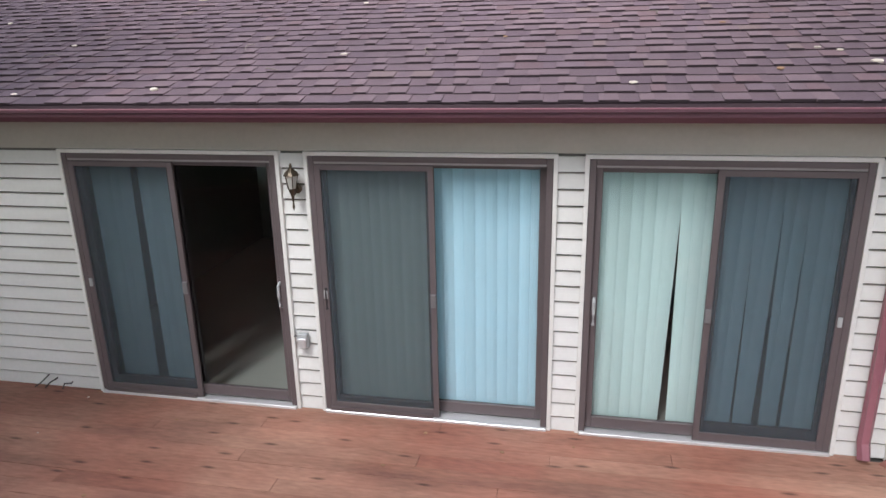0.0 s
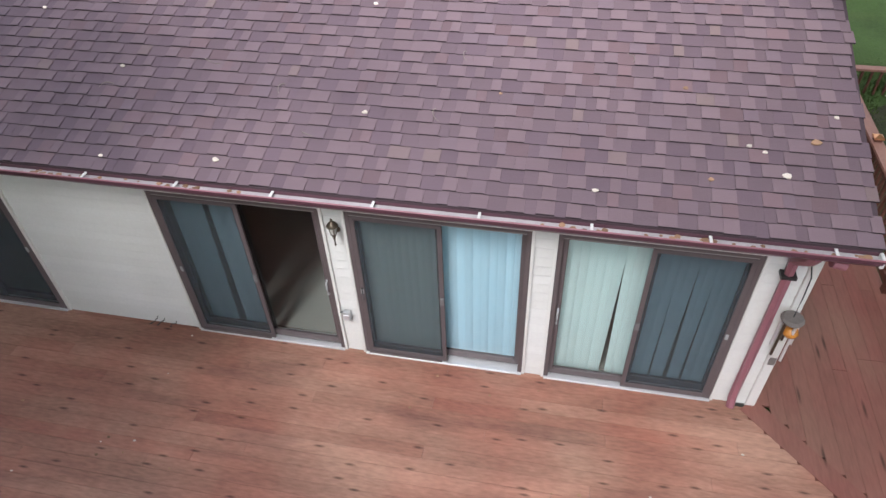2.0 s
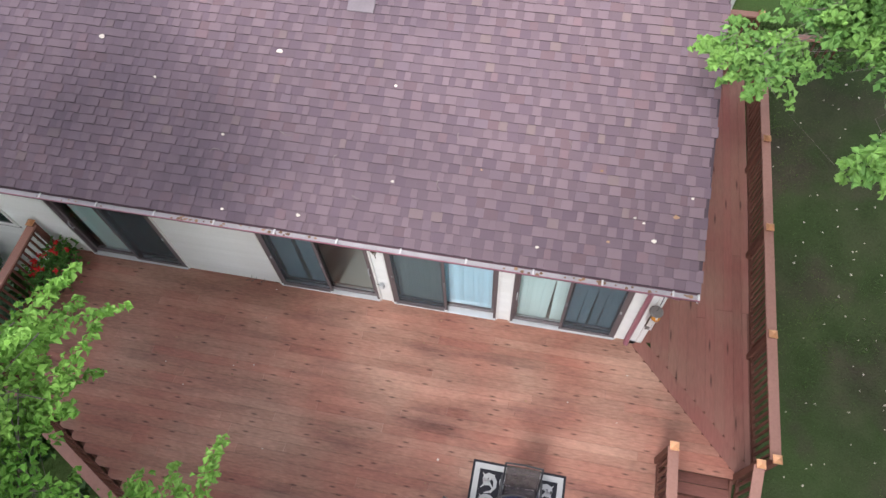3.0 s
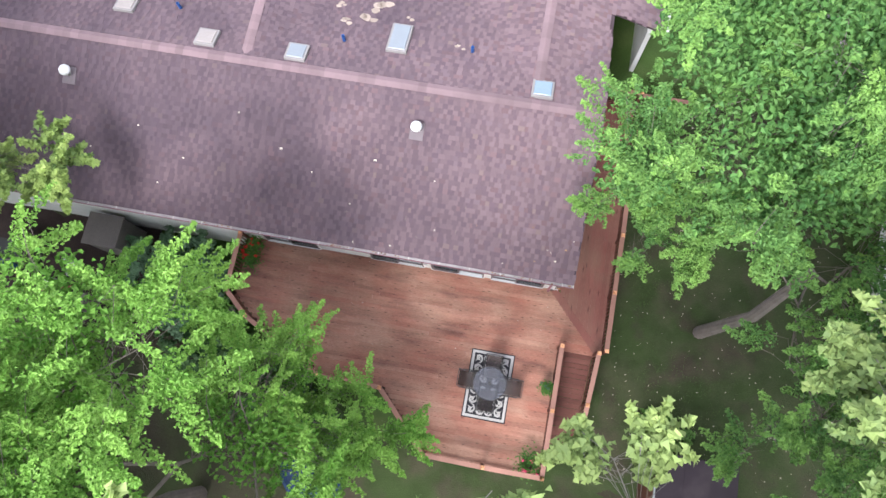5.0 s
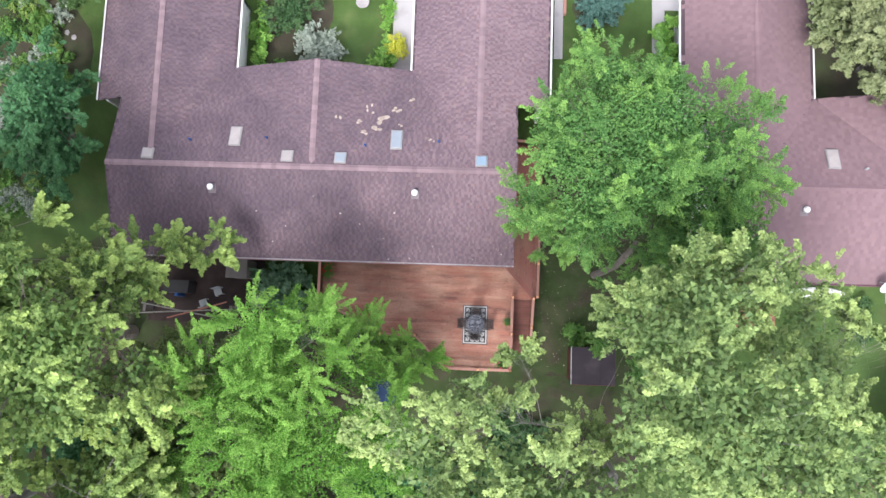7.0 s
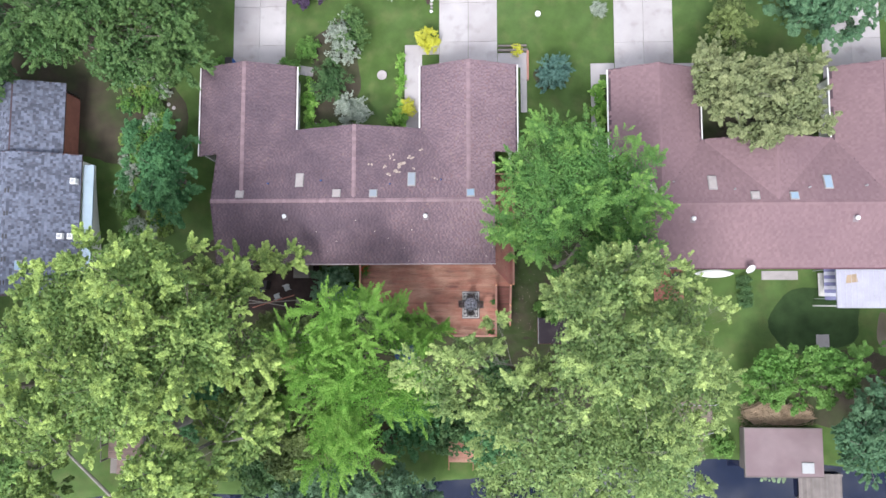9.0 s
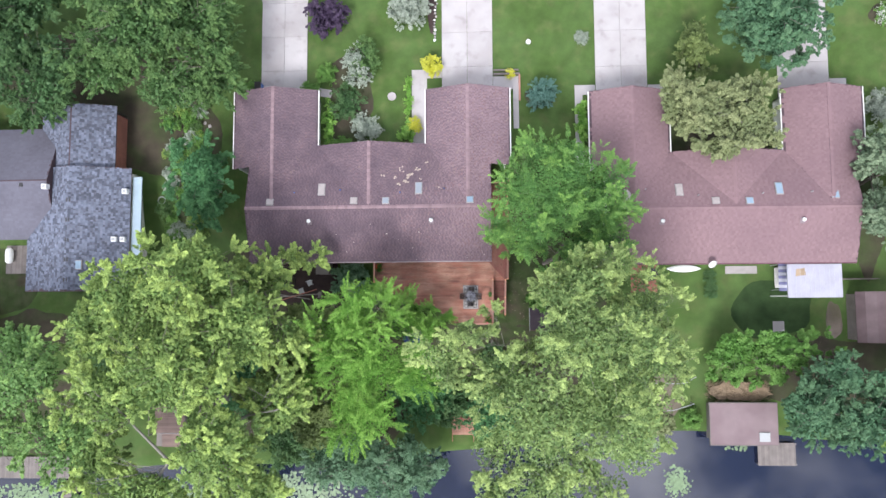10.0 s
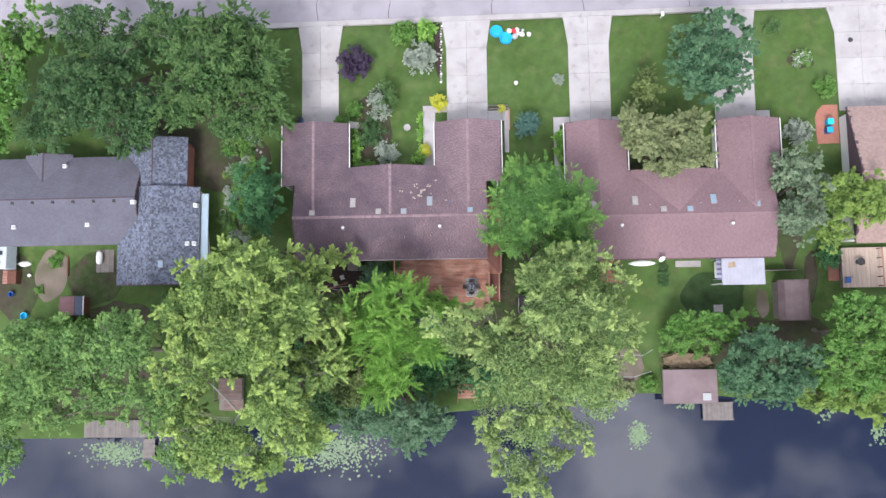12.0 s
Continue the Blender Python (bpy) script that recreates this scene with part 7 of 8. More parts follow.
# ---- west patio under the eave ----
patio = link("patio", box(-18.6, -11.9, 1.2, 4.98, -1.9, -1.55), MULCH)
tagged(patio, "dark low wooden patio under the eave", "patio", kind="structure")
shelter = thing("storage_bin", "grey upright storage cabinet by the wall", "cabinet", (-12.9, 4.3, -1.55))
part("body", box(-0.55, 0.55, -0.5, 0.5, 0, 1.75, 0.02), GREYWOOD, shelter)
part("lid", box(-0.6, 0.6, -0.55, 0.55, 1.75, 1.82, 0.01), GREYWOOD, shelter)
tarp = thing("covered_grill", "grill under a dark cover on the patio", "grill", (-16.6, 3.2, -1.55))
part("cover", prism([(-0.7, -0.35), (0.7, -0.35), (0.75, 0.35), (-0.75, 0.35)], 0, 1.1), BLACKMETAL, tarp)
part("tarp_fold", box(-0.1, 0.1, -0.55, -0.36, 0, 1.0, 0.03), BLUETARP, tarp, "blue tarp")
for x, y, rz in ((-14.4, 3.0, 20), (-15.2, 2.3, 200)):
    c = thing("garden_chair", "white plastic garden chair on the dark patio", "chair", (x, y, -1.55), group="patio chairs", rz=rz)
    part("seat", box(-0.22, 0.22, -0.22, 0.22, 0.4, 0.43, 0.01), GREYPLASTIC, c)
    part("backrest", box(-0.22, 0.22, 0.2, 0.24, 0.43, 0.9, 0.01), GREYPLASTIC, c)
    for sx in (-0.2, 0.2):
        for sy in (-0.2, 0.2):
            part("leg", box(sx - 0.02, sx + 0.02, sy - 0.02, sy + 0.02, 0, 0.4), GREYPLASTIC, c)
beam = thing("pole_bundle", "pale poles lying across the patio edge", "poles")
for k, (a, b) in enumerate((((-19.2, 1.6, -0.6), (-13.2, 2.0, -0.5)), ((-18.6, 2.2, -0.62), (-14.2, 1.5, -0.55)), ((-17.0, 1.4, -0.56), (-13.6, 2.4, -0.5)))):
    part("pole", tube([a, b], [0.045, 0.04], 7), (BARK_PALE, BARK_PALE, BRICKS)[k], beam)
for px in (-18.4, -13.4):
    part("support", box(px - 0.08, px + 0.08, 1.6, 2.2, -1.75, -0.6), GREYWOOD, beam)
# cover kept a very dark blue
pond = link("pond", moved(lathe([(1.0, -0.3), (1.15, 0.0), (1.05, 0.06), (0.95, 0.02)], 22), Matrix.Translation((-4.6, -2.0, gz(-4.6, -2.0) + 0.1))), mat("dark_blue_tub_cover", (0.02, 0.045, 0.11), 0.6, 0.2, 3, 50, 0.2))
tagged(pond, "small blue covered tub below the deck", "tub")

# ---- front yard things ----
bin_a = thing("plastic_tub", "bright blue round tub put out at the kerb", "tub", (3.9, 31.2, -0.2), group="kerb rubbish")
part("basin", lathe([(0.55, 0), (0.72, 0.35), (0.75, 0.36), (0.68, 0.34), (0.5, 0.06)], 22), BLUEPLASTIC, bin_a)
copy_thing(bin_a, pose(5.0, 30.35, -0.2))
gr = np.random.default_rng(61)
for k in range(11):
    x, y = 6.5 + gr.normal(0, 0.42), 31.1 + gr.normal(0, 0.3)
    r = gr.uniform(0.18, 0.36)
    bm = bmesh.new()
    bmesh.ops.create_icosphere(bm, subdivisions=2, radius=r)
    for v in bm.verts:
        v.co *= 1 + 0.25 * noise.noise(v.co * 5 + Vector((k, 0, 0)))
        v.co.z *= 0.7
    ob = link("rubbish_bag" if k % 4 else "rubbish_box", moved(bm, Matrix.Translation((x, y, -0.2 + r * 0.6))), (CLOTH, GREYPLASTIC, WHITEPAINT, REDPLASTIC)[k % 3 if k != 7 else 3], smooth=True)
    tagged(ob, "crumpled pale bag in the rubbish heap at the kerb" if k % 4 else "torn pale box in the rubbish heap at the kerb", "rubbish", group="kerb rubbish")
mail = thing("mailbox", "white mailbox on a post at the street", "mailbox", (22.7, 32.2, -0.2))
part("post", box(-0.05, 0.05, -0.05, 0.05, 0, 1.0), WHITEPAINT, mail)
part("box", box(-0.16, 0.16, -0.28, 0.28, 1.0, 1.25, 0.05), WHITEPAINT, mail)
cover = link("well_cover", moved(lathe([(0.24, 0), (0.22, 0.18), (0.12, 0.24)], 14), Matrix.Translation((6.05, 25.1, -0.2))), WHITEPAINT, smooth=True)
tagged(cover, "small white utility cap standing in the lawn", "utility cap")
bath = thing("stone_basin", "pale round stone basin in the courtyard lawn", "basin", (-6.6, 20.2, -0.2))
part("bowl", lathe([(0.3, 0), (0.36, 0.12), (0.4, 0.18), (0.34, 0.18), (0.2, 0.1)], 18), STONE, bath)
edging = thing("wood_edging", "low timber edging beside the driveway", "edging")
part("timber", box(2.8, 5.2, 22.0, 22.16, -0.3, 0.08, 0.01), GREYWOOD, edging)
part("timber", box(5.1, 5.26, 19.6, 22.0, -0.3, 0.08, 0.01), RAIL, edging)
part("timber", box(2.8, 5.1, 22.4, 22.52, -0.3, 0.02, 0.01), GREYWOOD, edging)
gs = np.random.default_rng(62)
for k in range(22):
    x, y = -2.55 + gs.normal(0, 0.06), 25.5 + k * 0.32
    bm = bmesh.new()
    bmesh.ops.create_icosphere(bm, subdivisions=1, radius=gs.uniform(0.1, 0.16))
    for v in bm.verts:
        v.co *= 1 + 0.3 * noise.noise(v.co * 6 + Vector((k, 3, 0)))
        v.co.z *= 0.6
    tagged(link("edging_stone", moved(bm, Matrix.Translation((x, y, -0.14))), STONE if k % 3 else WHITEPAINT), "rough pale stone edging the driveway bed", "stone", group="bed edging stones")
blue_bin = thing("recycling_bin", "blue recycling bin on the brick path", "bin", (40.5, 19.3, -0.2), group="bins by the tan house")
part("body", box(-0.3, 0.3, -0.3, 0.3, 0, 0.8, 0.03), BLUEPLASTIC, blue_bin)
part("lid", box(-0.33, 0.33, -0.33, 0.36, 0.8, 0.88, 0.03), mat("pale_blue_lid", (0.03, 0.55, 0.7), 0.4, 0.06, 4, 50, 0.05), blue_bin, "paler blue lid")
bin_d = thing("recycling_bin", "darker blue bin beside the brick path", "bin", (40.4, 18.4, -0.2), group="bins by the tan house")
part("body", box(-0.3, 0.3, -0.3, 0.3, 0, 0.75, 0.03), BLUETARP, bin_d)
part("lid", box(-0.33, 0.33, -0.33, 0.34, 0.75, 0.82, 0.03), BLUEPLASTIC, bin_d)
sheet("pavement", [(39.3, 17.0), (41.7, 17.0), (41.7, 21.4), (40.1, 21.4), (39.5, 20.8), (39.2, 20.0)], BRICKS, "reddish brick path beside the tan house", lift=0.05)
bin_c = thing("wheelie_bin", "dark blue wheelie bin beside the garage", "bin", (-19.0, 21.3, -0.2))
part("body", box(-0.28, 0.28, -0.3, 0.3, 0, 0.9, 0.03), BLUETARP, bin_c)
part("lid", box(-0.3, 0.3, -0.33, 0.33, 0.9, 0.97, 0.02), BLACKMETAL, bin_c)

# ---- back yard to the east ----
terrace = thing("brick_terrace", "small red brick terrace at the pink-roofed house", "terrace", kind="structure")
zt = gz(16.2, 3.2)
for i in range(9):
    for k in range(11):
        x, y = 15.15 + i * 0.26, 1.95 + k * 0.26 + (0.13 if i % 2 else 0)
        if y < 4.6:
            part("paver", box(x, x + 0.25, y, y + 0.25, zt - 0.1, zt + 0.06), BRICKS, terrace)
fire = thing("fire_bowl", "round dark fire bowl on the brick terrace", "fire bowl", (16.9, 3.6, zt + 0.06))
part("bowl", lathe([(0.2, 0), (0.45, 0.25), (0.6, 0.4), (0.55, 0.4), (0.3, 0.2)], 20), BLACKMETAL, fire)
kayak = thing("kayak", "white upturned kayak lying on the lawn", "kayak", (19.9, 4.1, gz(19.9, 4.1) + 0.05))
bm = bmesh.new()
rings = []
for i in range(13):
    t = -1 + 2 * i / 12
    w = 0.33 * (1 - t * t) ** 0.7 + 0.004
    rings.append([bm.verts.new((t * 1.55, w * math.cos(a), 0.3 * (1 - 0.4 * t * t) * max(math.sin(a), 0) * (0.3 + 0.7 * (1 - t * t)))) for a in np.linspace(0, math.pi, 9)])
for a, b in zip(rings, rings[1:]):
    for i in range(8):
        bm.faces.new((a[i], b[i], b[i + 1], a[i + 1]))
    bm.faces.new((a[8], b[8], b[0], a[0]))
bmesh.ops.recalc_face_normals(bm, faces=bm.faces)
part("hull", bm, WHITEPAINT, kayak, smooth=True)
part("keel_strip", tube([(-1.4, 0, 0.12), (0, 0, 0.31), (1.4, 0, 0.12)], [0.012] * 3, 6), GREYPLASTIC, kayak)
sheet("paving_slabs", [(23.6, 3.6), (26.4, 3.6), (26.4, 4.3), (23.6, 4.3)], STONE, "pale paving slabs along the wall", lift=0.06)
swing = thing("swing_seat", "striped canopy swing seat on the back terrace", "swing seat", (28.1, 3.2, gz(28.1, 3.2)))
for k in range(9):
    part("canopy_strip", box(-0.55, 0.55, -1.2 + k * 0.27, -0.94 + k * 0.27, 1.72 + 0.02 * math.cos(k), 1.76, 0.005), mat("stripe_pale", (0.5, 0.5, 0.58), 0.8) if k % 2 else mat("stripe_violet", (0.2, 0.2, 0.36), 0.8), swing)
for sx in (-0.5, 0.5):
    for sy in (-1.1, 1.1):
        part("leg", tube([(sx, sy, 0), (sx * 0.9, sy, 1.75)], [0.025] * 2, 7), GREYPLASTIC, swing)
part("bench", box(-0.35, 0.3, -0.9, 0.9, 0.4, 0.5, 0.02), CLOTH, swing)
porch = thing("porch_roof", "flat white patio roof on posts", "porch roof")
part("roof_sheet", box(27.35, 31.85, 1.4, 4.24, 2.05, 2.2, 0.02), mat("white_metal_roof", (0.36, 0.355, 0.42), 0.6, 0.14, 0.8, 12, 0.1, tint=(0.3, 0.29, 0.32), tint_scale=0.7, tint_amount=0.4), porch)
for k in range(11):
    part("roof_seam", box(27.6 + k * 0.4, 27.62 + k * 0.4, 1.4, 4.24, 2.2, 2.215), GREYPLASTIC, porch)
for px in (27.5, 29.6, 31.7):
    part("post", box(px - 0.05, px + 0.05, 1.5, 1.6, -1.8, 2.05), WHITEPAINT, porch)
part("stain", prism([(28.0, 3.2), (28.9, 3.3), (28.8, 3.9), (28.1, 3.8)], 2.2, 2.204), STRAW, porch)
sheet("pavement", [(27.6, -2.6), (28.6, -2.6), (28.6, 1.5), (27.6, 1.5)], CONCRETE, "grey concrete path across the back lawn", lift=0.05)
shed = thing("garden_shed", "low garden shed with rounded brown roof", "shed", (35.6, -0.3, gz(35.6, -0.3)))
part("body", box(-1.5, 1.5, -2.0, 2.0, -0.2, 1.9), GREYWOOD, shed)
bm = bmesh.new()
prof2 = [(-1.7, 1.85), (-1.2, 2.5), (-0.4, 2.75), (0.4, 2.75), (1.2, 2.5), (1.7, 1.85), (1.6, 1.8), (-1.6, 1.8)]
e2 = [[bm.verts.new((x, y, z)) for x, z in prof2] for y in (-2.2, 2.2)]
for i in range(8):
    bm.faces.new((e2[0][i], e2[1][i], e2[1][(i + 1) % 8], e2[0][(i + 1) % 8]))
bm.faces.new(e2[0])
bm.faces.new(e2[1][::-1])
bmesh.ops.recalc_face_normals(bm, faces=bm.faces)
part("roof", bm, mat("shed_roof", (0.095, 0.066, 0.072), 0.6, 0.15, 1.2, 40, 0.2, tint=(0.13, 0.095, 0.1), tint_scale=0.6, tint_amount=0.6), shed)
fence = thing("garden_fence", "low grey wooden fence beside the shed", "fence")
for k in range(12):
    part("picket", box(33.2 + k * 0.28, 33.45 + k * 0.28, 3.0, 3.04, -1.8, -0.6), GREYWOOD, fence)
part("rail", box(33.2, 36.5, 3.04, 3.1, -0.9, -0.8), GREYWOOD, fence)
far_deck = thing("garden_deck", "pale weathered wooden deck by the tan house", "deck", kind="structure")
PALEDECK = mat("pale_deck_board", (0.46, 0.36, 0.3), 0.8, 0.2, 1.5, 20, 0.3, rnd=0.12, stretch=(3, 0.4, 1))
for k in range(40):
    board(far_deck, 41.5 + k * 0.145, 41.635 + k * 0.145, 1.0, 5.4, PALEDECK, -1.0)
part("under_frame", box(41.55, 47.2, 1.05, 5.35, -1.9, -1.04), GREYWOOD, far_deck)
table_b = thing("patio_table", "small dark round table on the pale deck", "table", (43.2, 3.8, -1.0))
part("tabletop", lathe([(0.42, 0.68), (0.44, 0.7), (0.42, 0.72)], 18), BLACKMETAL, table_b)
part("pedestal", lathe([(0.25, 0), (0.22, 0.03), (0.04, 0.06), (0.04, 0.68)], 12), BLACKMETAL, table_b)
rail_b = thing("deck_railing", "brown wooden railing dividing the pale deck", "railing")
for k in range(5):
    part("rail_post", box(45.25, 45.35, 1.1 + k * 1.02, 1.2 + k * 1.02, -1.0, 0.0), RAIL_DARK, rail_b)
part("top_rail", box(45.22, 45.38, 1.05, 5.3, 0.0, 0.05), RAIL, rail_b)
sheet("brick_pad", [(40.3, 1.8), (41.45, 1.8), (41.45, 3.6), (40.3, 3.6)], BRICKS, "small red brick pad beside the pale deck", lift=0.06)
draped("planting_bed", 38.4, 2.4, 0.8, 3.0, SOIL, "worn dirt path beside the shed", lift=0.02, wob=0.1)
draped("planting_bed", 33.0, -0.6, 0.7, 1.8, GRAVEL, "worn pale earth beside the shed", lift=0.02, wob=0.1)
chair_b = thing("garden_chair", "blue plastic chair on the pale deck", "chair", (41.9, 1.8, -1.0))
part("seat", box(-0.3, 0.3, -0.3, 0.3, 0.3, 0.36, 0.02), BLUETARP, chair_b)
part("backrest", box(-0.3, 0.3, 0.28, 0.34, 0.36, 0.9, 0.02), BLUETARP, chair_b)
for sx in (-0.26, 0.26):
    for sy in (-0.26, 0.26):
        part("leg", box(sx - 0.02, sx + 0.02, sy - 0.02, sy + 0.02, 0, 0.3), BLUETARP, chair_b)

# ---- waterside ----
boathouse = thing("boathouse", "low boathouse with flat mauve-brown roof at the canal", "boathouse")
part("body", box(21.7, 27.0, -11.1, -8.0, -3.2, -0.75), GREYWOOD, boathouse)
part("roof", box(21.45, 27.25, -11.4, -7.8, -0.75, -0.6, 0.02), mat("flat_roof", (0.2, 0.145, 0.155), 0.85, 0.15, 0.6, 30, 0.2, tint=(0.27, 0.21, 0.22), tint_scale=0.5), boathouse)
for a in ((21.45, 27.25, -11.46, -11.4), (21.45, 27.25, -7.8, -7.74), (21.39, 21.45, -11.46, -7.74)):
    part("fascia", box(*a, -0.85, -0.57), GREYWOOD, boathouse)
part("hatch", box(25.6, 26.5, -11.1, -10.3, -0.6, -0.5, 0.02), GREYPLASTIC, boathouse)
gs = np.random.default_rng(58)
rim = [(float(24.3 + 2.9 * math.cos(a) * gs.uniform(0.82, 1.08)), float(-6.95 + (0.75 if math.sin(a) < 0 else 1.0) * math.sin(a) * gs.uniform(0.75, 1.1))) for a in np.linspace(0, math.tau, 27)[:-1]]
heap = prism(rim, -2.3, -1.42)
for k in range(420):
    sx, sy, a = float(gs.uniform(21.5, 27.0)), float(gs.uniform(-7.7, -6.0)), float(gs.normal(0.1, 0.7))
    hl = float(gs.uniform(0.12, 0.4))
    add_tube(heap, [(sx - hl * math.cos(a), sy - hl * math.sin(a), -1.42), (sx, sy, -1.37 + float(gs.uniform(0, 0.1))), (sx + hl * math.cos(a), sy + hl * math.sin(a), -1.41)], [0.012, 0.014, 0.008], 3, False)
straw = link("straw_bed", heap, STRAW)
tagged(straw, "bed of straw-coloured dry reed above the boathouse", "straw bed", kind="structure")


def dock(label, x0, x1, y0, y1, z, along="x", material=GREYWOOD):
    ob = thing("dock", label, "dock", (0, 0, 0))
    if along == "x":
        n2 = int((x1 - x0) / 0.15)
        for k in range(n2):
            board(ob, x0 + k * 0.15, x0 + k * 0.15 + 0.14, y0, y1, material, z)
    else:
        n2 = int((y1 - y0) / 0.15)
        for k in range(n2):
            board(ob, x0, x1, y0 + k * 0.15, y0 + k * 0.15 + 0.14, material, z)
    for sx in (x0 + 0.1, x1 - 0.1):
        for sy in (y0 + 0.1, y1 - 0.1):
            part("pile", tube([(sx, sy, -4.6), (sx, sy, z - 0.02)], [0.08, 0.08], 8), material, ob)
    part("bearer", box(x0, x1, y0 + 0.05, y0 + 0.15, z - 0.2, z - DECK_T), material, ob)
    part("bearer", box(x0, x1, y1 - 0.15, y1 - 0.05, z - 0.2, z - DECK_T), material, ob)
    return ob


dock("pale boat dock beside the boathouse", 26.0, 29.4, -13.5, -11.5, -2.1)
dock("long weathered grey dock along the bank", -45.2, -37.4, -15.2, -13.2, -2.1)
dock("short weathered grey dock into the canal", -38.0, -36.6, -17.6, -15.3, -2.1, "y")
rail2 = thing("bank_railing", "low pale pipe railing on the bank", "railing")
zr = gz(18, -8) + 0.8
part("pipe", tube([(15.5, -8.6, zr - 0.1), (18.5, -8.6, zr), (20.4, -8.0, zr)], [0.03] * 3, 7), GREYPLASTIC, rail2)
part("pipe", tube([(16.0, -6.2, zr + 0.1), (19.6, -6.2, zr + 0.1), (20.6, -5.6, zr + 0.1)], [0.03] * 3, 7), GREYPLASTIC, rail2)
for px, py in ((15.6, -8.6), (18.5, -8.6), (20.3, -8.0), (16.1, -6.2), (19.6, -6.2)):
    part("post", tube([(px, py, gz(px, py) - 0.1), (px, py, zr + 0.05)], [0.03] * 2, 7), GREYPLASTIC, rail2)
bank_deck = thing("bank_landing", "brown weathered landing on the canal bank", "landing")
for k in range(16):
    board(bank_deck, -29.0, -26.2, -10.8 + k * 0.15, -10.66 + k * 0.15, BANKWOOD, -1.55)
for k in range(8):
    board(bank_deck, -28.4, -26.1, -12.15 + k * 0.15, -12.01 + k * 0.15, BANKWOOD, -1.85)
part("step_edge", box(-28.5, -26.1, -10.92, -10.84, -1.85, -1.55), STONE, bank_deck, "pale step edge")
part("hand_rail", tube([(-29.2, -8.4, -0.7), (-29.2, -11.0, -0.9)], [0.04, 0.04], 7), GREYWOOD, bank_deck)
for yy in (-8.5, -9.7, -10.9):
    part("post", box(-29.25, -29.15, yy - 0.05, yy + 0.05, -2.4, -0.8), GREYWOOD, bank_deck)
part("under_frame", box(-28.95, -26.25, -12.1, -8.45, -2.6, -1.9), GREYWOOD, bank_deck)
for x, y, n2, label, m in ((-0.3, -10.2, 5, "red-stained steps down the bank", DECK),):
    st = thing("bank_steps", label, "steps")
    for k in range(n2):
        zz = gz(x, y + 0.6 - k * 0.32) + 0.12
        for j in range(2):
            board(st, x - 1.0, x + 1.0, y + 0.6 - k * 0.34 + j * 0.16, y + 0.6 - k * 0.34 + j * 0.16 + 0.15, m, zz)
    part("stringer", box(x - 1.0, x - 0.94, y - 1.4, y + 0.8, gz(x, y - 1.4) - 0.3, gz(x, y - 1.4) + 0.15), m, st)
    part("stringer", box(x + 0.94, x + 1.0, y - 1.4, y + 0.8, gz(x, y - 1.4) - 0.3, gz(x, y - 1.4) + 0.15), m, st)

# ---- yard behind the grey house ----
tank = thing("propane_tank", "white tank on a grey wooden platform", "tank", (-43.3, 5.8, gz(-43, 5.8) + 0.25))
part("tank", moved(lathe([(0.1, -0.75), (0.32, -0.6), (0.36, 0.0), (0.32, 0.6), (0.1, 0.75)], 16), pose(0, 0, 0.45, 90, 0, 0)), WHITEPAINT, tank, smooth=True)
part("cradle", box(-0.25, 0.25, -0.5, 0.5, 0, 0.15), GREYWOOD, tank)
platform = thing("wood_platform", "square grey wooden platform behind the house", "platform")
for k in range(14):
    board(platform, -43.9 + k * 0.15, -43.76 + k * 0.15, 4.1, 6.8, GREYWOOD, gz(-43, 5.8) + 0.25)
part("under_frame", box(-43.9, -41.8, 4.15, 6.75, gz(-43, 5.8) - 0.3, gz(-43, 5.8) + 0.2), GREYWOOD, platform)
camper = thing("camper_trailer", "pale blue camper trailer behind the grey house", "camper", (-54.2, 6.0, gz(-54.2, 6.0)))
part("body", box(-0.65, 0.65, -1.4, 1.4, 0.45, 2.3, 0.08), mat("camper_skin", (0.5, 0.55, 0.62), 0.45, 0.1, 2, 30, 0.05), camper)
part("roof_hatch", box(-0.2, 0.2, 0.2, 0.7, 2.3, 2.38, 0.02), BLACKMETAL, camper)
part("roof_hatch", box(-0.3, 0.1, -0.9, -0.5, 2.3, 2.36, 0.02), GREYPLASTIC, camper)
for sx in (-0.6, 0.6):
    part("wheel", moved(lathe([(0.12, -0.08), (0.32, -0.08), (0.33, 0.0), (0.32, 0.08), (0.12, 0.08)], 16), pose(sx, 0, 0.32, 0, 90, 0)), BLACKMETAL, camper)
part("drawbar", box(-0.05, 0.05, -2.3, -1.4, 0.4, 0.5), BLACKMETAL, camper)
lean = thing("lean_to_roof", "dark slate lean-to roof behind the grey house", "lean-to")
part("roof_sheet", box(-57.5, -54.95, 4.5, 7.35, 1.5, 1.6), SHINGLE_BLUE, lean)
for px in (-57.3, -55.1):
    part("post", box(px - 0.04, px + 0.04, 4.6, 4.68, -1.8, 1.5), GREYPLASTIC, lean)
boat = thing("rowing_boat", "small white upturned boat beside the camper", "boat", (-52.95, 5.3, gz(-52.95, 5.3)))
bm = bmesh.new()
rings = [[bm.verts.new((-0.9 + 1.8 * i / 10, 0.36 * (1 - (i / 5 - 1) ** 2 * 0.8) * math.cos(a), 0.35 * math.sin(a) * (1 - 0.4 * (i / 5 - 1) ** 2))) for a in np.linspace(0, math.pi, 8)] for i in range(11)]
for a, b in zip(rings, rings[1:]):
    for i in range(7):
        bm.faces.new((a[i], b[i], b[i + 1], a[i + 1]))
    bm.faces.new((a[7], b[7], b[0], a[0]))
for ring in (rings[0], rings[-1]):
    bm.faces.new(ring)
bmesh.ops.recalc_face_normals(bm, faces=bm.faces)
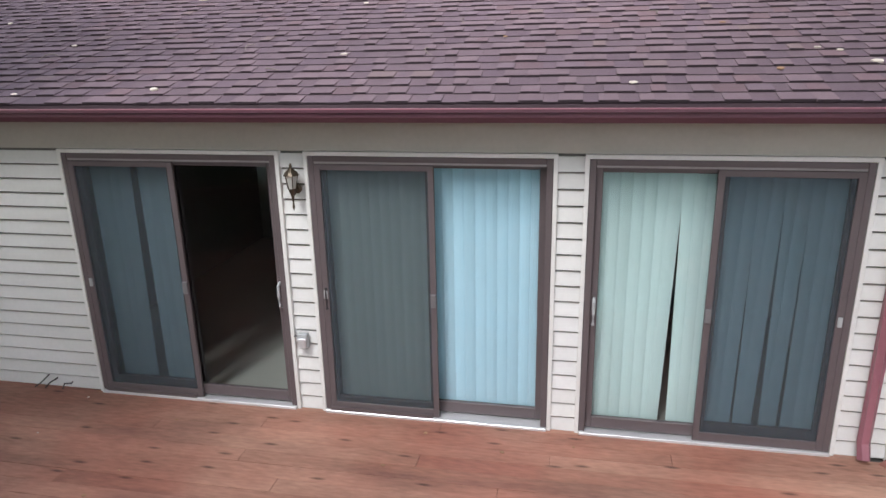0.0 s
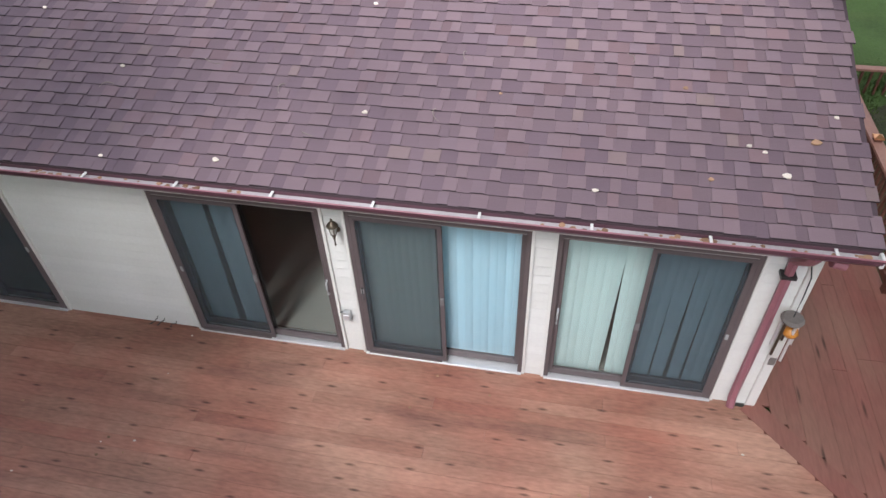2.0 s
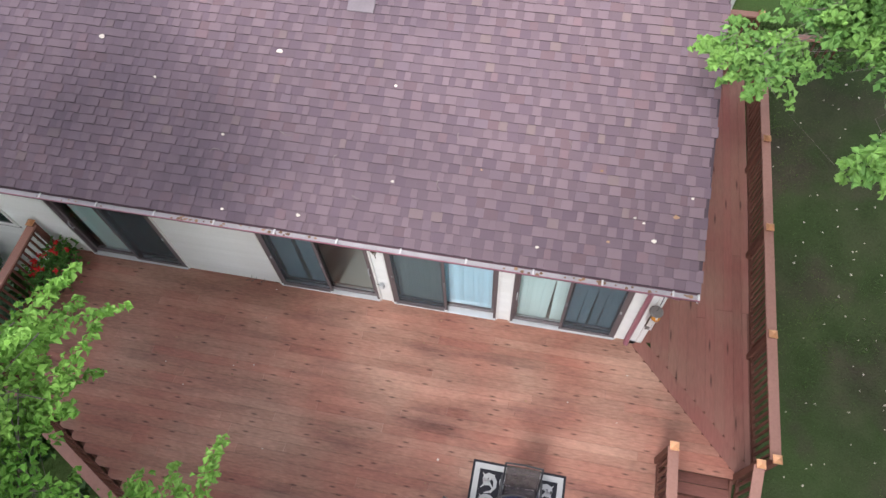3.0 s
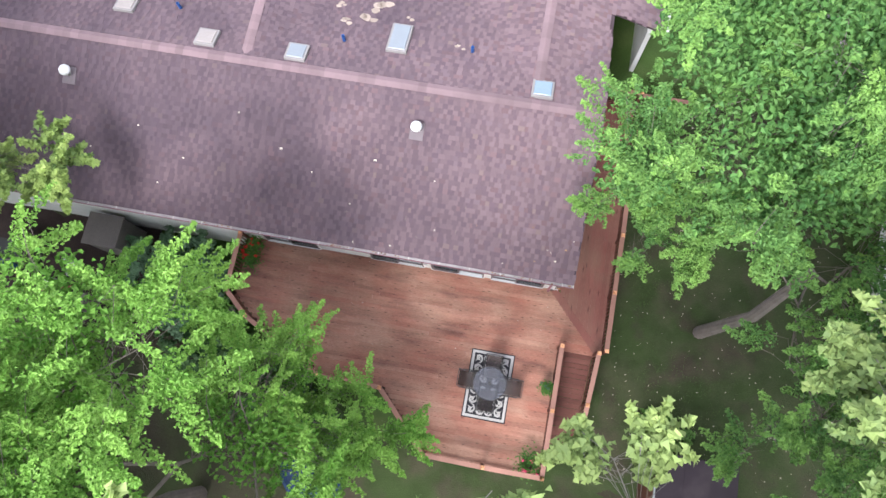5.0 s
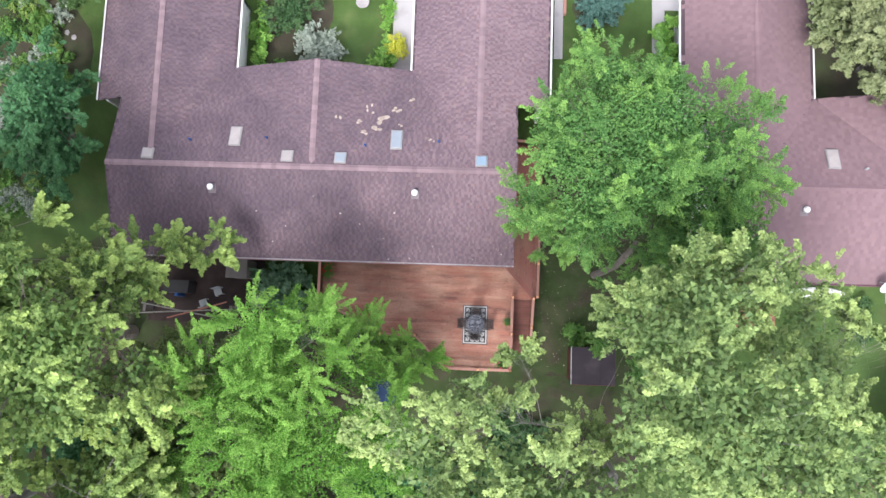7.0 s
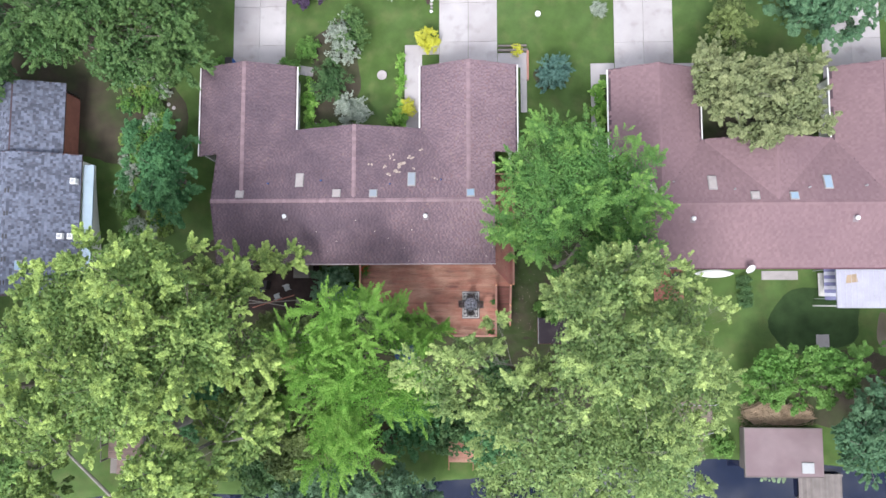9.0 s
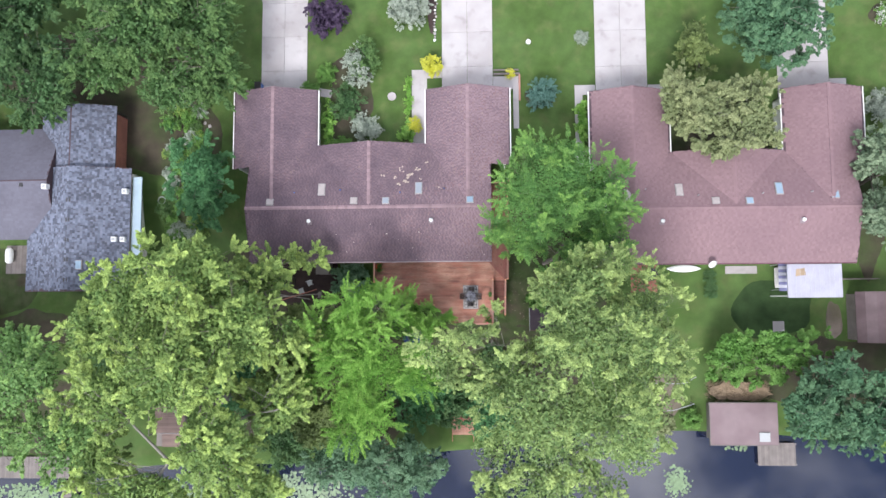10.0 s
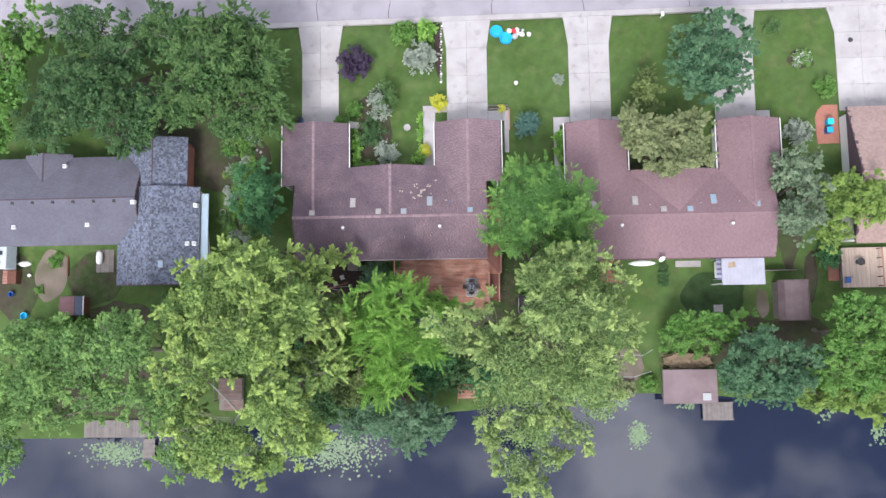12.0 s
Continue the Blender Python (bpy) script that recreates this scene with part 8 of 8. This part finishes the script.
part("hull", bm, WHITEPAINT, boat, smooth=True)
crate = thing("wood_crate", "dark brown wooden crate beside the camper", "crate", (-54.2, 3.7, gz(-54.2, 3.7)))
part("body", box(-0.8, 0.8, -0.8, 0.8, 0, 0.9, 0.02), RAIL_DARK, crate)
for k in range(5):
    part("slat", box(-0.82, -0.25, -0.78 + k * 0.32, -0.52 + k * 0.32, 0.9, 0.93), RAIL, crate)
pail = link("pail", moved(lathe([(0.14, 0), (0.2, 0.32), (0.21, 0.34), (0.17, 0.33)], 14), Matrix.Translation((-52.2, 3.9, gz(-52.2, 3.9)))), WHITEPAINT)
tagged(pail, "white plastic pail standing on the grass", "pail")
for x, y, r in ((-54.3, 1.7, 0.32), (-52.6, -0.9, 0.42)):
    tub = link("plastic_tub", moved(lathe([(r * 0.8, 0), (r, 0.45), (r * 1.05, 0.47), (r * 0.85, 0.44), (r * 0.7, 0.1)], 16), Matrix.Translation((x, y, gz(x, y)))), BLUEPLASTIC if r > 0.4 else BLUETARP)
    tagged(tub, "blue plastic tub on the ground behind the hedge", "tub", group="yard tubs")
hut = thing("garden_shed", "small maroon-roofed shed with a dark blue end", "shed", (-46.1, 0.2, gz(-46.1, 0.2)))
part("body", box(-1.3, 1.3, -1.0, 1.0, -0.2, 1.5), RAIL_DARK, hut)
part("roof", box(-1.4, 0.4, -1.1, 1.1, 1.5, 1.6, 0.02), mat("maroon_roof", (0.17, 0.09, 0.1), 0.7, 0.2, 1.5, 30, 0.2), hut)
part("roof_end", box(0.42, 1.4, -1.1, 1.1, 1.45, 1.55, 0.02), mat("slate_sheet", (0.06, 0.075, 0.11), 0.5, 0.15, 2, 30, 0.1), hut, "dark blue roof end")
part("edge_trim", box(1.4, 1.46, -1.1, 1.1, 1.42, 1.58), WHITEPAINT, hut)
cabin = thing("garden_shed", "small shed with a flat dark brown felt roof beside the trees", "shed", (6.85, -0.35, gz(6.85, -0.35)))
FELT = mat("roofing_felt", (0.042, 0.032, 0.04), 0.9, 0.2, 1.2, 60, 0.3, marks=((0.07, 0.055, 0.06), 1.2, 0.5, 0.7, 0.5))
part("body", box(-1.0, 1.05, -0.85, 0.85, -0.3, 2.5), RAIL_DARK, cabin, "dark stained board walls")
for k in range(3):
    part("felt_strip", box(-1.12 + 0.76 * k, -1.12 + 0.76 * (k + 1) + 0.02, -0.98, 0.98, 2.5 + 0.006 * k, 2.56 + 0.006 * k, 0.01), FELT, cabin)
part("edge_trim", box(-1.16, -1.125, -0.98, 0.98, 2.48, 2.58, 0.004), GREYPLASTIC, cabin, "pale metal roof edge")
part("fascia", box(-1.12, 1.18, -1.01, -0.985, 2.4, 2.56), RAIL_DARK, cabin)
part("shed_door", box(-0.4, 0.4, -0.885, -0.855, 0.0, 1.9, 0.006), GREYWOOD, cabin, "weathered plank door")
bed_edge = thing("wood_edging", "dark timber edging beside the bare earth", "edging")
part("timber", box(-47.6, -47.45, 3.8, 7.0, gz(-47.5, 5.4) - 0.2, gz(-47.5, 5.4) + 0.15), RAIL_DARK, bed_edge)
sheet("pavement", [(-41.0, 4.3), (-39.4, 4.3), (-39.4, 6.9), (-41.0, 6.9)], BRICKS, "reddish paving behind the grey house", lift=0.05)
wheel = thing("garden_hose_reel", "round hose coil by the blue-sided wall", "hose", (-28.3, 10.8, gz(-28.3, 10.8)))
coil = bmesh.new()
add_tube(coil, [((0.3 + 0.01 * k % 0.1) * math.cos(k * 0.5), (0.3 + 0.01 * k % 0.1) * math.sin(k * 0.5), 0.05 + 0.004 * k) for k in range(40)], [0.02] * 40, 6)
part("hose", coil, GREYPLASTIC, wheel)
gq = np.random.default_rng(70)
for k in range(14):
    x, y = -25.6 + gq.normal(0, 1.2), 15.5 + gq.normal(0, 3.4)
    bm = bmesh.new()
    bmesh.ops.create_icosphere(bm, subdivisions=1, radius=gq.uniform(0.15, 0.3))
    for v in bm.verts:
        v.co *= 1 + 0.35 * noise.noise(v.co * 4 + Vector((k, 9, 0)))
        v.co.z *= 0.5
    tagged(link("garden_stone", moved(bm, Matrix.Translation((x, y, gz(x, y) + 0.06))), STONE), "rough grey stone in the side garden", "stone", group="garden stones")

shrub("leafy vegetable plants in the bare earth", -48.8, 5.6, 0.8, 0.6, LEAF_SHRUB, 1600, 0.12, spray=0.8)
shrub("weedy green tuft at the bare earth's edge", -50.9, 2.2, 0.6, 0.4, LEAF_SHRUB, 900, 0.11)
